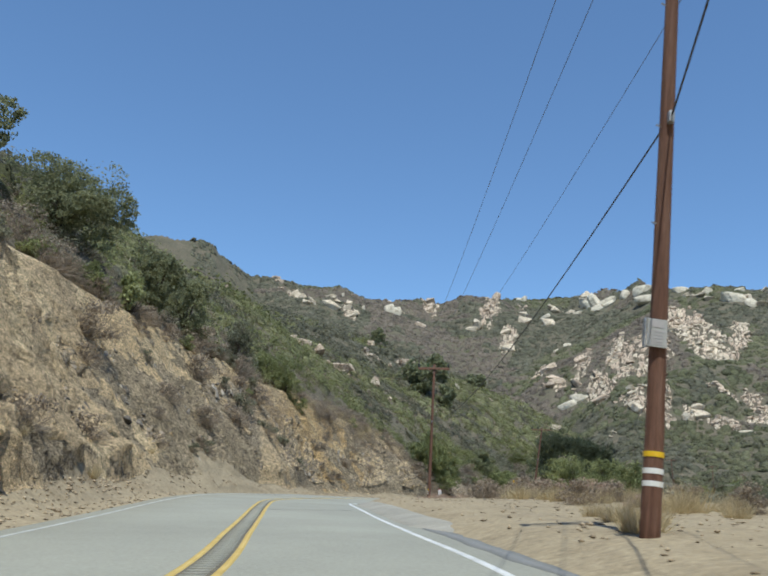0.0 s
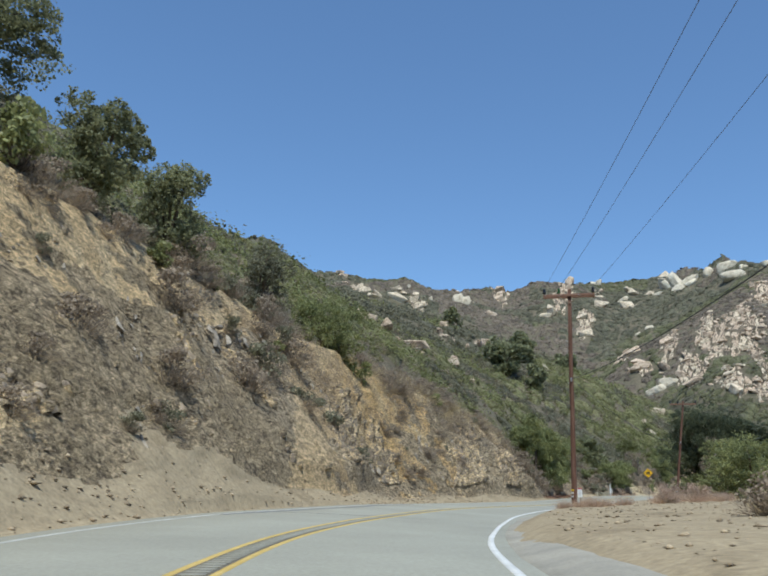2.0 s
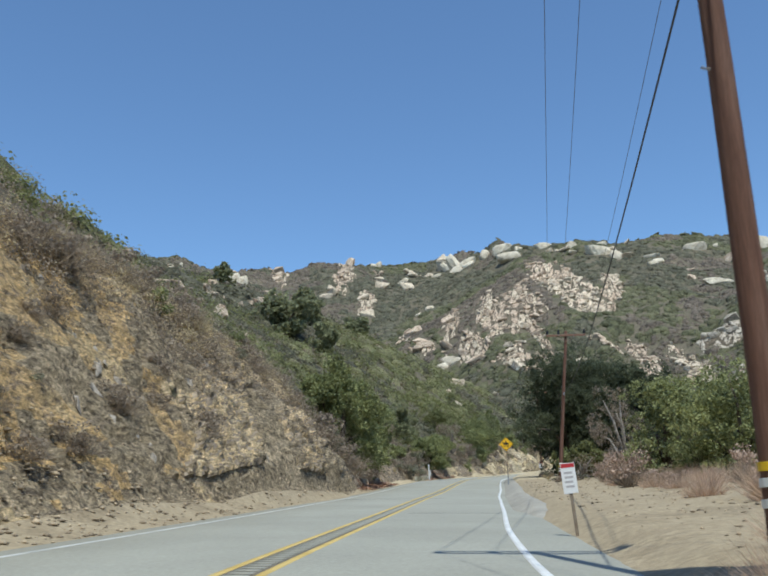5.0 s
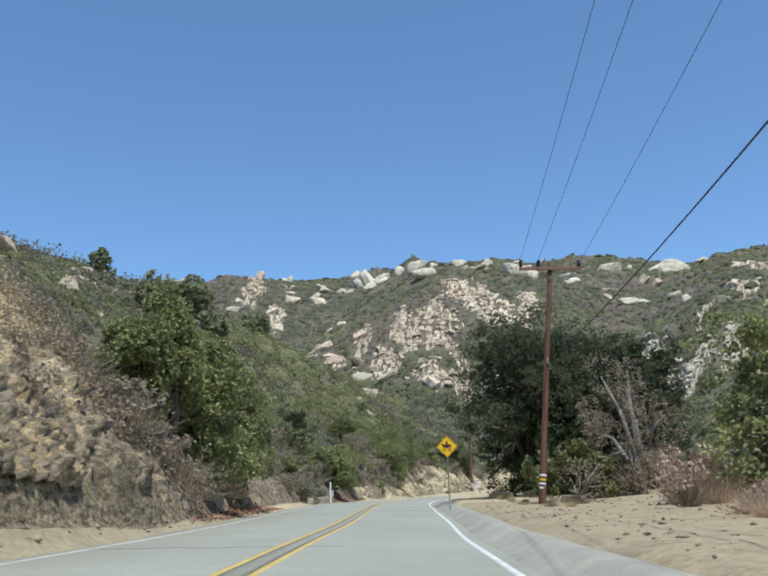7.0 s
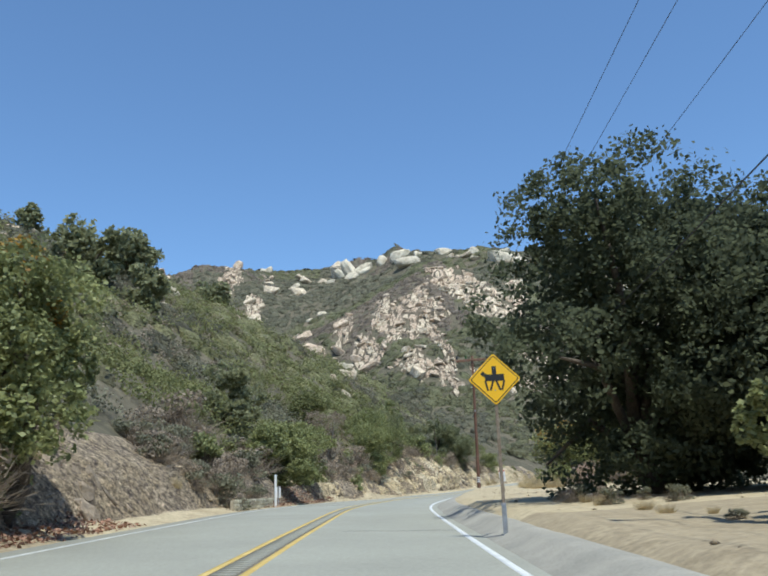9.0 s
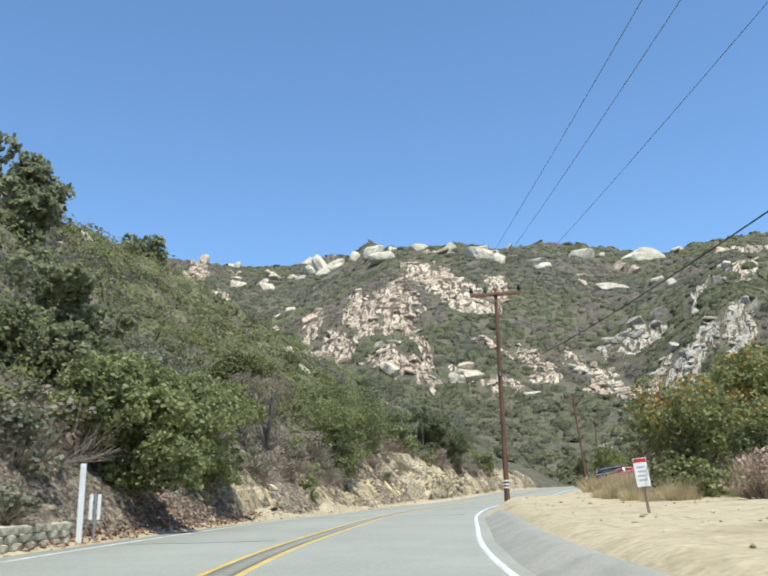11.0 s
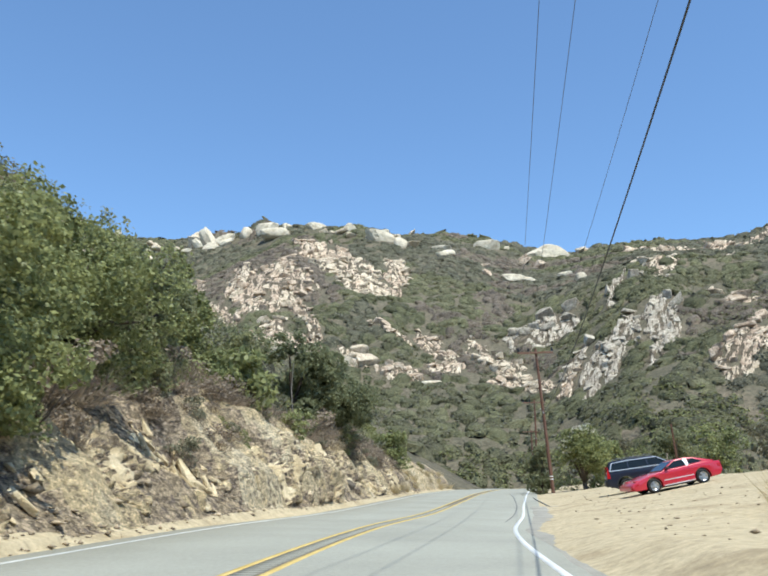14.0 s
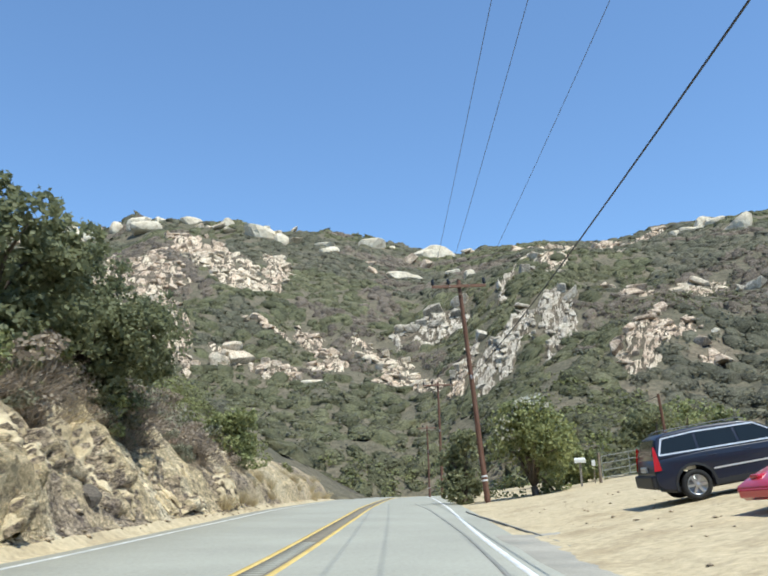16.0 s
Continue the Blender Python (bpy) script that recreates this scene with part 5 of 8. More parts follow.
    bm = bmesh.new()
    box(bm, (-2.40, -0.26, 0.82), (-2.345, 0.26, 0.95), 0.006)
    plate_ = part("number_plate", bm, PLATE, ob)
    bm = bmesh.new()
    box(bm, (-2.404, -0.2, 0.86), (-2.4005, 0.2, 0.91))
    part("plate_bar", bm, INK, plate_)
    bm = bmesh.new()
    box(bm, (2.28, -0.88, 0.36), (2.46, 0.88, 0.66), 0.05)
    part("front_bumper", bm, NAVY, ob)
    for side in (-1, 1):
        bm = bmesh.new()
        box(bm, (2.16, side * 0.66 - 0.16, 0.72), (2.38, side * 0.66 + 0.16, 0.88), 0.04)
        part("headlamp", bm, LAMP_CLEAR, ob)
    bm = bmesh.new()
    box(bm, (-1.9, -0.8, 0.24), (1.9, 0.8, 0.42), 0.02)
    part("underbody", bm, BLACK_TRIM, ob)
    return ob


red_coupe(69.42, 212.62, 157.0)
navy_wagon(73.05, 217.55, -39.0)


# ---- rocks ----
def boulder_mesh(seed, material, blocky=8, sub=3, squash=(1, 1, 1), name="boulder"):
    """A rounded, jointed block: a ball cut by random planes, roughened."""
    rng = np.random.default_rng(seed)
    bm = bmesh.new()
    bmesh.ops.create_icosphere(bm, subdivisions=sub, radius=1.0)
    v = np.array([q.co[:] for q in bm.verts])
    nrm = rng.normal(size=(blocky, 3))
    nrm /= np.linalg.norm(nrm, axis=1)[:, None]
    dist = rng.uniform(0.45, 0.8, blocky)
    along = v @ nrm.T
    lim = np.where(along > 0.05, dist / np.maximum(along, 0.05), 9.0).min(1)
    r = np.minimum(1.0, lim)
    r = r * (1 + 0.08 * fbm(v * 1.7 + seed, 3) + 0.05 * fbm(v * 4 + seed, 3, 0.6, True))
    v = v * r[:, None] * np.array(squash)
    for q, c in zip(bm.verts, v):
        q.co = c
    me = bpy.data.meshes.new(name)
    bm.to_mesh(me)
    bm.free()
    me.materials.append(material)
    return me


def block_mesh(seed, material, squash=(1, 1, 1), corners=15):
    """An angular joint block: the hull of a few corners, its edges knocked off."""
    rng = np.random.default_rng(seed)
    bm = bmesh.new()
    p = rng.normal(size=(corners, 3))
    p = np.sign(p) * np.abs(p / np.abs(p).max(1)[:, None]) ** 0.7 * rng.uniform(0.75, 1.0, (corners, 1)) * np.array(squash) * 0.92
    for c in p:
        bm.verts.new(c)
    bmesh.ops.convex_hull(bm, input=bm.verts)
    bmesh.ops.delete(bm, geom=[v for v in bm.verts if not v.link_faces], context="VERTS")
    bmesh.ops.bevel(bm, geom=bm.edges[:], offset=0.05, segments=1, affect="EDGES")
    bmesh.ops.triangulate(bm, faces=bm.faces[:])
    me = bpy.data.meshes.new("boulder")
    bm.to_mesh(me)
    bm.free()
    me.materials.append(material)
    return me


ROCKS = {}
SHAPES = ((1.1, 0.85, 0.8), (1.4, 0.75, 0.65), (0.9, 0.9, 1.0), (1.25, 0.7, 0.8), (1.0, 1.0, 0.7))
for key, m in (("pale", SANDSTONE), ("pink", PINK_STONE), ("grey", GREY_STONE)):
    ROCKS[key] = [block_mesh(500 + k, m, SHAPES[k % 5], 11 + k % 6) for k in range(12)]
ROCKS["dome"] = [boulder_mesh(540 + k, DOME_STONE, 8 + k % 4, 3, ((1.05, 0.9, 0.95), (1.1, 0.85, 1.0))[k % 2]) for k in range(8)]
ROCK_SPOTS = []
ROCK_LABELS = {"pale": "cream weathered sandstone blocks among chaparral", "pink": "pinkish jointed sandstone blocks heaped on the slope",
               "grey": "grey craggy cliff of jointed stone", "dome": "smooth pale sandstone boulder on the ridge"}


def cell_noise(a, b, seed):
    """Jointed blocks in a plane: distance to the joint, and two random numbers of each place's block."""
    ia, ib = np.floor(a).astype(np.int64), np.floor(b).astype(np.int64)
    best = np.full(a.shape, 9.0)
    second = np.full(a.shape, 9.0)
    own, tilt = np.zeros(a.shape), np.zeros(a.shape)
    for da in (-1, 0, 1):
        for db in (-1, 0, 1):
            ca, cb = ia + da, ib + db
            j1, j2 = lattice(ca, cb, 0 * ca + seed), lattice(ca, cb, 0 * ca + seed + 57)
            d = np.hypot(a - ca - 0.1 - 0.8 * j1, b - cb - 0.1 - 0.8 * j2)
            closer = d < best
            second = np.where(closer, best, np.minimum(second, d))
            own = np.where(closer, lattice(ca, cb, 0 * ca + seed + 91), own)
            tilt = np.where(closer, lattice(ca, cb, 0 * ca + seed + 23), tilt)
            best = np.where(closer, d, best)
    return second - best, own, tilt


FACE_STONE = {"pale": (SANDSTONE, PINK_STONE), "pink": (PINK_STONE, SANDSTONE), "grey": (GREY_STONE, GREY_STONE), "dome": (SANDSTONE, SANDSTONE)}


def bedrock(ob, x, y, w, h, kind, slant, seed, out, lat, lean):
    """Jointed rock that grows out of the slope: blocks of uneven height, soil and scrub in the joints between them."""
    step = max(0.42, math.sqrt(w * h / lean) / 78)
    nu, nv = int(w * 1.16 / step) + 2, int(h * 1.16 / step / 0.62) + 2
    uu, vv = np.meshgrid(np.linspace(-0.58, 0.58, nu), np.linspace(-0.58, 0.58, nv), indexing="ij")
    ca, sa = math.cos(radians(slant)), math.sin(radians(slant))
    a, b = uu * w * ca - vv * h * sa, uu * w * sa + vv * h * ca
    px = x + lat.x * a + out.x * b / lean
    py = y + lat.y * a + out.y * b / lean
    flat = np.stack([px.ravel() / 6.0, py.ravel() / 6.0, 0 * px.ravel() + seed], 1)
    warp_a = 0.5 * fbm(flat * 1.3, 2).reshape(uu.shape)
    warp_b = 0.5 * fbm(flat * 1.3 + 31, 2).reshape(uu.shape)
    size = min(4.2, 1.5 + 0.075 * math.sqrt(w * h)) * (1.5 if kind == "grey" else 1.0)
    along, over_ = uu * w / (1.35 * size) + warp_a, vv * h / (0.85 * size) + warp_b
    gap, own, tilt = cell_noise(along, over_, seed * 7 + 3)
    gap2, own2, _ = cell_noise(along * 2.3 + 5, over_ * 2.3, seed * 7 + 5)
    edge = 1 - np.sqrt((uu / 0.5) ** 2 + (vv / 0.5) ** 2) - 2.0 * (tilt > (0.97 if kind == "grey" else 0.91)) + 0.5 * (own - 0.5) + 0.3 * fbm(flat * 1.6, 3).reshape(uu.shape)
    rise = (0.24 if kind == "grey" else 0.32) * size * (0.35 + 1.1 * own + 0.45 * (own2 - 0.5)) + 0.12 * size * (tilt - 0.5)
    joint = np.clip(gap / 0.2, 0, 1)
    small = np.clip(gap2 / 0.2, 0.35, 1)
    z0 = land(px.ravel(), py.ravel()).reshape(uu.shape)
    bare = np.clip(edge / 0.16, 0, 1)
    z = z0 + np.where(edge > 0.0, rise * bare * (0.12 + 0.88 * joint) * small + 0.05 * size * fbm(flat * 5.0, 2).reshape(uu.shape) + 0.15, -2.5)
    mid_own, mid_gap, mid_small = own[:-1, :-1], np.minimum(gap[:-1, :-1], gap[1:, 1:]), np.minimum(gap2[:-1, :-1], gap2[1:, 1:])
    idx = np.where((mid_gap < 0.11) | (mid_small < 0.05), 2, np.where(mid_own > 0.72, 1, 0)).ravel()
    show = ((edge[:-1, :-1] > 0.0) | (edge[1:, 1:] > 0.0) | (edge[1:, :-1] > 0.0) | (edge[:-1, 1:] > 0.0)).ravel()
    faces = grid_faces(nu, nv)[:, ::-1][show]
    piece("cliff_face", mesh_of("cliff_face", np.stack([px - x, py - y, z - float(land(x, y)[0])], -1).reshape(-1, 3), faces, [*FACE_STONE[kind], CREVICE], idx[show]), ob)
    # keeps the scrub off the bare rock
    for i in range(0, nu, max(1, int(2.4 / step))):
        for j in range(0, nv, max(1, int(2.4 / step))):
            if edge[i, j] > 0.12:
                ROCK_SPOTS.append((float(px[i, j]), float(py[i, j]), 1.6))


def slope_lean(x, y, out):
    """How much of a length up the slope shows from the road."""
    rise = float(land(x + out.x * 6, y + out.y * 6, False)[0] - land(x - out.x * 6, y - out.y * 6, False)[0]) / 12
    away = math.hypot(x - BOWL[0], y - BOWL[1])
    return min(0.6, max(0.17, rise - (float(land(x, y, False)[0]) - 13) / away))


def outcrop(x, y, w, h, n, kind="pale", slant=0.0, seed=0):
    """Rock on the far slope over a patch w wide and h high as seen from the road, its long side slanting."""
    rng = random.Random(seed * 31 + 7)
    out = Vector((x - BOWL[0], y - BOWL[1], 0)).normalized()
    lat = Vector((out.y, -out.x, 0))
    lean = slope_lean(x, y, out)
    up = (out * 0.87 + Vector((0, 0, 0.5))).normalized()
    ob = thing("rock_outcrop", Matrix.Translation((x, y, float(land(x, y)[0]))), ROCK_LABELS[kind], "rocks", "outcrops on the far hills")
    if kind == "dome":
        # one or two rounded blocks, each as wide and high as it looks
        for k in range(n):
            a = (k - (n - 1) / 2) * w / n * 0.8
            px, py = x + lat.x * a, y + lat.y * a
            lift = math.sin(radians(slant)) * a
            half_w, half_h = w / n / 2 * (1.25 if n > 1 else 1.0), h / 2 * rng.uniform(0.92, 1.1)
            turn = Matrix((lat, out, Vector((0, 0, 1)))).transposed().to_4x4() @ pose(0, 0, 0, rng.uniform(-8, 8), -slant, 0)
            b_ = piece("boulder", ROCKS["dome"][rng.randrange(len(ROCKS["dome"]))], ob)
            b_.matrix_world = Matrix.Translation((px, py, float(land(px, py)[0]) + lift * 0.5 - half_h * 0.12)) @ turn @ Matrix.Diagonal((half_w * 1.3, half_w * 0.6 + half_h * 0.5, half_h * 2.2, 1))
            ROCK_SPOTS.append((px, py, half_w * 0.9))
        return ob
    if n > 4:
        bedrock(ob, x, y, w, h, kind, slant, seed, out, lat, lean)
        n = int(n * 0.8)
    base = math.sqrt(max(w * h, 1.0) / max(n, 1)) * (0.42 if n > 4 else 0.62)
    ca, sa = math.cos(radians(slant)), math.sin(radians(slant))
    spots = []
    for k in range(n):
        for attempt in range(14):
            a, b = rng.uniform(-0.5, 0.5), rng.uniform(-0.5, 0.5)
            if n == 1:
                a = b = 0.0
            a, b = a * w, b * h * math.sqrt(max(0.1, 1 - (1.7 * a) ** 2))
            a, b = a * ca - b * sa, a * sa + b * ca
            p = Vector((x, y, 0)) + lat * a + out * (b / lean)
            if all((p - q).length > base * 1.1 for q in spots):
                break
        spots.append(p)
        r = base * min(2.0, rng.lognormvariate(0, 0.34))
        z = float(land(p.x, p.y)[0])
        sl = radians(slant + rng.gauss(0, 22))
        ax = lat * math.cos(sl) + up * math.sin(sl)
        az_ = lat.cross(up).normalized() if lat.cross(up).z > 0 else up.cross(lat).normalized()
        ay = az_.cross(ax)
        turn = Matrix((ax, ay, az_)).transposed().to_4x4() @ Euler((rng.uniform(-0.5, 0.5), rng.uniform(-0.5, 0.5), rng.uniform(-0.4, 0.4))).to_matrix().to_4x4()
        b_ = piece("boulder", ROCKS[kind][rng.randrange(len(ROCKS[kind]))], ob)
        b_.matrix_world = Matrix.Translation((p.x, p.y, z + r * 0.45 + (0.25 if n > 4 else 0.0))) @ turn @ Matrix.Diagonal((r * rng.uniform(1.1, 1.6), r * rng.uniform(0.9, 1.15), r * rng.uniform(0.9, 1.25), 1))
        ROCK_SPOTS.append((p.x, p.y, r * 1.1))
    return ob


outcrop(242, 767, 15.2, 10.9, 1, "dome", 0, 0)
outcrop(221, 696, 21.2, 5.1, 1, "dome", 6, 1)
outcrop(232, 703, 6.5, 3.9, 2, "dome", 0, 2)
outcrop(250, 697, 15.0, 6.5, 1, "dome", 0, 3)
outcrop(252, 663, 19.2, 3.4, 4, "pale", -12, 4)
outcrop(261, 668, 9.4, 6.3, 1, "dome", 0, 5)
outcrop(273, 644, 24.4, 7.9, 1, "dome", -20, 6)
outcrop(280, 630, 12.0, 5.4, 1, "dome", -30, 7)
outcrop(293, 677, 7.2, 5.9, 1, "dome", 0, 8)
outcrop(227, 780, 9.5, 6.2, 1, "dome", -30, 9)
outcrop(213, 781, 11.7, 5.8, 1, "dome", 30, 10)
outcrop(206, 786, 8.1, 3.3, 1, "dome", 35, 11)
outcrop(221, 617, 30.7, 14.5, 40, "pink", -15, 12)
outcrop(216, 569, 37.9, 16.7, 70, "pale", -20, 13)
outcrop(216, 534, 19.9, 8.4, 30, "pale", -5, 14)
outcrop(192, 593, 10.9, 9.4, 12, "pink", 10, 15)
outcrop(242, 565, 16.5, 11.3, 16, "pale", -30, 16)
outcrop(172, 559, 39.3, 11.4, 46, "pink", -4, 17)
outcrop(164, 585, 14.0, 8.5, 12, "pale", 38, 18)
outcrop(160, 537, 22.4, 3.4, 9, "pale", 2, 19)
outcrop(174, 528, 18.7, 6.2, 18, "pink", -55, 20)
outcrop(162, 481, 13.6, 5.1, 12, "pale", -62, 21)
outcrop(147, 481, 10.7, 8.8, 9, "pale", 0, 22)
outcrop(146, 475, 17.3, 3.8, 14, "pink", -4, 23)
outcrop(155, 466, 13.7, 5.6, 14, "pink", -40, 24)
outcrop(137, 485, 6.1, 1.7, 4, "pink", 0, 25)
outcrop(143, 549, 8.7, 4.6, 6, "pale", -50, 26)
outcrop(171, 463, 12.4, 6.2, 5, "pale", -4, 27)
outcrop(178, 449, 9.1, 4.4, 8, "pink", -8, 28)
outcrop(184, 442, 4.3, 5.4, 6, "pink", 0, 29)
outcrop(185, 432, 6.7, 2.3, 1, "dome", 5, 30)
outcrop(205, 463, 16.5, 6.7, 14, "pink", -25, 31)
outcrop(217, 450, 12.4, 5.4, 12, "pale", -35, 32)
outcrop(214, 429, 16.8, 6.6, 24, "pale", -28, 33)
outcrop(208, 406, 15.7, 5.1, 20, "pale", -36, 34)
outcrop(205, 417, 10.5, 5.2, 10, "pink", -10, 35)
outcrop(195, 477, 14.8, 2.2, 6, "pink", -15, 36)
outcrop(198, 444, 11.1, 5.6, 8, "pink", 0, 37)
outcrop(190, 486, 4.5, 1.6, 2, "pink", 0, 38)
outcrop(242, 442, 27.7, 9.1, 14, "grey", 0, 39)
outcrop(232, 451, 8.7, 2.4, 4, "grey", 5, 40)
outcrop(239, 380, 13.6, 13.6, 26, "grey", 60, 41)
outcrop(226, 384, 16.7, 7.0, 22, "grey", 50, 42)
outcrop(215, 383, 15.6, 7.8, 24, "grey", 45, 43)
outcrop(220, 363, 9.4, 3.7, 8, "grey", 75, 44)
outcrop(219, 397, 11.9, 4.8, 12, "grey", 45, 45)
outcrop(208, 388, 10.4, 4.5, 10, "pink", 45, 46)
outcrop(266, 427, 14.4, 3.0, 5, "grey", 58, 47)
outcrop(273, 424, 5.2, 4.0, 2, "grey", 0, 48)
outcrop(338, 618, 14.3, 8.1, 1, "dome", -5, 49)
outcrop(366, 638, 4.0, 2.6, 1, "dome", 0, 50)
outcrop(400, 639, 26.0, 8.2, 1, "dome", -16, 51)
outcrop(353, 587, 16.9, 5.4, 4, "pink", 0, 52)
outcrop(297, 533, 15.5, 3.6, 1, "dome", -8, 53)
outcrop(317, 518, 6.7, 4.7, 1, "dome", 0, 54)
outcrop(300, 487, 5.7, 4.8, 1, "dome", 0, 55)
outcrop(298, 562, 5.4, 4.4, 2, "pink", 0, 56)
outcrop(286, 590, 7.9, 2.8, 1, "dome", 0, 57)
outcrop(430, 643, 14.2, 2.8, 2, "pale", 0, 58)
outcrop(307, 456, 5.0, 2.1, 2, "pale", 0, 59)
outcrop(282, 417, 8.5, 1.2, 3, "pale", 0, 60)
outcrop(230, 341, 15.2, 8.6, 26, "pink", 36, 61)
outcrop(238, 338, 14.9, 3.2, 14, "pink", 10, 62)
outcrop(264, 369, 10.9, 2.5, 6, "pink", 0, 63)
outcrop(285, 396, 7.0, 1.6, 3, "pink", 0, 64)
outcrop(292, 370, 10.1, 3.4, 6, "pale", 0, 65)
outcrop(295, 362, 10.7, 2.7, 6, "pale", 25, 66)
outcrop(287, 347, 10.5, 7.6, 3, "grey", 0, 67)
outcrop(378, 527, 15.8, 3.7, 6, "pink", 0, 68)
outcrop(361, 488, 23.2, 4.8, 12, "pink", 0, 69)
outcrop(293, 429, 14.1, 3.8, 8, "pale", 0, 70)
outcrop(396, 488, 15.4, 5.6, 8, "pink", 10, 71)
outcrop(409, 467, 28.0, 4.1, 10, "pink", 8, 72)
outcrop(392, 437, 14.2, 3.3, 2, "dome", 0, 73)
outcrop(404, 431, 15.4, 4.8, 2, "dome", 14, 74)
outcrop(390, 407, 11.3, 8.6, 1, "dome", 0, 75)
outcrop(234, 326, 5.3, 4.1, 5, "pink", 0, 76)
outcrop(245, 331, 2.1, 0.9, 1, "dome", 0, 77)
outcrop(319, 417, 3.9, 2.0, 2, "pale", 0, 78)
outcrop(210, 834, 11.7, 20.7, 1, "dome", 35, 79)
outcrop(205, 790, 9.4, 18.7, 1, "dome", 35, 80)
outcrop(207, 849, 11.0, 15.6, 2, "pale", 35, 81)
outcrop(208, 784, 22.8, 5.5, 2, "dome", 38, 82)
outcrop(187, 794, 8.5, 3.8, 1, "dome", 10, 83)
outcrop(177, 837, 26.0, 6.3, 4, "pale", -28, 84)
outcrop(158, 807, 8.6, 6.0, 1, "dome", 0, 85)
outcrop(156, 767, 12.2, 5.7, 2, "pale", -15, 86)
outcrop(145, 853, 10.9, 5.4, 3, "pink", -25, 87)
outcrop(136, 803, 13.6, 5.9, 3, "pale", -45, 88)
outcrop(148, 893, 12.4, 5.7, 2, "dome", 0, 89)
outcrop(103, 808, 24.6, 15.3, 10, "pink", 40, 90)
outcrop(83, 772, 8.9, 10.5, 3, "pale", 60, 91)
outcrop(49, 871, 18.3, 11.0, 6, "pink", 0, 92)
outcrop(109, 728, 16.7, 11.4, 5, "pale", 40, 93)
outcrop(152, 689, 6.5, 3.3, 1, "dome", 0, 94)
outcrop(143, 686, 5.0, 2.5, 1, "dome", 30, 95)
outcrop(120, 627, 14.3, 4.2, 5, "pink", 0, 96)
outcrop(118, 572, 17.6, 5.3, 6, "pink", -14, 97)
outcrop(140, 535, 16.6, 13.8, 7, "pink", -50, 98)
outcrop(141, 587, 18.3, 7.9, 10, "pink", 38, 99)
outcrop(124, 540, 17.2, 4.4, 2, "dome", 4, 100)
outcrop(56, 281, 5.5, 3.0, 5, "pale", -45, 101)
outcrop(44, 233, 2.5, 1.2, 2, "pale", 0, 102)
outcrop(125, 454, 6.0, 2.3, 2, "pale", 0, 103)
outcrop(290, 641, 12.4, 14.6, 3, "pale", -45, 104)
outcrop(297, 607, 9.8, 2.8, 1, "dome", 0, 105)
outcrop(292, 592, 8.2, 2.4, 1, "dome", 0, 106)
outcrop(2, 242, 1.8, 2.4, 2, "pink", 50, 107)
outcrop(6, 252, 4.8, 2.1, 3, "pink", -10, 108)
outcrop(14, 235, 2.1, 2.3, 2, "pale", -30, 109)
outcrop(23, 245, 1.0, 1.8, 1, "dome", 40, 110)
outcrop(20, 231, 1.5, 1.7, 2, "pale", -40, 111)
outcrop(35, 771, 11.2, 3.2, 2, "pink", 0, 112)
outcrop(-3, 246, 2.6, 1.6, 3, "pink", 0, 113)
outcrop(32, 247, 2.5, 0.9, 2, "pink", 0, 114)
outcrop(-83, 803, 21.1, 8.2, 6, "pale", -12, 115)
outcrop(-67, 775, 11.5, 6.2, 3, "pale", -30, 116)
outcrop(-44, 779, 13.3, 10.6, 4, "pale", -30, 117)
outcrop(-31, 776, 20.3, 7.9, 5, "pale", -20, 118)
outcrop(-18, 788, 3.1, 6.3, 1, "dome", 10, 119)
outcrop(-20, 175, 5.8, 4.2, 5, "pink", 60, 120)
outcrop(-4, 840, 19.1, 4.8, 2, "pale", 0, 121)
outcrop(9, 800, 16.4, 8.2, 2, "dome", 10, 122)
outcrop(21, 800, 10.9, 5.5, 2, "pale", -30, 123)
outcrop(-13, 176, 6.2, 2.0, 4, "pink", 0, 124)
outcrop(-1, 187, 4.2, 1.9, 3, "pink", -15, 125)
outcrop(-104, 823, 14.1, 6.6, 4, "pink", -20, 126)
outcrop(-4, 270, 2.8, 2.1, 2, "pink", 0, 127)
outcrop(-40, 813, 3.7, 4.6, 1, "dome", 0, 128)


# ribs of hard rock in the banks beside the road
RIB_ROCK = [block_mesh(580 + k, CREAM_ROCK, ((1.3, 0.7, 0.55), (1.1, 0.8, 0.6), (1.5, 0.6, 0.5))[k % 3], 11 + k % 4) for k in range(9)]
SHALE_ROCK = [block_mesh(620 + k, SHALE, ((1.2, 0.8, 0.5), (1.0, 0.7, 0.6), (1.5, 0.6, 0.4))[k % 3], 9 + k % 4) for k in range(9)]


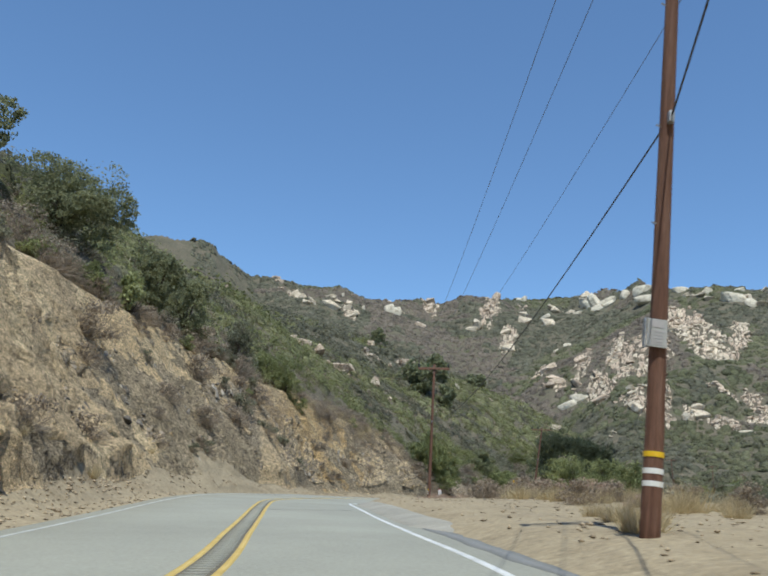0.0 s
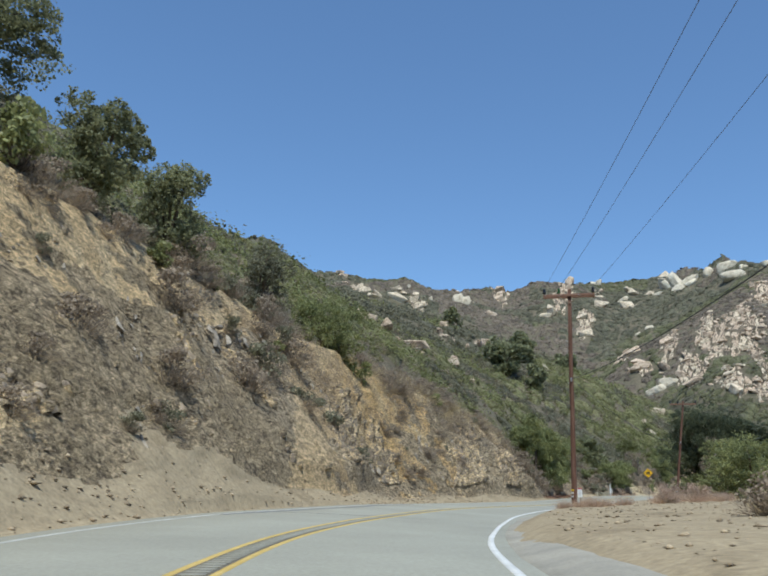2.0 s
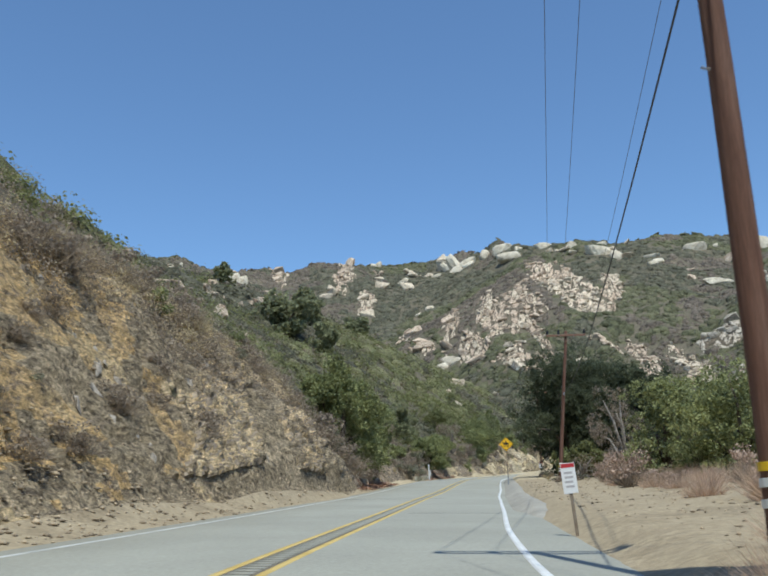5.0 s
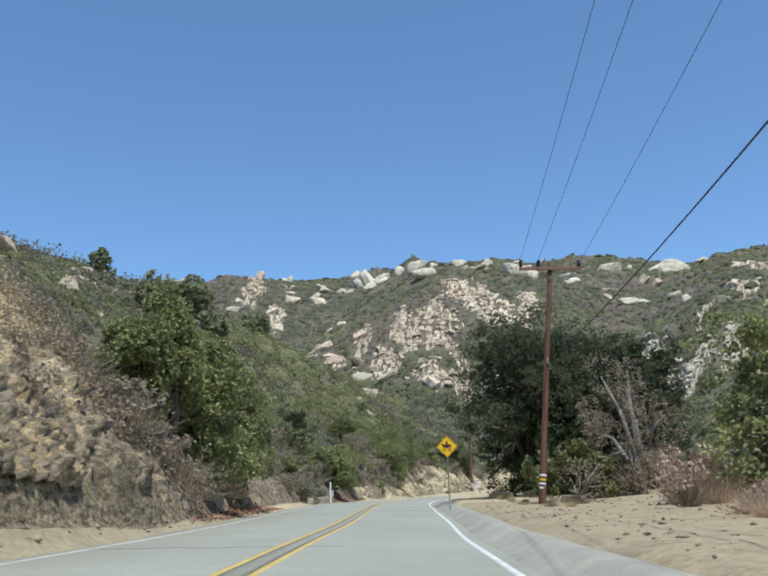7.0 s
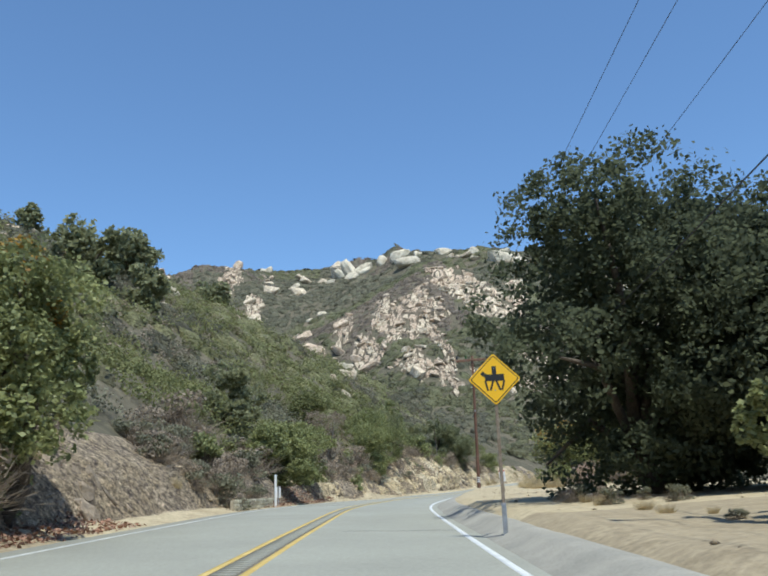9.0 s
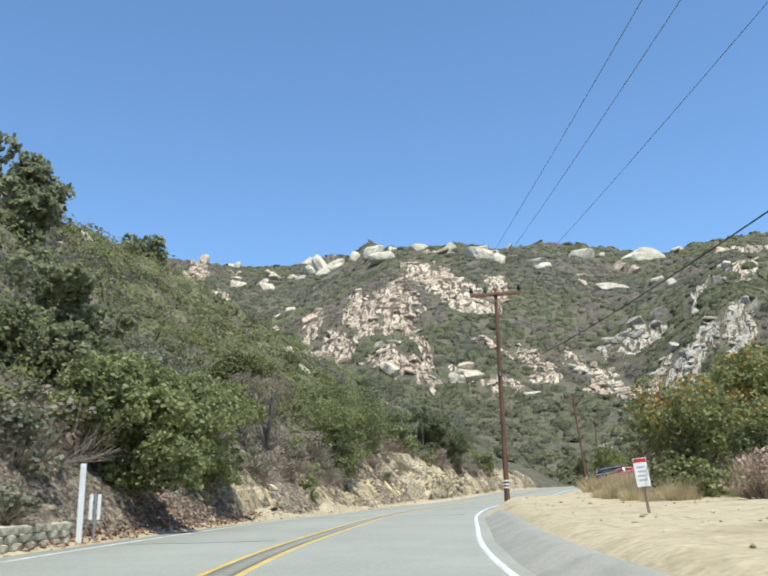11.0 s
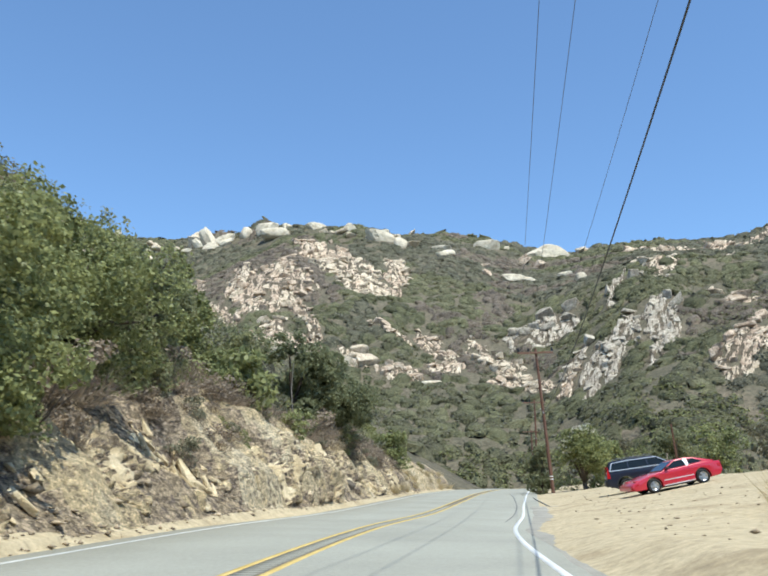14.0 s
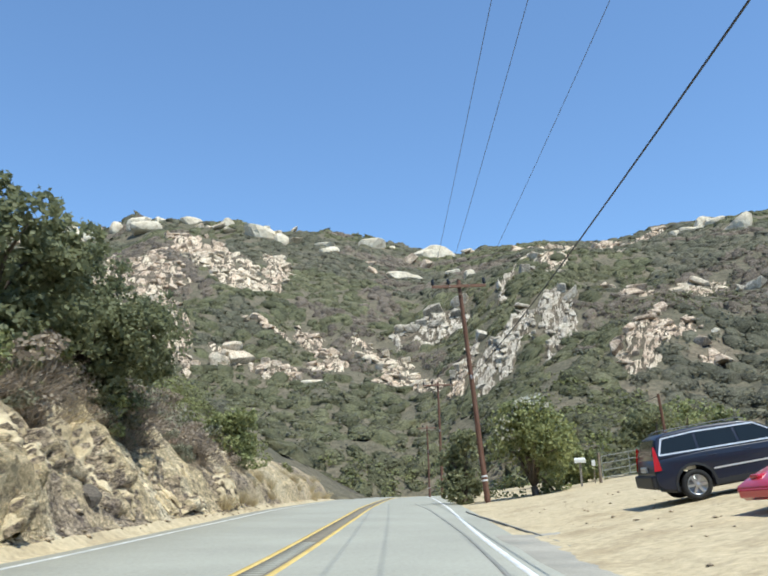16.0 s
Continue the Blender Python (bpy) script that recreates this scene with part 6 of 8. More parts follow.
def bank_rocks(ob, meshes, n, s0, s1, lo, hi, size, dip, seed, gate=-1.0, long_=(0.9, 1.5), proud=0.12):
    """Blocks that stick out of the face of the cut between two shares of its height."""
    rng = random.Random(seed)
    made = 0
    while made < n:
        s, k = rng.uniform(s0, s1), rng.uniform(lo, hi)
        if float(fbm(np.array([[s / 5.0, k * 2.0, seed]]), 2)[0]) < gate:
            continue
        d = float(CUT_FOOT(s) + k * CUT_RUN(s))
        x, y = rd(s, -d)
        _, t = road_frame(s)
        along, out = Vector((t[0], t[1], 0)), Vector((t[1], -t[0], 0))
        st = float(CUT_STEEP(s))
        up = (Vector((0, 0, st)) - out).normalized()
        nrm = along.cross(up) if along.cross(up).dot(out) > 0 else up.cross(along)
        a = radians(dip + rng.gauss(0, 14))
        ax = up * math.cos(a) + along * math.sin(a)
        r = size * min(2.4, rng.lognormvariate(0, 0.4))
        turn = Matrix((ax, nrm.cross(ax), nrm)).transposed().to_4x4() @ Euler((rng.uniform(-0.3, 0.3), rng.uniform(-0.25, 0.25), 0)).to_matrix().to_4x4()
        b_ = piece("rock", meshes[rng.randrange(len(meshes))], ob)
        b_.matrix_world = Matrix.Translation(Vector((x, y, float(surface_z(x, y)[0]))) + nrm * r * proud) @ turn @ Matrix.Diagonal((r * rng.uniform(*long_), r, r * rng.uniform(0.8, 1.2), 1))
        made += 1


def bank_face(name, label, s0, s1, k0, k1, long_, wide, dip, stones, depth, cover, seed, patch=4.0):
    """Jointed rock bared in the face of the cut: blocks of uneven depth that lean with the beds."""
    ss = np.arange(s0, s1, 0.12)
    kk = np.linspace(k0, k1, 64)
    row = (ss - rows_s[0]) / 0.4
    r0 = np.floor(row).astype(int)
    fr = (row - r0)[:, None, None]
    face = P[:, 33:33 + face_n][:, ::-1]
    line = face[r0] * (1 - fr) + face[r0 + 1] * fr
    col = kk * (face_n - 1)
    c0 = np.minimum(np.floor(col).astype(int), face_n - 2)
    fc = (col - c0)[None, :, None]
    base = line[:, c0] * (1 - fc) + line[:, c0 + 1] * fc
    sg = np.repeat(ss[:, None], len(kk), 1)
    kg = np.repeat(kk[None], len(ss), 0)
    v = kg * CUT_HIGH(sg) * 1.25
    ca, sa = math.cos(radians(dip)), math.sin(radians(dip))
    wob = np.stack([sg.ravel() / 1.2, v.ravel() / 1.2, 0 * v.ravel() + seed], 1)
    a = (sg * ca - v * sa) / wide + 0.4 * fbm(wob, 2).reshape(sg.shape)
    b = (sg * sa + v * ca) / long_ + 0.4 * fbm(wob + 17, 2).reshape(sg.shape)
    gap, own, tilt = cell_noise(a, b, seed * 7 + 3)
    gap2, own2, _ = cell_noise(a * 2.2 + 9, b * 2.2, seed * 7 + 5)
    bare = fbm(np.stack([(sg - 0.6 * v * sa).ravel() / patch, v.ravel() / patch, 0 * v.ravel() + seed * 3.3], 1), 3).reshape(sg.shape) + 0.3 * (own - 0.5) - cover
    bare = np.minimum(bare, np.minimum(sg - s0, s1 - sg) * 0.4 - 0.1)
    bare = np.minimum(bare, (kg - k0 + 0.02) * 3) - 0.45 * np.clip((kg - k1 + 0.4) / 0.4, 0, 1) ** 1.5
    rise = depth * (0.15 + own + 0.5 * own2) * np.clip(gap / 0.16, 0.1, 1) * np.clip(gap2 / 0.14, 0.55, 1) + 0.05 * depth * fbm(wob * 5, 2).reshape(sg.shape)
    lift = np.where(bare > 0, rise * np.clip(bare / 0.1, 0.2, 1) + 0.03, -0.25)
    q = np.stack([np.repeat(r0[:, None], len(kk), 1), np.round(col).astype(int)[None].repeat(len(ss), 0)], -1)
    out = outward[:, 33:33 + face_n][:, ::-1][q[..., 0], q[..., 1]]
    pts = base + out * lift[..., None]
    idx = np.where(gap[:-1, :-1] < 0.09, 2, np.where(own[:-1, :-1] > 0.62, 1, 0)).ravel()
    show = ((bare[:-1, :-1] > 0) | (bare[1:, 1:] > 0) | (bare[1:, :-1] > 0) | (bare[:-1, 1:] > 0)).ravel()
    at = base[len(ss) // 2, 0]
    ob = thing(name, Matrix.Translation(at), label, "rocks")
    piece("rock_face", mesh_of("rock_face", (pts - at).reshape(-1, 3), grid_faces(*sg.shape)[:, ::-1][show], list(stones), idx[show]), ob)
    return ob


CREAM_FACE = (CREAM_ROCK, PALE_BANK, GULLY_BANK)
cream_a = bank_face("rocky_bank", "fractured cream sandstone bank leaning over the road", 215, 254, 0.0, 0.82, 1.5, 0.55, 14, CREAM_FACE, 0.25, 0.1, 1, 2.6)
bank_rocks(cream_a, RIB_ROCK, 150, 216, 254, 0.1, 0.85, 0.15, 5, 2, -0.08, (1.0, 1.9))
bank_rocks(cream_a, RIB_ROCK, 110, 217, 250, 0.02, 0.6, 0.15, 5, 14, -1.0, (1.0, 2.0), 0.2)
cream_b = bank_face("rocky_bank", "patches of cream bedrock and slabs in tan scree", 178, 216, 0.04, 0.8, 1.1, 0.42, 12, CREAM_FACE, 0.2, 0.2, 2, 3.0)
bank_rocks(cream_b, RIB_ROCK, 130, 178, 216, 0.14, 0.9, 0.12, 0, 1, -0.04, (1.0, 1.8))
SHALE_FACE = (BANK, GREY_BANK, BROWN_ROCK)
shale_a = bank_face("rocky_bank", "jointed grey-brown shale bank above the shoulder", 94, 123, 0.08, 0.86, 0.55, 0.34, 35, SHALE_FACE, 0.2, -0.02, 3)
bank_rocks(shale_a, SHALE_ROCK, 290, 92, 122, 0.1, 0.85, 0.16, 25, 5, -0.05)
shale_b = bank_face("rocky_bank", "broken shale ledges in the ochre cut", 66, 90, 0.1, 0.9, 0.55, 0.34, 35, SHALE_FACE, 0.17, 0.1, 4)
bank_rocks(shale_b, SHALE_ROCK, 200, 62, 84, 0.1, 0.9, 0.15, 25, 4, 0.05)
shale_c = bank_face("rocky_bank", "crumbling brown shale cut under dry brush", 30, 64, 0.2, 0.95, 0.5, 0.34, 30, SHALE_FACE, 0.15, 0.14, 5)
bank_rocks(shale_c, SHALE_ROCK, 130, 46, 62, 0.1, 0.75, 0.15, 25, 3, 0.05)
BLACK_ROCK = [block_mesh(660 + k, DARK_SHALE, ((1.2, 0.8, 0.5), (1.0, 0.7, 0.6))[k % 2], 8 + k % 4) for k in range(6)]
bank_rocks(shale_c, BLACK_ROCK, 40, 36.0, 40.5, 0.16, 0.36, 0.2, 30, 7)
bank_rocks(shale_c, BLACK_ROCK, 24, 45.5, 49.0, 0.28, 0.52, 0.2, 30, 8)
bank_rocks(shale_c, BLACK_ROCK, 40, 34.0, 60.0, 0.12, 0.8, 0.14, 30, 9)
# brown blocks whose dark colour includes some of the laurels' shade
bank_rocks(thing("brown_crags", Matrix.Translation(place(*rd(137, -6.0))), "brown rocky ledge under the laurels, toned darker for their shade", "rocks"), [block_mesh(690 + k, BROWN_ROCK, (1.2, 0.8, 0.55), 10 + k) for k in range(4)], 44, 124, 150, 0.05, 0.8, 0.26, -20, 6)




# ---- plants ----
def leaf_arrays(centres, radii, count, size, seed, shell=0.55, up=0.25, long_=1.5, droop=0.0, sprays=0, jitter=0.75):
    """Leaves as small kites round lumps: arrays of corners and faces."""
    rng = np.random.default_rng(seed)
    centres, radii = np.asarray(centres, float), np.asarray(radii, float)
    pick = rng.integers(0, len(centres), count) if np.ndim(count) == 0 else np.repeat(np.arange(len(centres)), count)
    n = len(pick)
    d = rng.normal(size=(n, 3))
    d /= np.linalg.norm(d, axis=1)[:, None]
    r = (shell + (1 - shell) * rng.random(n) ** 0.6)[:, None]
    p = centres[pick] + d * radii[pick] * r
    if sprays:
        # leaves gather in sprays on the outside of each lump
        e = rng.normal(size=(len(centres), sprays, 3))
        e /= np.linalg.norm(e, axis=2)[..., None]
        tips = centres[:, None] + e * radii[:, None] * rng.uniform(0.7, 1.02, (len(centres), sprays, 1))
        chosen = tips[pick, rng.integers(0, sprays, n)]
        p = np.where(rng.random((n, 1)) < 0.86, chosen + np.clip(rng.normal(size=(n, 3)), -1.6, 1.6) * radii[pick] * 0.12, p)
    nrm = d * 0.8 + rng.normal(size=(n, 3)) * jitter + np.array([0, 0, up])
    nrm /= np.linalg.norm(nrm, axis=1)[:, None]
    t = np.cross(nrm, rng.normal(size=(n, 3)))
    t /= np.linalg.norm(t, axis=1)[:, None]
    b = np.cross(nrm, t)
    sz = (size * rng.uniform(0.6, 1.35, n))[:, None]
    a0, a1, a2, a3 = p - t * sz * long_ * 0.5, p + b * sz * 0.5, p + t * sz * long_ * 0.5 + nrm * sz * droop, p - b * sz * 0.5
    v = np.stack([a0, a1, a2, a3], 1).reshape(-1, 3)
    return v, np.arange(n * 4).reshape(-1, 4)


def twig_arrays(count, height, spread, width, seed, up=0.5, origin=0.15):
    """Thin blades and twigs that fan out from a foot."""
    rng = np.random.default_rng(seed)
    a = rng.random(count) * math.tau
    tilt = rng.random(count) ** 0.7 * spread
    d = np.stack([np.cos(a) * np.sin(tilt), np.sin(a) * np.sin(tilt), np.cos(tilt)], 1)
    ln = height * rng.uniform(0.45, 1.0, count)
    root = np.stack([np.cos(a), np.sin(a), 0 * a], 1) * (origin * rng.random(count))[:, None]
    start = root + d * (ln * rng.uniform(0, up, count))[:, None]
    tip = root + d * ln[:, None] + rng.normal(size=(count, 3)) * 0.09 * height
    side = np.cross(d, rng.normal(size=(count, 3)))
    side /= np.linalg.norm(side, axis=1)[:, None]
    w = (width * rng.uniform(0.5, 1.4, count))[:, None]
    v = np.stack([start - side * w, start + side * w, tip], 1).reshape(-1, 3)
    return v, np.arange(count * 3).reshape(-1, 3)


def lumps(w, h, n, seed, base=0.3, lobes=0.42):
    """Centres and radii of the lumps of a crown w wide and h high, standing on z = 0."""
    rng = np.random.default_rng(seed)
    c, r = [], []
    for k in range(n):
        a, q = rng.random() * math.tau, rng.random() ** 0.6
        z = base + (1 - base) * rng.random()
        wide = math.sqrt(max(0.05, 1 - ((z - 0.52) / 0.62) ** 2))
        rad = lobes * rng.uniform(0.55, 1.05)
        c.append((math.cos(a) * q * wide * w * 0.5 * 0.8, math.sin(a) * q * wide * w * 0.5 * 0.8, z * h * 0.88))
        r.append((rad * w * 0.5, rad * w * 0.5, rad * h * 0.42))
    return np.array(c), np.array(r)


def tree(name, x, y, w, h, leaf, label, seed, count=6000, size=0.2, base=0.25, sink=0.2, extra=None, trunk=BARK, lobes=0.42, n=22, category="tree", stretch=(1, 1), fine=1.0, clear=None):
    """A tree or tall shrub: trunk with limbs, and a crown of leaves in uneven lumps."""
    at = place(x, y, sink)
    ob = thing(name, Matrix.Translation(at), label, category)
    c, r = lumps(w, h, n, seed, base, lobes)
    c[:, 0] *= stretch[0]
    c[:, 1] *= stretch[1]
    if size < 0.3:
        count, size = int(count * 1.8 * fine ** -1.7), size * 0.68 * fine
    v, f = leaf_arrays(c, r, count, size, seed + 1, sprays=30, up=0.45, jitter=0.45)
    keep = v.reshape(-1, 4, 3)[:, :, 2].min(1) > 0.05
    if clear:
        # nothing hangs into the traffic: leaves keep off the road, the lower ones further
        q = v.reshape(-1, 4, 3).mean(1)
        off = np.abs(to_road(q[:, 0] + at[0], q[:, 1] + at[1])[1])
        keep &= off > np.interp(q[:, 2], [clear[1] - 0.6, clear[1] + 0.6, clear[1] + 3.0], [clear[0], clear[0] - 2.2, 3.6])
    crown = piece("crown", mesh_of("crown", v.reshape(-1, 4, 3)[keep].reshape(-1, 3), np.arange(keep.sum() * 4).reshape(-1, 4), leaf), ob)
    tagged(crown, kind="stuff")
    rng = random.Random(seed)
    bm = bmesh.new()
    r0 = 0.03 * h + 0.04
    fork = Vector((rng.uniform(-0.1, 0.1) * w, rng.uniform(-0.1, 0.1) * w, h * max(0.12, base * 0.6)))
    tube(bm, [(0, 0, -0.2), fork * 0.5, fork], [r0 * 1.25, r0, r0 * 0.9], 9)
    limbs = []
    for k in range(0, len(c), 3):
        e = Vector(c[k])
        m = fork.lerp(e, 0.5) + Vector((rng.uniform(-0.2, 0.2), rng.uniform(-0.2, 0.2), 0.12 * h))
        limbs.append([fork, m, e])
    stem = part("trunk", bm, trunk, ob, smooth=True)
    for pts in limbs:
        bm = bmesh.new()
        tube(bm, pts, [r0 * 0.55, r0 * 0.36, r0 * 0.1], 6)
        part("limb", bm, trunk, stem, smooth=True)
    if extra:
        mat_, share, name_, label_ = extra
        rng2 = np.random.default_rng(seed + 5)
        idx = np.argsort(-c[:, 2] + rng2.normal(size=len(c)) * h * 0.15)[: max(1, int(share * len(c)))]
        ev, ef = leaf_arrays(c[idx] + np.array([0, 0, 0.06 * h]), r[idx] * 0.8, int(count * share * 0.35), size * 0.85, seed + 3, 0.8)
        tagged(piece(name_, mesh_of(name_, ev, ef, mat_), ob), label_, kind="stuff")
    return ob


# oaks and tall shrubs on the bank and the hill over it
tree("oak_tree", *rd(56, -19.5), 11.0, 6.0, OAK_LEAF, "broad dark green oak above the road cut", 11, 9000, 0.24, 0.08, n=34, fine=0.75)
tree("oak_tree", *rd(47, -23), 9.0, 5.0, OAK_LEAF, "dark green oak crowning the slope", 12, 7000, 0.26, 0.12, n=26)
tree("oak_tree", *rd(60.6, -13.7), 4.6, 5.9, OAK_LEAF, "round dark green oak at the crest of the cut", 13, 5500, 0.2, 0.2, fine=0.75)
tree("oak_tree", *rd(67.1, -13.8), 4.2, 5.5, OAK_LEAF, "green shrubby oak on the crest of the cut", 14, 5200, 0.18, 0.2, fine=0.75)
tree("laurel_shrub", *rd(51, -13.2), 2.6, 2.9, SUMAC_LEAF, "light green shrub at the edge of the cut", 15, 1700, 0.15, 0.1, category="shrub")
tree("grey_shrub", *rd(77.4, -14.0), 4.6, 5.0, SAGE_LEAF, "grey-green wispy shrub on the bank edge", 16, 6000, 0.12, 0.1, lobes=0.36, category="shrub")
tree("sumac_tree", *rd(86.4, -13.2), 6.2, 7.6, SUMAC_LEAF, "dense deep green sumac hanging on the cut face", 17, 8000, 0.19, 0.02, sink=2.2, n=28, fine=0.62)
tree("sumac_shrub", *rd(87.5, -11.2), 2.2, 2.2, SUMAC_LEAF, "small green sumac below the larger one", 18, 1400, 0.15, 0.05, category="shrub")
# beside the road before the marker post
tree("laurel_tree", *rd(131.3, -6.5), 5.4, 7.2, SUMAC_LEAF, "tall glossy green laurel overhanging the road edge", 21, 9500, 0.24, 0.08, n=34, fine=0.68)
tree("laurel_tree", *rd(140.0, -6.6), 4.9, 6.6, SUMAC_LEAF, "bushy bright green laurel at the bank foot", 22, 8000, 0.22, 0.06, extra=(GOLD_LEAF, 0.1, "bloom", "golden faded flower heads"), n=30, fine=0.68)
tree("slender_tree", *rd(127.6, -7.0), 3.0, 7.6, SUMAC_LEAF, "slender light green tree rising over the laurels", 23, 5200, 0.17, 0.3)
tree("laurel_tree", *rd(127.0, -8.0), 4.2, 4.6, SUMAC_LEAF, "green laurel thicket on the low bank", 24, 5600, 0.2, 0.05, fine=0.8)
tree("laurel_tree", *rd(144, -9.5), 5.0, 4.8, OAK_LEAF, "dark green shrub tree behind the laurels", 25, 5600, 0.2, 0.05)
# round the marker post and the pale bank
tree("oak_tree", *rd(173.5, -6.3), 5.2, 3.9, SUMAC_LEAF, "leafy green oak shading the bank foot", 31, 8000, 0.22, 0.1, n=30, fine=0.68)
tree("oak_tree", *rd(178.5, -11.0), 6.0, 4.6, OAK_LEAF, "dark green oak on the bank", 32, 6500, 0.22, 0.06)
tree("laurel_tree", *rd(181.5, -6.5), 5.4, 4.4, SUMAC_LEAF, "rounded light green laurel over the pale bank", 33, 8000, 0.2, 0.05, n=28, fine=0.68)
tree("dry_shrub", *rd(196.0, -7.9), 4.8, 5.4, DRY_TWIG, "leafless grey-brown shrub on the pale bank", 34, 8000, 0.085, 0.02, lobes=0.36, trunk=DEAD_WOOD, category="shrub")
tree("scrub_oak", *rd(207.5, -7.3), 6.2, 5.4, SUMAC_LEAF, "olive green scrub oak over the pale bank", 35, 7500, 0.2, 0.04, n=28, fine=0.68)
tree("scrub_oak", *rd(214.5, -8.7), 6.6, 6.2, SUMAC_LEAF, "broad olive green scrub oak leaning to the road", 36, 8000, 0.2, 0.05, n=30, fine=0.68)
tree("scrub_oak", *rd(203, -12.0), 5.2, 5.0, BRIGHT_BUSH, "bright green shrub on the slope", 37, 5000, 0.2, 0.04)
tree("scrub_oak", *rd(243.5, -8.2), 6.4, 6.4, DARK_OAK, "dark dense scrub oak at the bank end", 38, 14400, 0.2, 0.04, n=30, fine=0.8)
tree("scrub_oak", *rd(239, -8.8), 5.6, 5.4, DARK_OAK, "dark green oak up the bank", 39, 8320, 0.2, 0.06)
tree("scrub_oak", *rd(231, -13.0), 4.6, 5.0, SUMAC_LEAF, "green scrub oak on the slope above the pale cut", 40, 5000, 0.2, 0.06)
tree("green_shrub", *rd(233.0, -10.0), 4.0, 3.9, OAK_LEAF, "olive green shrub on the slope above the cream bank", 47, 4200, 0.16, 0.04, category="shrub")
tree("green_shrub", *rd(259.5, -6.6), 3.2, 3.2, SUMAC_LEAF, "small green shrub at the road edge", 41, 2600, 0.17, 0.03, category="shrub")
tree("scrub_oak", *rd(218.6, -8.9), 4.6, 6.2, OAK_LEAF, "tall dark scrub oak at the edge of the pale bank", 48, 7500, 0.2, 0.02, n=30, fine=0.7, clear=(5.6, 2.0))
# trees that stand out on the hillside
tree("hill_oak", 16.0, 243.5, 10.0, 8.0, OAK_LEAF, "lone dark oak on the hillside crest", 42, 3600, 0.5, 0.1, n=20)
tree("hill_oak", 11.0, 222.0, 11.0, 9.0, OAK_LEAF, "dark spreading oak on the chaparral slope", 43, 3600, 0.5, 0.1, n=20)
tree("hill_oak", 17.0, 219.0, 6.5, 6.0, OAK_LEAF, "smaller dark oak among pale rocks", 44, 2000, 0.45, 0.1)
tree("hill_oak", -0.5, 268.5, 6.0, 6.5, OAK_LEAF, "dark upright oak high on the slope", 45, 1800, 0.5, 0.1)
tree("hill_oak", 30.0, 262.0, 7.0, 5.0, OAK_LEAF, "dark oak near the hill shoulder", 46, 2000, 0.45, 0.1)
# downhill side
tree("live_oak", *rd(147.8, 10.6), 12.4, 11.0, LIVE_OAK, "massive dark live oak beside the road", 51, 22000, 0.29, 0.05, n=60, fine=0.62, clear=(7.4, 2.9))
tree("live_oak", *rd(144.5, 15.5), 9.5, 9.2, LIVE_OAK, "dark live oak behind the utility pole", 52, 14000, 0.29, 0.05, n=44, fine=0.75)
tree("young_tree", *rd(133.0, 8.2), 1.6, 2.8, SUMAC_LEAF, "light green young tree before the dark oak", 53, 2200, 0.13, 0.25, lobes=0.36, n=16)
tree("dead_shrub", *rd(129.0, 9.2), 2.4, 2.0, DRY_TWIG, "bleached bare branches beside the pole", 154, 420, 0.08, 0.1, trunk=DEAD_WOOD, category="shrub", n=34)
tree("dry_shrub", *rd(133.5, 12.2), 5.2, 6.8, DRY_TWIG, "bare grey-brown shrub beside the oak", 54, 9000, 0.09, 0.04, lobes=0.36, trunk=DEAD_WOOD, category="shrub", n=28)
tree("scrub_bush", *rd(133.0, 10.2), 2.8, 2.8, BRIGHT_BUSH, "olive green bush under the pole", 55, 3000, 0.17, 0.03, category="shrub")
tree("green_bush", *rd(124, 17.5), 6.2, 5.8, SUMAC_LEAF, "bright green bush thicket below the road", 56, 8500, 0.16, 0.03, n=28, category="shrub")
tree("green_bush", *rd(119, 13.4), 6.6, 5.8, SUMAC_LEAF, "bright green willow-like bush thicket", 57, 8500, 0.16, 0.03, n=28, category="shrub")
tree("green_bush", *rd(112.5, 15.0), 6.8, 5.6, SUMAC_LEAF, "bright green bushes by the dirt", 58, 8000, 0.16, 0.03, n=28, category="shrub")
tree("green_bush", *rd(131, 21.0), 7.0, 6.2, SUMAC_LEAF, "green thicket behind the bare shrub", 59, 5500, 0.22, 0.03, n=28, category="shrub")
tree("sumac_bush", *rd(183.5, 12.6), 5.6, 4.4, SUMAC_LEAF, "green sumac with golden seed heads", 61, 5200, 0.18, 0.02, extra=(GOLD_LEAF, 0.22, "bloom", "golden seed heads"), n=26, category="shrub")
tree("sumac_bush", *rd(190.5, 16.5), 8.2, 7.0, SUMAC_LEAF, "large sumac thicket with rusty and golden tops", 62, 8000, 0.2, 0.02, extra=(GOLD_LEAF, 0.2, "bloom", "golden seed heads"), n=32, category="shrub")
tree("sumac_bush", *rd(190, 12.8), 3.4, 4.6, DRY_TWIG, "dry tan shrub beside the green sumac", 63, 3000, 0.14, 0.02, category="shrub")
tree("flowering_bush", *rd(261.0, 8.3), 5.0, 5.0, SUMAC_LEAF, "green bush with white flower heads by the pole", 64, 6500, 0.18, 0.02, extra=(leaf_material("white_flowers", (0.62, 0.6, 0.5), (0.4, 0.38, 0.28)), 0.3, "bloom", "white flower heads"), n=28, category="shrub")
tree("dark_bush", *rd(264.5, 4.9), 2.6, 4.2, OAK_LEAF, "dark bush at the edge beyond the pole", 65, 3600, 0.19, 0.02, category="shrub")
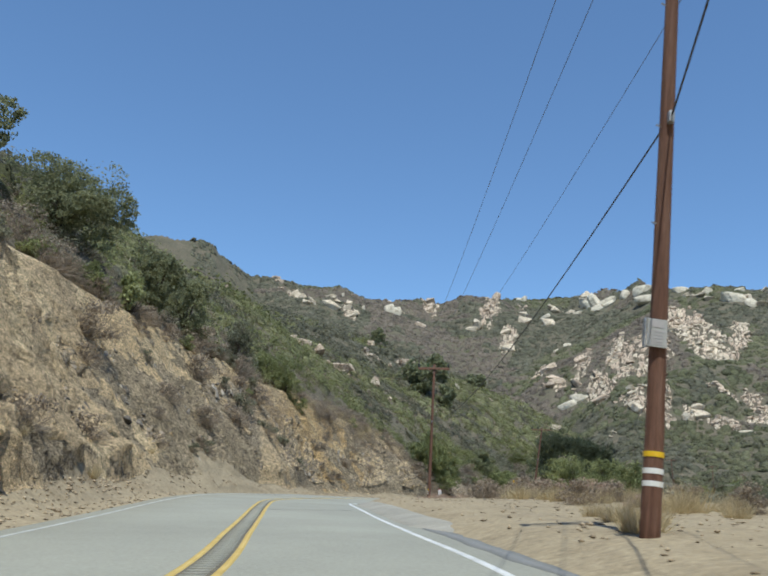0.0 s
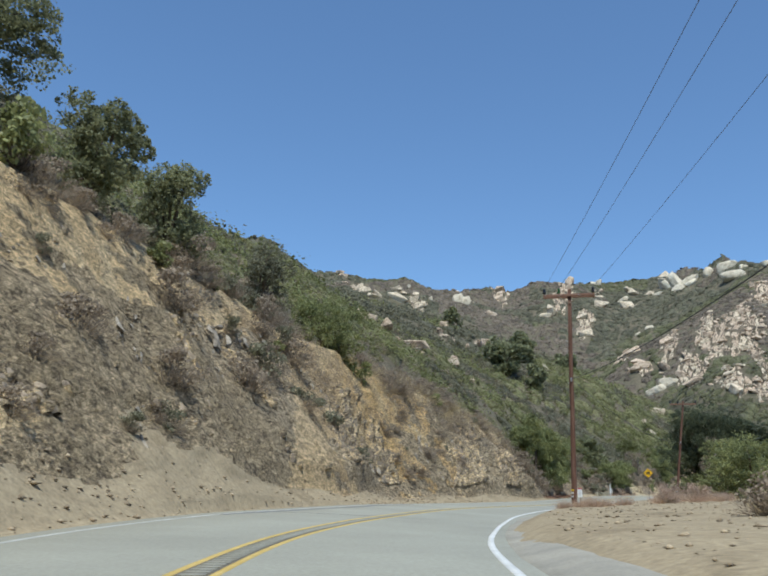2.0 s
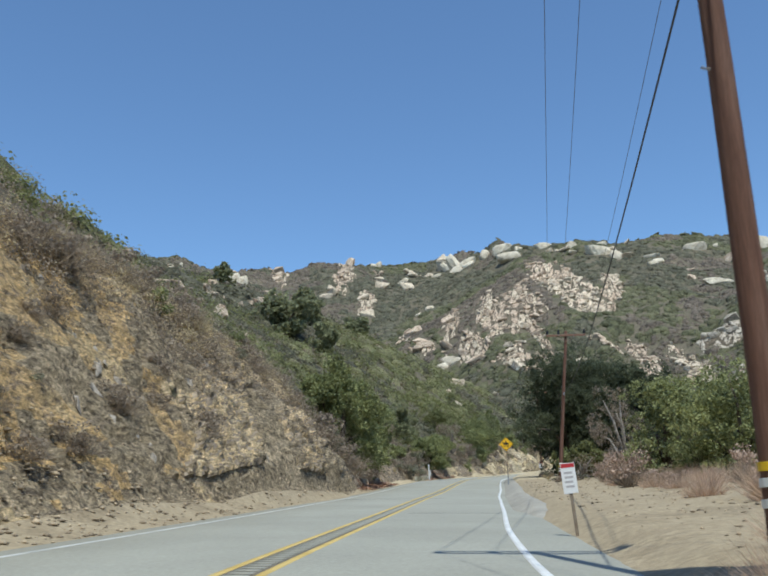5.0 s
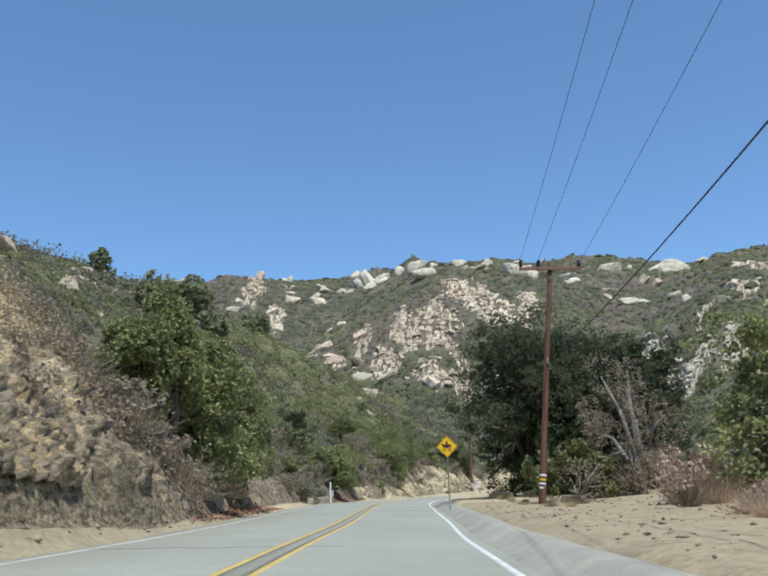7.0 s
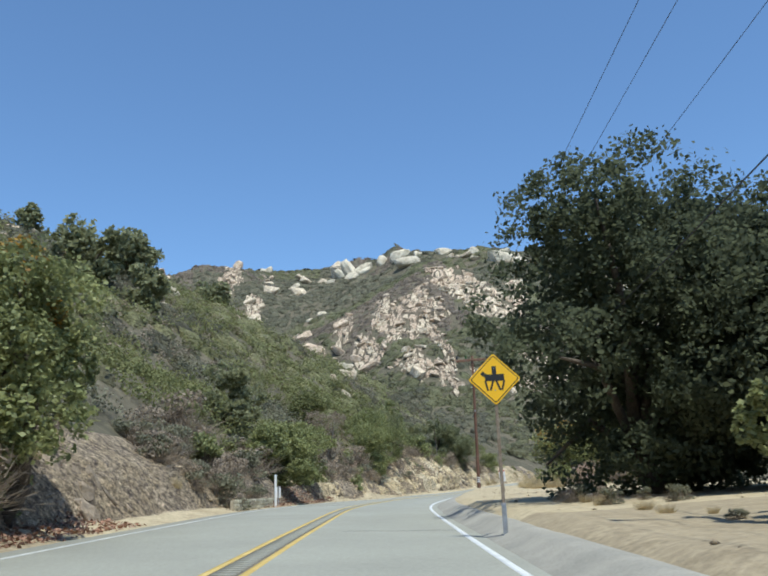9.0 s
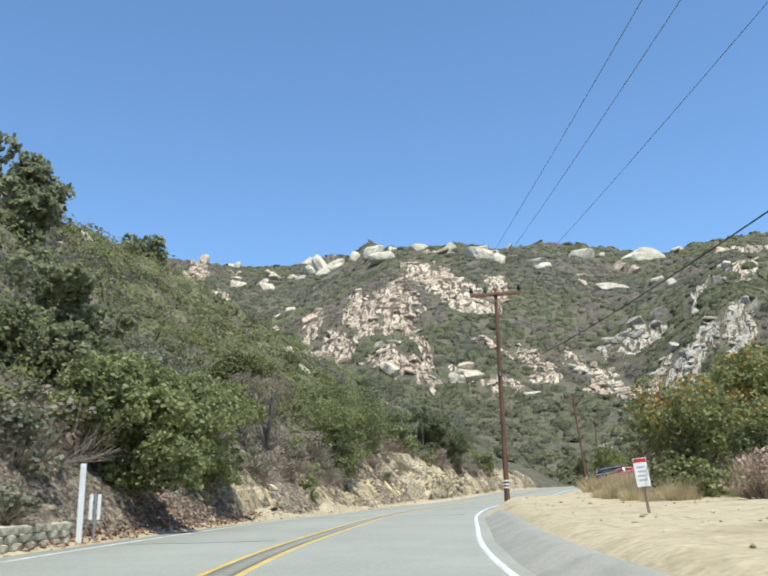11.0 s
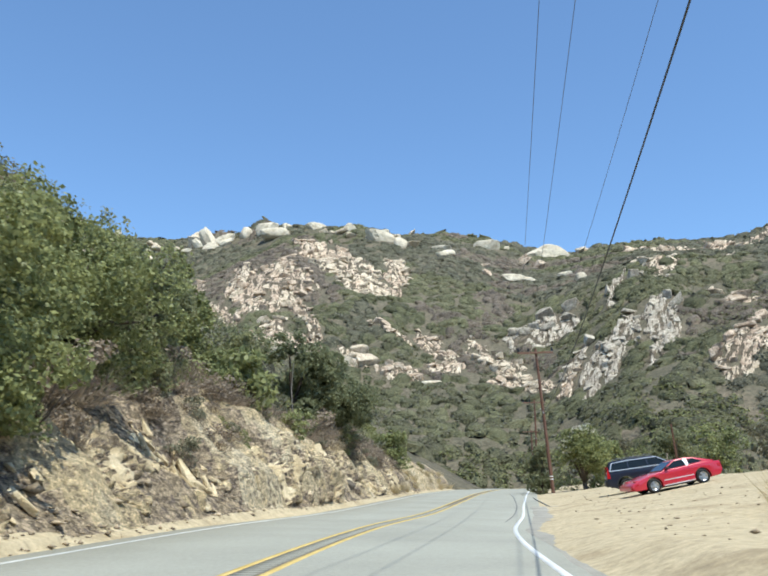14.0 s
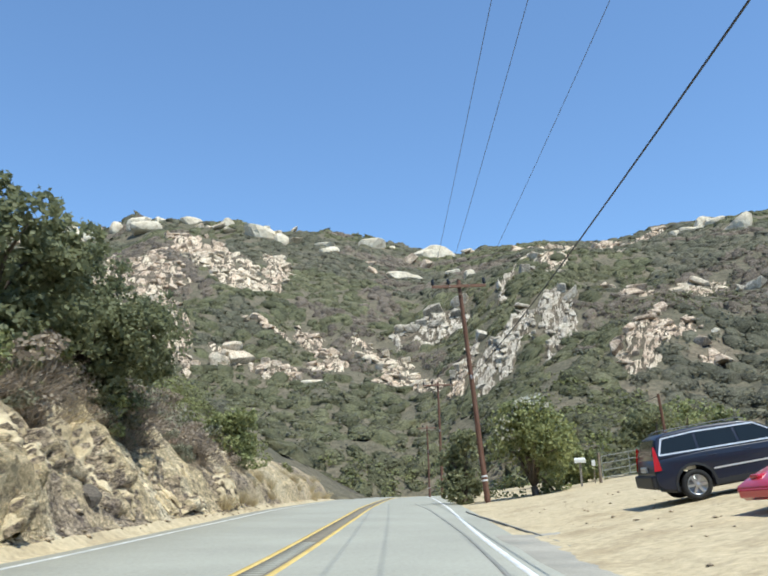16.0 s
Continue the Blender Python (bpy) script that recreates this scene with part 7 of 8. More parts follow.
for k, (s, u, w, h) in enumerate([(268, 11.5, 4.2, 4.0), (268, 16.5, 5, 4.2), (262, 23, 5.5, 4.4), (250, 25, 5.5, 4.2), (243, 29, 5.5, 4.5), (236, 30, 6, 4.4), (272, 20, 6, 5), (228, 30, 6, 4.0), (278, 12, 6, 4.5)]):
    tree("roadside_bush", *rd(s, u), w, h, (SUMAC_LEAF, OAK_LEAF, CEANOTHUS)[k % 3], "green bush behind the dirt lot", 70 + k, 2800, 0.22, 0.02, category="shrub")


def small_plant(name, parts_, label, category):
    """A prototype of a small plant; each part is (name, arrays, material)."""
    ob = thing(name, Matrix(), label, category)
    for pn, (v, f), m in parts_:
        tagged(piece(pn, mesh_of(pn, v, f, m), ob), kind="stuff")
    return ob


def round_bush(w, h, mat_, seed, count=700, size=0.1):
    c, r = lumps(w, h, 9, seed, 0.12, 0.5)
    v, f = leaf_arrays(c, r, count, size, seed)
    v[:, 2] = np.maximum(v[:, 2], 0.0)
    return v, f


PROTO = {
    "brush": [small_plant("dry_brush", [("brushwood", twig_arrays(600, 0.75, 1.45, 0.005, 80 + k, 0.75, 0.5), DRY_TWIG), ("foliage", round_bush(1.5, 0.85, DRY_TWIG, 90 + k, 850, 0.055), DRY_TWIG)],
                          "dry grey-brown brush on the road cut", "shrub") for k in range(3)],
    "sage": [small_plant("sage_bush", [("brushwood", twig_arrays(420, 0.85, 1.35, 0.006, 100 + k, 0.6, 0.3), DRY_TWIG), ("foliage", round_bush(1.3, 0.9, SAGE_LEAF, 110 + k, 850, 0.062), SAGE_LEAF)],
                         "grey-green sage bush with woody stems", "shrub") for k in range(3)],
    "green": [small_plant("green_bush", [("brushwood", twig_arrays(90, 0.8, 1.0, 0.015, 120 + k, 0.3), BARK), ("foliage", round_bush(1.3, 1.05, SUMAC_LEAF, 130 + k, 1000, 0.075), SUMAC_LEAF)],
                          "small leafy green bush on the slope", "shrub") for k in range(3)],
    "russet": [small_plant("russet_brush", [("brushwood", twig_arrays(420, 0.9, 1.3, 0.008, 140 + k, 0.5), DRY_TWIG), ("bloom", round_bush(1.4, 0.85, RUSSET_TWIG, 150 + k, 700, 0.05), RUSSET_TWIG)],
                           "low russet dry flower brush on dirt", "shrub") for k in range(2)],
    "straw": [small_plant("grass_tuft", [("grass_clump", twig_arrays(420, 0.75, 0.85, 0.007, 160 + k, 0.05, 0.35), STRAW)], "dry straw-coloured grass tuft", "grass") for k in range(3)],
}
PROTO["wisp"] = [small_plant("dry_weed", [("grass_clump", twig_arrays(520, 0.8, 1.15, 0.006, 170 + k, 0.12, 0.35), WISP)], "wispy pinkish-tan dry weeds on dirt", "weeds") for k in range(3)]
USED = set()


def plant(kind, x, y, size, seed, sink=0.06, lean=0.0, flat=1.0):
    rng = random.Random(seed)
    base = PROTO[kind][rng.randrange(len(PROTO[kind]))]
    m = Matrix.LocRotScale(place(x, y, sink * size), Euler((rng.uniform(-0.12, 0.12), rng.uniform(-0.12, 0.12) + lean, rng.random() * math.tau)), Vector((size, size, size * rng.uniform(0.85, 1.15) * flat)))
    if base not in USED:
        USED.add(base)
        base.matrix_world = m
    else:
        copy_thing(base, m)


rng = random.Random(5)
# brush along the crest of the cut and scattered on its face
for k in range(124):
    s = rng.uniform(18, 126)
    top_u = float(CUT_FOOT(s) + CUT_RUN(s))
    u = -(top_u + rng.uniform(-0.6, 3.6))
    if 79 < s < 92:
        continue
    plant(rng.choice(["brush", "brush", "brush", "sage", "green"]), *rd(s, u), rng.uniform(0.8, 1.6), 1000 + k)
for k in range(46):
    s = rng.uniform(26, 122)
    top_u = float(CUT_FOOT(s) + CUT_RUN(s))
    u = -(float(CUT_FOOT(s)) + (top_u - float(CUT_FOOT(s))) * rng.uniform(0.12, 0.95))
    plant(rng.choice(["brush", "brush", "sage"]), *rd(s, u), rng.uniform(0.5, 1.05), 1200 + k, 0.1)
for s, u, size, kind in ((80.5, -8.0, 1.2, "sage"), (76.5, -8.6, 1.7, "sage"), (58, -8.0, 1.5, "brush"), (53, -8.8, 1.6, "brush"), (88, -7.4, 0.8, "brush"),
                         (70, -9.5, 1.7, "sage"), (46, -11.2, 1.8, "brush"), (43.5, -10.2, 1.5, "brush"), (62, -10.5, 2.0, "brush"), (95, -8.3, 0.9, "brush"), (101, -7.6, 1.0, "brush")):
    plant(kind, *rd(s, u), size, int(s * 7), 0.1)
for s, u, size, kind in ((72.8, -8.6, 2.0, "sage"), (76.8, -11.2, 2.0, "brush"), (74.5, -11.0, 1.0, "green"), (88.5, -9.2, 0.8, "brush"), (66, -8.6, 1.4, "brush"), (92, -9.8, 0.9, "brush")):
    plant(kind, *rd(s, u), size, int(s * 13), 0.1)
# pale bank: brush between the ribs of rock and over them
for k in range(70):
    s = rng.uniform(158, 262)
    top_u = float(CUT_FOOT(s) + CUT_RUN(s))
    u = -(top_u + rng.uniform(-1.6, 3.0))
    plant(rng.choice(["brush", "brush", "sage", "sage", "green"]), *rd(s, u), rng.uniform(0.9, 1.9), 1400 + k)
for k in range(26):
    s = rng.uniform(120, 168)
    u = -(float(CUT_FOOT(s)) + rng.uniform(0.4, 3.5))
    plant(rng.choice(["brush", "sage", "brush", "straw"]), *rd(s, u), rng.uniform(0.9, 1.7), 1600 + k)
for k in range(36):
    s = rng.uniform(218, 254)
    u = -(float(CUT_FOOT(s)) + float(CUT_RUN(s)) * rng.uniform(0.45, 1.25))
    plant(rng.choice(["brush", "brush", "russet", "sage", "sage"]), *rd(s, u), rng.uniform(0.7, 1.4), 2600 + k)
for k in range(20):
    s = rng.uniform(178, 216)
    u = -(float(CUT_FOOT(s)) + float(CUT_RUN(s)) * rng.uniform(0.55, 1.4))
    plant(rng.choice(["brush", "brush", "sage", "russet"]), *rd(s, u), rng.uniform(0.6, 1.2), 2700 + k)
for k in range(46):
    s = rng.uniform(218, 246)
    u = -(float(CUT_FOOT(s)) + float(CUT_RUN(s)) * rng.uniform(0.55, 1.15))
    plant(rng.choice(["brush", "sage", "sage", "straw", "green"]), *rd(s, u), rng.uniform(0.8, 1.4), 2800 + k)
for k in range(14):
    s = rng.uniform(178, 214)
    u = -(float(CUT_FOOT(s)) + float(CUT_RUN(s)) * rng.uniform(0.6, 1.1))
    plant(rng.choice(["brush", "russet", "sage", "green"]), *rd(s, u), rng.uniform(1.0, 1.7), 2900 + k)
# downhill side: russet brush, dry grass
for k in range(38):
    s, u = rng.uniform(88, 122), rng.uniform(8.6, 14.0)
    plant(rng.choice(["russet", "wisp", "wisp"]), *rd(s, u), rng.uniform(0.9, 1.4), 1700 + k)
for k in range(16):
    s, u = rng.uniform(176, 196), rng.uniform(12, 16)
    plant(rng.choice(["russet", "brush"]), *rd(s, u), rng.uniform(0.9, 1.6), 1750 + k)
for s, u in ((75.0, 5.0), (75.8, 4.9), (76.4, 5.5), (78.4, 5.9), (74.2, 5.7), (75.2, 6.4), (76.6, 6.0), (77.6, 6.8), (79.2, 6.5), (81.5, 7.4), (13.5, 6.6), (14.6, 7.2), (17.0, 7.6), (19.5, 8.0)):
    plant("wisp" if s > 70 else "straw", *rd(s, u), rng.uniform(0.6, 0.9), int(s * 31 + u))
for k in range(64):
    s, u = rng.uniform(14, 60), rng.uniform(10.5, 17)
    plant(rng.choice(["straw", "straw", "straw", "brush", "russet"]), *rd(s, u), rng.uniform(0.7, 1.3), 1800 + k)
for k in range(90):
    s, u = rng.uniform(202, 216), rng.uniform(9.8, 19.0)
    plant("straw", *rd(s, u), rng.uniform(1.3, 1.7), 1900 + k)
for k in range(28):
    s, u = rng.uniform(178, 192), rng.uniform(8.8, 11.5)
    plant("straw", *rd(s, u), rng.uniform(0.6, 1.1), 2000 + k)
for k in range(30):
    s, u = rng.uniform(124, 150), rng.uniform(7.0, 9.4)
    plant(rng.choice(["straw", "brush", "sage"]), *rd(s, u), rng.uniform(0.25, 0.5), 2050 + k)
for k in range(8):
    s = rng.uniform(20, 48)
    plant("straw", *rd(s, -float(CUT_FOOT(s)) - rng.uniform(-0.4, 1.0)), rng.uniform(0.6, 1.1), 2100 + k)
for k in range(26):
    s = rng.uniform(250, 300)
    plant("straw", *rd(s, -float(CUT_FOOT(s)) - rng.uniform(-0.3, 1.5)), rng.uniform(0.7, 1.2), 2200 + k)
for k in range(20):
    s = rng.uniform(96, 124)
    top_u = float(CUT_FOOT(s) + CUT_RUN(s))
    plant("straw", *rd(s, -top_u - rng.uniform(0.2, 2.0)), rng.uniform(1.0, 1.7), 2300 + k)
for kind, protos in PROTO.items():
    for p in protos:
        if p not in USED:
            x, y = rd(70, -18)
            p.matrix_world = Matrix.Translation(place(x, y))


def thicket(name, xy, w, h, leaf, label, count, size, seed, lumps_each=3, jitter=0.3):
    """Uncounted shrubs of a hillside in one mesh: each has a few lumps of leaves."""
    rng = np.random.default_rng(seed)
    lift = 0.8 if w > 3 else 0.4
    xy = np.asarray(xy, float)
    n = len(xy)
    scale = rng.lognormal(0, 0.32, n)
    sc = np.repeat(scale, lumps_each)
    spot = np.repeat(xy, lumps_each, 0) + rng.normal(0, 0.28 * w, (len(sc), 2)) * sc[:, None]
    z = surface_z(spot[:, 0], spot[:, 1]) if w < 3 else land(spot[:, 0], spot[:, 1])
    c = np.column_stack([spot, z + (0.28 + 0.3 * rng.random(len(sc))) * h * sc])
    r = np.stack([0.42 * w * sc, 0.42 * w * sc, 0.42 * h * sc], 1) * (1.0 if w > 1.75 else 0.78)
    v, f = leaf_arrays(c, r, np.full(len(c), count), size, seed, 0.7, lift, 1.25, jitter=jitter)
    return tagged(new(name, mesh_of(name, v, f, leaf)), label, "chaparral", kind="stuff")


def soft_shrubs(name, xy, w, h, material, label, seed):
    """Uncounted far shrubs in one mesh: low uneven mounds of foliage."""
    rng = np.random.default_rng(seed)
    xy = np.asarray(xy, float)
    gx_, gy_ = (land(xy[:, 0] + 2, xy[:, 1]) - land(xy[:, 0] - 2, xy[:, 1])) / 4, (land(xy[:, 0], xy[:, 1] + 2) - land(xy[:, 0], xy[:, 1] - 2)) / 4
    gentle = np.hypot(gx_, gy_) < 1.15
    xy, slope_x, slope_y = xy[gentle], gx_[gentle], gy_[gentle]
    n, k = len(xy), 6
    z = land(xy[:, 0], xy[:, 1])
    size = np.clip(rng.lognormal(0, 0.35, n), 0.5, 1.6)
    # the mounds lean with the slope that they cover
    el = np.radians([-20, 42])
    turn = rng.random(n)[:, None] * math.tau + np.arange(k)[None] * math.tau / k
    rings = []
    for j, e in enumerate(el):
        rad = rng.uniform(0.6, 1.35, (n, k)) * math.cos(e) * w * 0.5 * size[:, None]
        up = math.sin(e) * h * size[:, None] * rng.uniform(0.7, 1.3, (n, k))
        a = turn + j * 0.4
        rings.append(np.stack([xy[:, :1] + rad * np.cos(a), xy[:, 1:] + rad * np.sin(a), z[:, None] + up + rad * (np.cos(a) * slope_x[:, None] + np.sin(a) * slope_y[:, None])], -1))
    tip = np.stack([xy[:, 0] + rng.normal(0, 0.14 * w, n), xy[:, 1] + rng.normal(0, 0.14 * w, n), z + h * size * rng.uniform(0.8, 1.2, n)], -1)[:, None]
    v = np.concatenate(rings + [tip], 1)
    i = np.arange(k)
    j = (i + 1) % k
    tri = np.concatenate([np.stack([i, j, k + j], 1), np.stack([i, k + j, k + i], 1), np.stack([k + i, k + j, 0 * i + 2 * k], 1)])
    f = (np.arange(n)[:, None, None] * (2 * k + 1) + tri[None]).reshape(-1, 3)
    return tagged(new(name, mesh_of(name, v.reshape(-1, 3), f, material, smooth=True)), label, "chaparral", kind="stuff")


nprng = np.random.default_rng(77)


def hill_points(n, s0, s1, o0, o1):
    s = nprng.uniform(s0, s1, n)
    o = o0 + (o1 - o0) * nprng.random(n) ** 0.8
    u = -(CUT_FOOT(s) + CUT_RUN(s) + o)
    q = on_road(s, u)
    return q[:, :2]


def mask_noise(xy, scale, lo, seed):
    return fbm(np.stack([xy[:, 0] / scale, xy[:, 1] / scale, 0 * xy[:, 0] + seed], 1), 3) > lo


edge_xy = np.concatenate([hill_points(620, 24, 285, 0.8, 10), hill_points(300, 172, 240, 1.0, 15)])
g = mask_noise(edge_xy, 14, -0.05, 3)
dry_crest = (edge_xy[:, 1] < 118) & (nprng.random(len(edge_xy)) < 0.75)
thicket("bank_top_shrubs", edge_xy[g & ~dry_crest], 1.7, 1.4, BRIGHT_BUSH, "leafy green shrubs above the road cut", 52, 0.135, 321)
thicket("bank_top_scrub", edge_xy[~g & ~dry_crest], 1.7, 1.3, SAGE_LEAF, "grey-green scrub above the road cut", 52, 0.125, 322)
thicket("bank_top_brush", edge_xy[dry_crest], 1.6, 1.1, DRY_TWIG, "dry purple-brown brush above the road cut", 80, 0.065, 325)
near = hill_points(2400, 20, 285, 7, 45)
g = mask_noise(near, 14, -0.1, 3)
thicket("hillside_shrubs", near[g], 2.0, 1.7, BRIGHT_BUSH, "green shrubs covering the hillside", 21, 0.225, 301)
soft_shrubs("hillside_undergrowth", near[g], 2.5, 0.8, SHRUB_BRIGHT, "dense green undergrowth on the hillside", 311)
soft_shrubs("hillside_heath", near[~g], 2.4, 0.7, SHRUB_GREY, "grey-green undergrowth on the hillside", 312)
thicket("hillside_scrub", near[~g], 1.9, 1.5, CEANOTHUS, "olive and grey chaparral covering the hillside", 21, 0.215, 302)
crest = hill_points(420, 78, 125, -2.2, 2.0)
cs, cu = to_road(crest[:, 0], crest[:, 1])
crest = crest[(cs < 83.5) | (cs > 92)]
thicket("crest_brush", crest, 1.5, 1.1, DRY_TWIG, "dry grey-brown brush along the crest of the cut", 60, 0.06, 315)
thicket("crest_grass", hill_points(240, 90, 124, -0.9, 1.4), 1.0, 0.9, STRAW, "straw-coloured dry grass along the crest of the cut", 40, 0.06, 326)
dry = hill_points(800, 20, 285, 8, 40)
thicket("hillside_dry_scrub", dry, 1.5, 1.1, DRY_TWIG, "dry brown scrub between the green shrubs", 22, 0.16, 303)
mid_xy = hill_points(5200, -20, 300, 40, 150)
g = mask_noise(mid_xy, 22, -0.02, 5)
thicket("upper_slope_shrubs", mid_xy[g], 3.1, 2.3, BRIGHT_BUSH, "green chaparral on the upper slope", 7, 0.5, 304)
soft_shrubs("upper_slope_undergrowth", mid_xy[g], 3.7, 1.1, SHRUB_BRIGHT, "dense green undergrowth on the upper slope", 313)
soft_shrubs("upper_slope_heath", mid_xy[~g], 3.7, 1.0, SHRUB_GREY, "grey-green undergrowth on the upper slope", 314)
thicket("upper_slope_scrub", mid_xy[~g], 3.0, 2.2, CEANOTHUS, "grey-green chaparral on the upper slope", 7, 0.5, 305)
far_n = 52000
az = np.radians(nprng.uniform(-22, 86, far_n))
rr = np.sqrt(nprng.uniform(120 ** 2, 770 ** 2, far_n))
far_xy = np.stack([BOWL[0] + rr * np.sin(az), BOWL[1] + rr * np.cos(az)], 1)
fs, fu = to_road(far_xy[:, 0], far_xy[:, 1])
far_xy = far_xy[(np.abs(fu) > 14) | (fs > 350)]


def clear_of_rocks(xy, pad=1.0):
    """Leaves out places on the outcrops."""
    spots = np.array(ROCK_SPOTS)
    ok = np.ones(len(xy), bool)
    for a in range(0, len(xy), 2000):
        q = xy[a:a + 2000]
        d = np.hypot(q[:, None, 0] - spots[None, :, 0], q[:, None, 1] - spots[None, :, 1])
        ok[a:a + 2000] = (d > spots[None, :, 2] + pad).all(1)
    return xy[ok]


far_xy = clear_of_rocks(far_xy)
g = mask_noise(far_xy, 60, 0.06, 8)
g2 = mask_noise(far_xy, 45, 0.24, 12)
soft_shrubs("far_shrubs", far_xy[~g & ~g2], 4.7, 1.1, SHRUB_GREY, "grey-green chaparral covering the far hills", 306)
soft_shrubs("far_green_shrubs", far_xy[g & ~g2], 4.7, 1.1, SHRUB_GREEN, "greener chaparral on the far hills", 307)
soft_shrubs("far_dry_scrub", far_xy[g2], 4.0, 1.0, SHRUB_DRY, "brownish dry chaparral on the far hills", 308)
close = far_xy[(np.hypot(far_xy[:, 0] - BOWL[0], far_xy[:, 1] - BOWL[1]) < 330) & (far_xy[:, 0] > BOWL[0] + 70)]
g = mask_noise(close, 40, 0.0, 8)
thicket("slope_shrubs", close[g], 4.0, 1.6, FAR_GREEN, "leafy green chaparral on the slope over the lot", 8, 0.7, 323, 2)
thicket("slope_scrub", close[~g], 3.8, 1.5, FAR_GREY, "leafy grey-green chaparral on the slope over the lot", 8, 0.68, 324, 2)
lee = close[np.hypot(close[:, 0] - BOWL[0], close[:, 1] - BOWL[1]) < 215]
g = mask_noise(lee, 18, 0.0, 9)
thicket("lot_slope_shrubs", lee[g], 3.9, 1.9, BRIGHT_BUSH, "dense green chaparral on the slope behind the lot", 24, 0.5, 327, 2)
thicket("lot_slope_scrub", lee[~g], 3.9, 1.8, FAR_GREY, "dense olive chaparral on the slope behind the lot", 24, 0.5, 328, 2)
sprigs = far_xy[:: 9]
thicket("far_sprigs", sprigs, 3.2, 1.1, FAR_GREY, "loose sprigs over the far chaparral", 4, 0.75, 310, 2)
vs = nprng.uniform(-10, 300, 900)
vq = on_road(vs, 26 + nprng.random(900) ** 1.2 * 110)
thicket("valley_scrub", vq[:, :2], 3.2, 2.0, CEANOTHUS, "grey-green scrub in the valley below the road", 12, 0.5, 309)


# ---- marks on the road ----
TYRE_MARK = surface("dark_tyre_mark", [(0.215, 0.21, 0.185), (0.275, 0.268, 0.235)], 1.5, 0.85, 0.2, 20.0, 0.15, dist=0.005)
TAR = surface("tar_filled_crack", [(0.085, 0.083, 0.08), (0.14, 0.137, 0.13)], 2.0, 0.8, 0.2, 12.0, 0.2, dist=0.005)
PATCH = surface("newer_asphalt_patch", [(0.185, 0.185, 0.178), (0.235, 0.235, 0.225)], 0.7, 0.9, 0.3, 30.0, 0.18, dist=0.008)


def mark(name, points, width, material, label, wander=0.0, lift=0.006, seed=0):
    """A flat strip on the asphalt through (s, u) points."""
    a = np.array(points, float)
    s = np.arange(a[0, 0], a[-1, 0] + 0.2, 0.4) if len(a) > 2 or abs(a[-1, 0] - a[0, 0]) > 2 else None
    if s is None:
        k = np.linspace(0, 1, 24)
        s, u = a[0, 0] + k * (a[1, 0] - a[0, 0]), a[0, 1] + k * (a[1, 1] - a[0, 1])
        s = s + wander * fbm(np.stack([u / 0.8, 0 * u + seed, 0 * u], 1), 3)
        ds, du = width / 2, 0.0
    else:
        u = np.interp(s, a[:, 0], a[:, 1])
        u = np.convolve(np.pad(u, 10, mode="edge"), np.ones(21) / 21, "valid") + wander * fbm(np.stack([s / 1.5, 0 * s + seed, 0 * s], 1), 3)
        ds, du = 0.0, width / 2
    crown_z = 0.02 - 0.0045 * np.abs(u)
    fade = 0.55 + 0.45 * np.clip(np.minimum(np.arange(len(s)), np.arange(len(s))[::-1]) / 6, 0, 1)
    rows = [on_road(s - ds, u - du * fade, crown_z - 0.03), on_road(s - ds, u - du * fade, crown_z + lift), on_road(s + ds, u + du * fade, crown_z + lift), on_road(s + ds, u + du * fade, crown_z - 0.03)]
    faces = grid_faces(len(s), 4)
    if ds == 0.0:
        faces = faces[:, ::-1]
    return tagged(new(name, mesh_of(name, np.stack(rows, 1).reshape(-1, 3), faces, material)), label, "road mark", kind="structure")


mark("tyre_mark", [(222, 3.5), (230, 3.5), (233, 3.5), (240, 3.4), (254, 2.9), (266, 2.2)], 0.09, TYRE_MARK, "dark curved tyre mark on the asphalt", 0.012)
mark("pavement_joint", [(222, 5.5), (229, 5.42), (232, 5.3), (238, 5.1), (252, 4.2)], 0.05, TYRE_MARK, "dark joint between road and apron", 0.05, 0.05)
for k, (s, u0, u1) in enumerate([(141, 1.0, 3.7), (112, -3.8, 1.0), (58, -3.6, -0.5), (96, 0.6, 3.4), (168, -3.7, -0.6), (30, 0.5, 3.3), (187, -3.6, 3.5)]):
    mark("pavement_crack", [(s, u0), (s + 0.5, u1)], 0.05, TAR, "thin dark crack across the asphalt", 0.35, 0.005, k)
mark("asphalt_patch", [(54, -3.9), (58, -3.75), (63, -3.55), (67, -3.35), (72, -3.6), (78, -3.9)], 0.34, PATCH, "darker asphalt repair beside the edge line", 0.1, 0.006, 4)
mark("asphalt_patch", [(10, 4.35), (13, 4.3), (18, 4.45), (24, 4.35)], 0.4, PATCH, "darker broken asphalt at the shoulder", 0.12, 0.01, 6)
mark("asphalt_patch", [(180, 4.9), (184, 4.8), (190, 4.75), (196, 4.75)], 0.45, PATCH, "darker broken asphalt at the shoulder", 0.15, 0.012, 9)


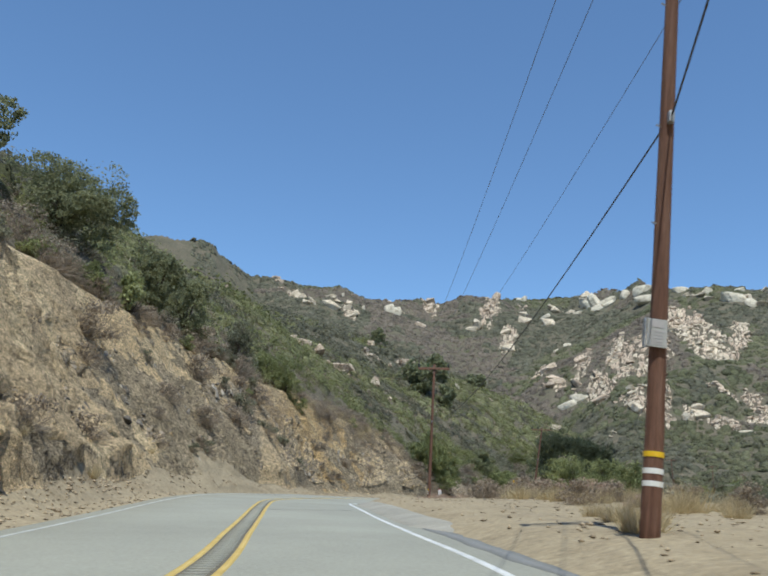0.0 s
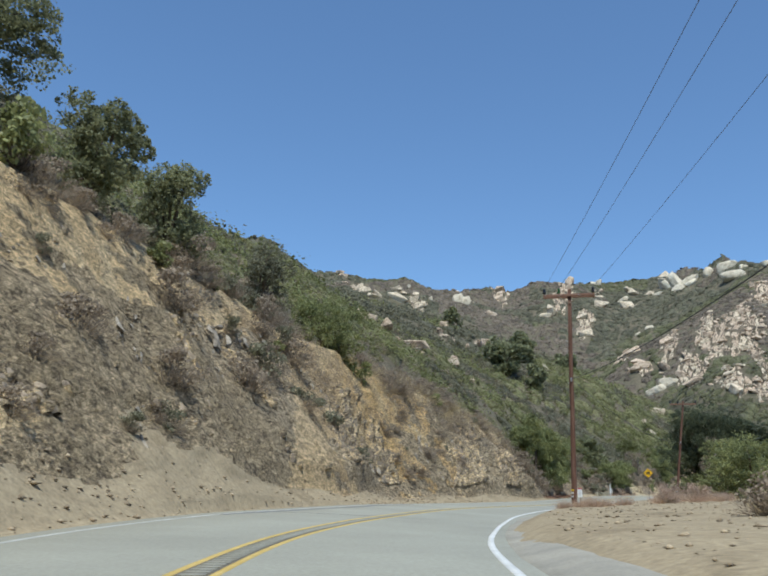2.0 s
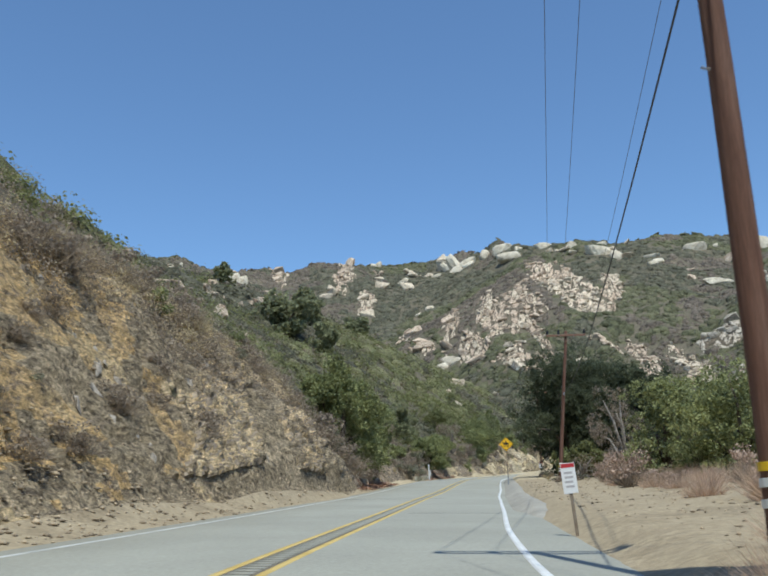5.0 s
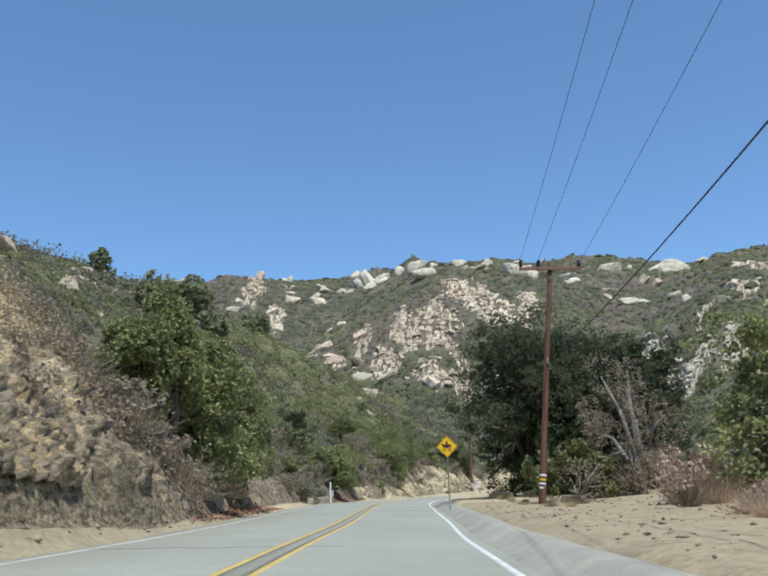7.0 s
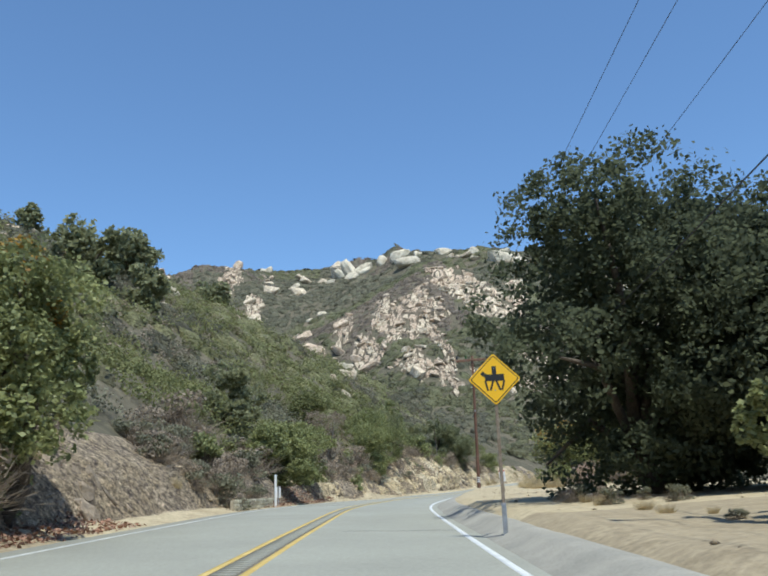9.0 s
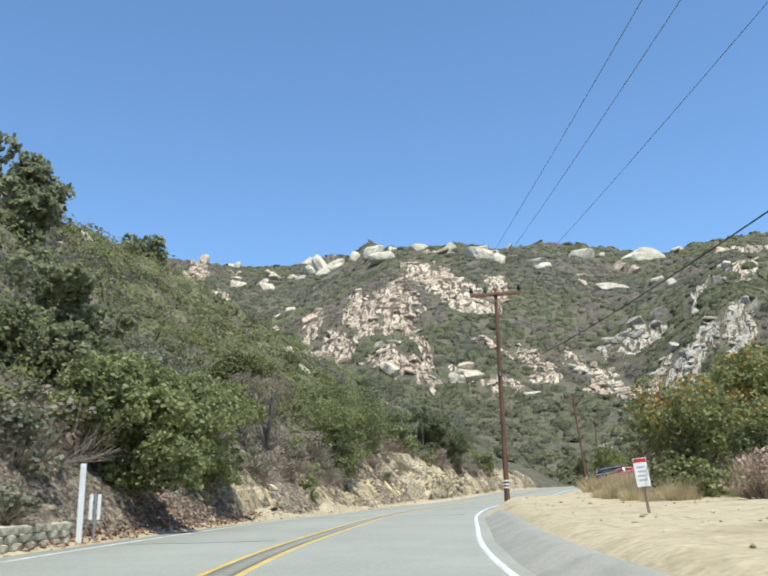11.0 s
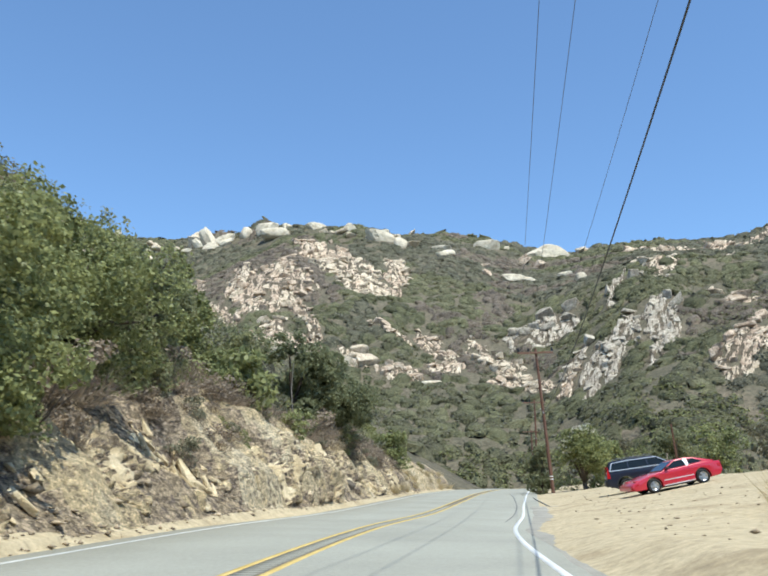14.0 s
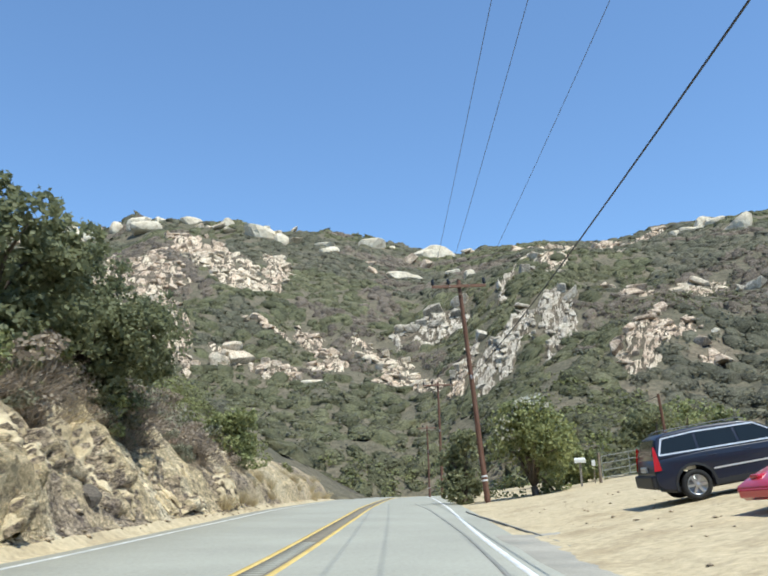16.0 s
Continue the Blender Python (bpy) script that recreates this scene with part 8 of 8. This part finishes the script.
# ---- gate and letter box behind the lot ----
GATE_STEEL = surface("faded_gate_steel", [(0.24, 0.25, 0.22), (0.36, 0.36, 0.32)], 3.0, 0.6, 0.1, 6.0, 0.2, metal=0.4, space="Object")
gx0, gy0 = rd(261.5, 11.6)
gx1, gy1 = rd(260.6, 14.4)
g0, g1 = place(gx0, gy0), place(gx1, gy1)
gate_turn = math.degrees(math.atan2(gy1 - gy0, gx1 - gx0))
gate = thing("metal_gate", Matrix.Translation(g0) @ pose(0, 0, 0, 0, 0, gate_turn), "closed grey tubular steel gate between two posts", "gate")
span_g, step_g = math.hypot(gx1 - gx0, gy1 - gy0), g1.z - g0.z
for px, pz0, hh, rad in ((0.0, -0.3, 1.5, 0.075), (span_g, step_g - 0.3, 1.75, 0.06)):
    bm = bmesh.new()
    tube(bm, [(px, 0, pz0), (px, 0, pz0 + hh + 0.3)], [rad, rad], 10)
    part("post", bm, RUSTY, gate, "weathered post")
for kz in (0.25, 0.6, 0.95, 1.3):
    bm = bmesh.new()
    tube(bm, [(0.12, 0, kz), (span_g - 0.1, 0, kz + step_g)], [0.024, 0.024], 8)
    part("rail", bm, GATE_STEEL, gate)
for kx in (0.12, span_g * 0.5, span_g - 0.1):
    bm = bmesh.new()
    zz = step_g * kx / span_g
    tube(bm, [(kx, 0, 0.25 + zz), (kx, 0, 1.3 + zz)], [0.022, 0.022], 8)
    part("upright", bm, GATE_STEEL, gate)
for px, pz in ((-0.28, 1.0), (span_g - 0.55, 1.12 + step_g)):
    bm = bmesh.new()
    box(bm, (px - 0.09, -0.045, pz - 0.15), (px + 0.09, -0.03, pz + 0.15), 0.004)
    part("sign_plate", bm, SIGN_WHITE, gate, "small white sign plate")
    bm = bmesh.new()
    box(bm, (px - 0.02, -0.03, pz - 1.0 if px < 0 else pz - 0.2), (px + 0.02, 0.0, pz + 0.12), 0.003)
    part("sign_stake", bm, RUSTY, gate)
lx, ly = rd(261.8, 10.7)
letter = thing("letter_box", Matrix.Translation(place(lx, ly, 0.2)) @ pose(0, 0, 0, 0, 0, gate_turn), "white metal letter box on a wooden post", "letter box")
bm = bmesh.new()
box(bm, (-0.05, -0.05, 0), (0.05, 0.05, 1.35), 0.006)
part("post", bm, DEAD_WOOD, letter, "grey wooden post")
bm = bmesh.new()
prof = [(-0.13, 0), (0.13, 0), (0.13, 0.12)] + [(0.13 * math.cos(a), 0.12 + 0.13 * math.sin(a)) for a in (0.6, 1.2, 1.9, 2.5)] + [(-0.13, 0.12)]
f0 = [bm.verts.new((-0.27, py, 1.35 + pz)) for py, pz in prof]
f1 = [bm.verts.new((0.27, py, 1.35 + pz)) for py, pz in prof]
bm.faces.new(f0[::-1]), bm.faces.new(f1)
for k in range(len(prof)):
    bm.faces.new((f0[k], f0[(k + 1) % len(prof)], f1[(k + 1) % len(prof)], f1[k]))
bmesh.ops.recalc_face_normals(bm, faces=bm.faces)
part("body", bm, POST_WHITE, letter)

# service line that drops to the trees behind the lot
wx, wy = rd(262.5, 15.5)
short_pole = thing("service_pole", Matrix.Translation(place(wx, wy, 0.2)) @ pose(0, 0, 0, 0, -6, 0), "short dark wooden pole in the bushes", "utility pole")
bm = bmesh.new()
tube(bm, [(0, 0, 0), (0, 0, 4.2)], [0.09, 0.07], 10)
part("pole", bm, POLE_WOOD, short_pole)
bpy.context.view_layer.update()
ex, ey = rd(276, 9.5)
cable(short_pole.matrix_world @ Vector((0, 0, 4.1)), place(ex, ey) + Vector((0, 0, 3.4)), 0.3, 0.022, WIRE_GREY, "service_line", "low grey service line to the bushes")

# bleached stick and dark drain on the pale bank
stick = thing("dead_stick", Matrix.Translation(place(*rd(234, -7.6), 0.2)) @ pose(0, 0, 0, 4, -6, 20), "bleached dead stem standing on the bank", "dead stem")
bm = bmesh.new()
tube(bm, [(0, 0, 0), (0.05, 0.02, 1.3), (0.02, 0.06, 2.6), (0.12, 0.02, 3.9)], [0.04, 0.034, 0.026, 0.012], 7)
part("stem", bm, DEAD_WOOD, stick)
dx_, dy_ = rd(237.4, -5.3)
dark_rock = new("dark_boulder", boulder_mesh(901, surface("dark_stained_stone", [(0.09, 0.075, 0.06), (0.16, 0.135, 0.105)], 2.0, 0.95, 0.5, 8.0, 0.3), 5, 3, name="dark_boulder"))
dark_rock.matrix_world = Matrix.Translation(place(dx_, dy_) + Vector((0, 0, 0.22))) @ Matrix.Diagonal((0.28, 0.28, 0.34, 1))
tagged(dark_rock, "dark stained round boulder at the foot of the pale bank", "boulder")

# red-brown leaf litter under the laurels
LITTER = leaf_material("red_brown_litter", (0.36, 0.20, 0.13), (0.17, 0.10, 0.07), 0.1)
for s0, s1, u0, u1, n_l, seed_l in ((124, 146, -7.6, -4.9, 5200, 61), (166, 186, -7.0, -4.8, 5200, 62)):
    rg = np.random.default_rng(seed_l)
    ls, lu = rg.uniform(s0, s1, n_l), u1 + (u0 - u1) * rg.random(n_l) ** 0.8
    lq = on_road(ls, lu)
    lz = surface_z(lq[:, 0], lq[:, 1])
    lv, lf = leaf_arrays(np.stack([lq[:, 0], lq[:, 1], lz + 0.03], 1), np.full((n_l, 3), 0.05), np.ones(n_l, int), 0.085, seed_l, 0.2, 1.5)
    tagged(new("leaf_litter", mesh_of("leaf_litter", lv, lf, LITTER)), "red-brown fallen leaves at the bank foot", "leaf litter", kind="stuff")
# loose stones along the road
def loose_stones(name, n, s0, s1, u0, u1, size, seed, label):
    rng = np.random.default_rng(seed)
    s, u = rng.uniform(s0, s1, n), rng.uniform(u0, u1, n)
    q = on_road(s, u)
    z = surface_z(q[:, 0], q[:, 1])
    octa = np.array([(1, 0, 0), (0, 1, 0), (-1, 0, 0), (0, -1, 0), (0, 0, 1), (0.1, 0.1, -0.5)])
    tri = np.array([(0, 1, 4), (1, 2, 4), (2, 3, 4), (3, 0, 4), (1, 0, 5), (2, 1, 5), (3, 2, 5), (0, 3, 5)])
    r = size * np.minimum(2.4, rng.lognormal(0, 0.6, n))
    v = octa[None] * rng.uniform(0.55, 1.25, (n, 6, 1)) * r[:, None, None] * np.stack([rng.uniform(0.8, 1.5, n), rng.uniform(0.6, 1.1, n), rng.uniform(0.35, 0.8, n)], 1)[:, None]
    a = rng.random(n) * math.tau
    ca, sa = np.cos(a)[:, None], np.sin(a)[:, None]
    v = np.stack([v[..., 0] * ca - v[..., 1] * sa, v[..., 0] * sa + v[..., 1] * ca, v[..., 2]], -1) + np.stack([q[:, 0], q[:, 1], z + r * 0.12], 1)[:, None]
    f = (np.arange(n)[:, None, None] * 6 + tri[None]).reshape(-1, 3)
    tagged(new(name, mesh_of(name, v.reshape(-1, 3), f, PEBBLE)), label, "stones", kind="stuff")


loose_stones("loose_stones", 2600, 12, 128, -7.4, -4.7, 0.05, 1, "loose shale chips along the bank foot")
loose_stones("loose_stones", 1100, 160, 262, -5.6, -4.7, 0.05, 2, "pale stone chips along the bank foot")
loose_stones("loose_stones", 3600, 8, 130, 5.3, 15.0, 0.034, 3, "loose stones on the dirt turnout")
loose_stones("loose_stones", 900, 140, 250, 6.0, 16.0, 0.035, 4, "small stones on the dirt lot")
loose_stones("bank_rubble", 9000, 24, 124, -12.5, -6.0, 0.055, 5, "angular shale rubble lying on the cut bank")
loose_stones("bank_rubble", 1100, 160, 258, -8.4, -5.2, 0.10, 6, "pale rubble lying on the sandstone bank")
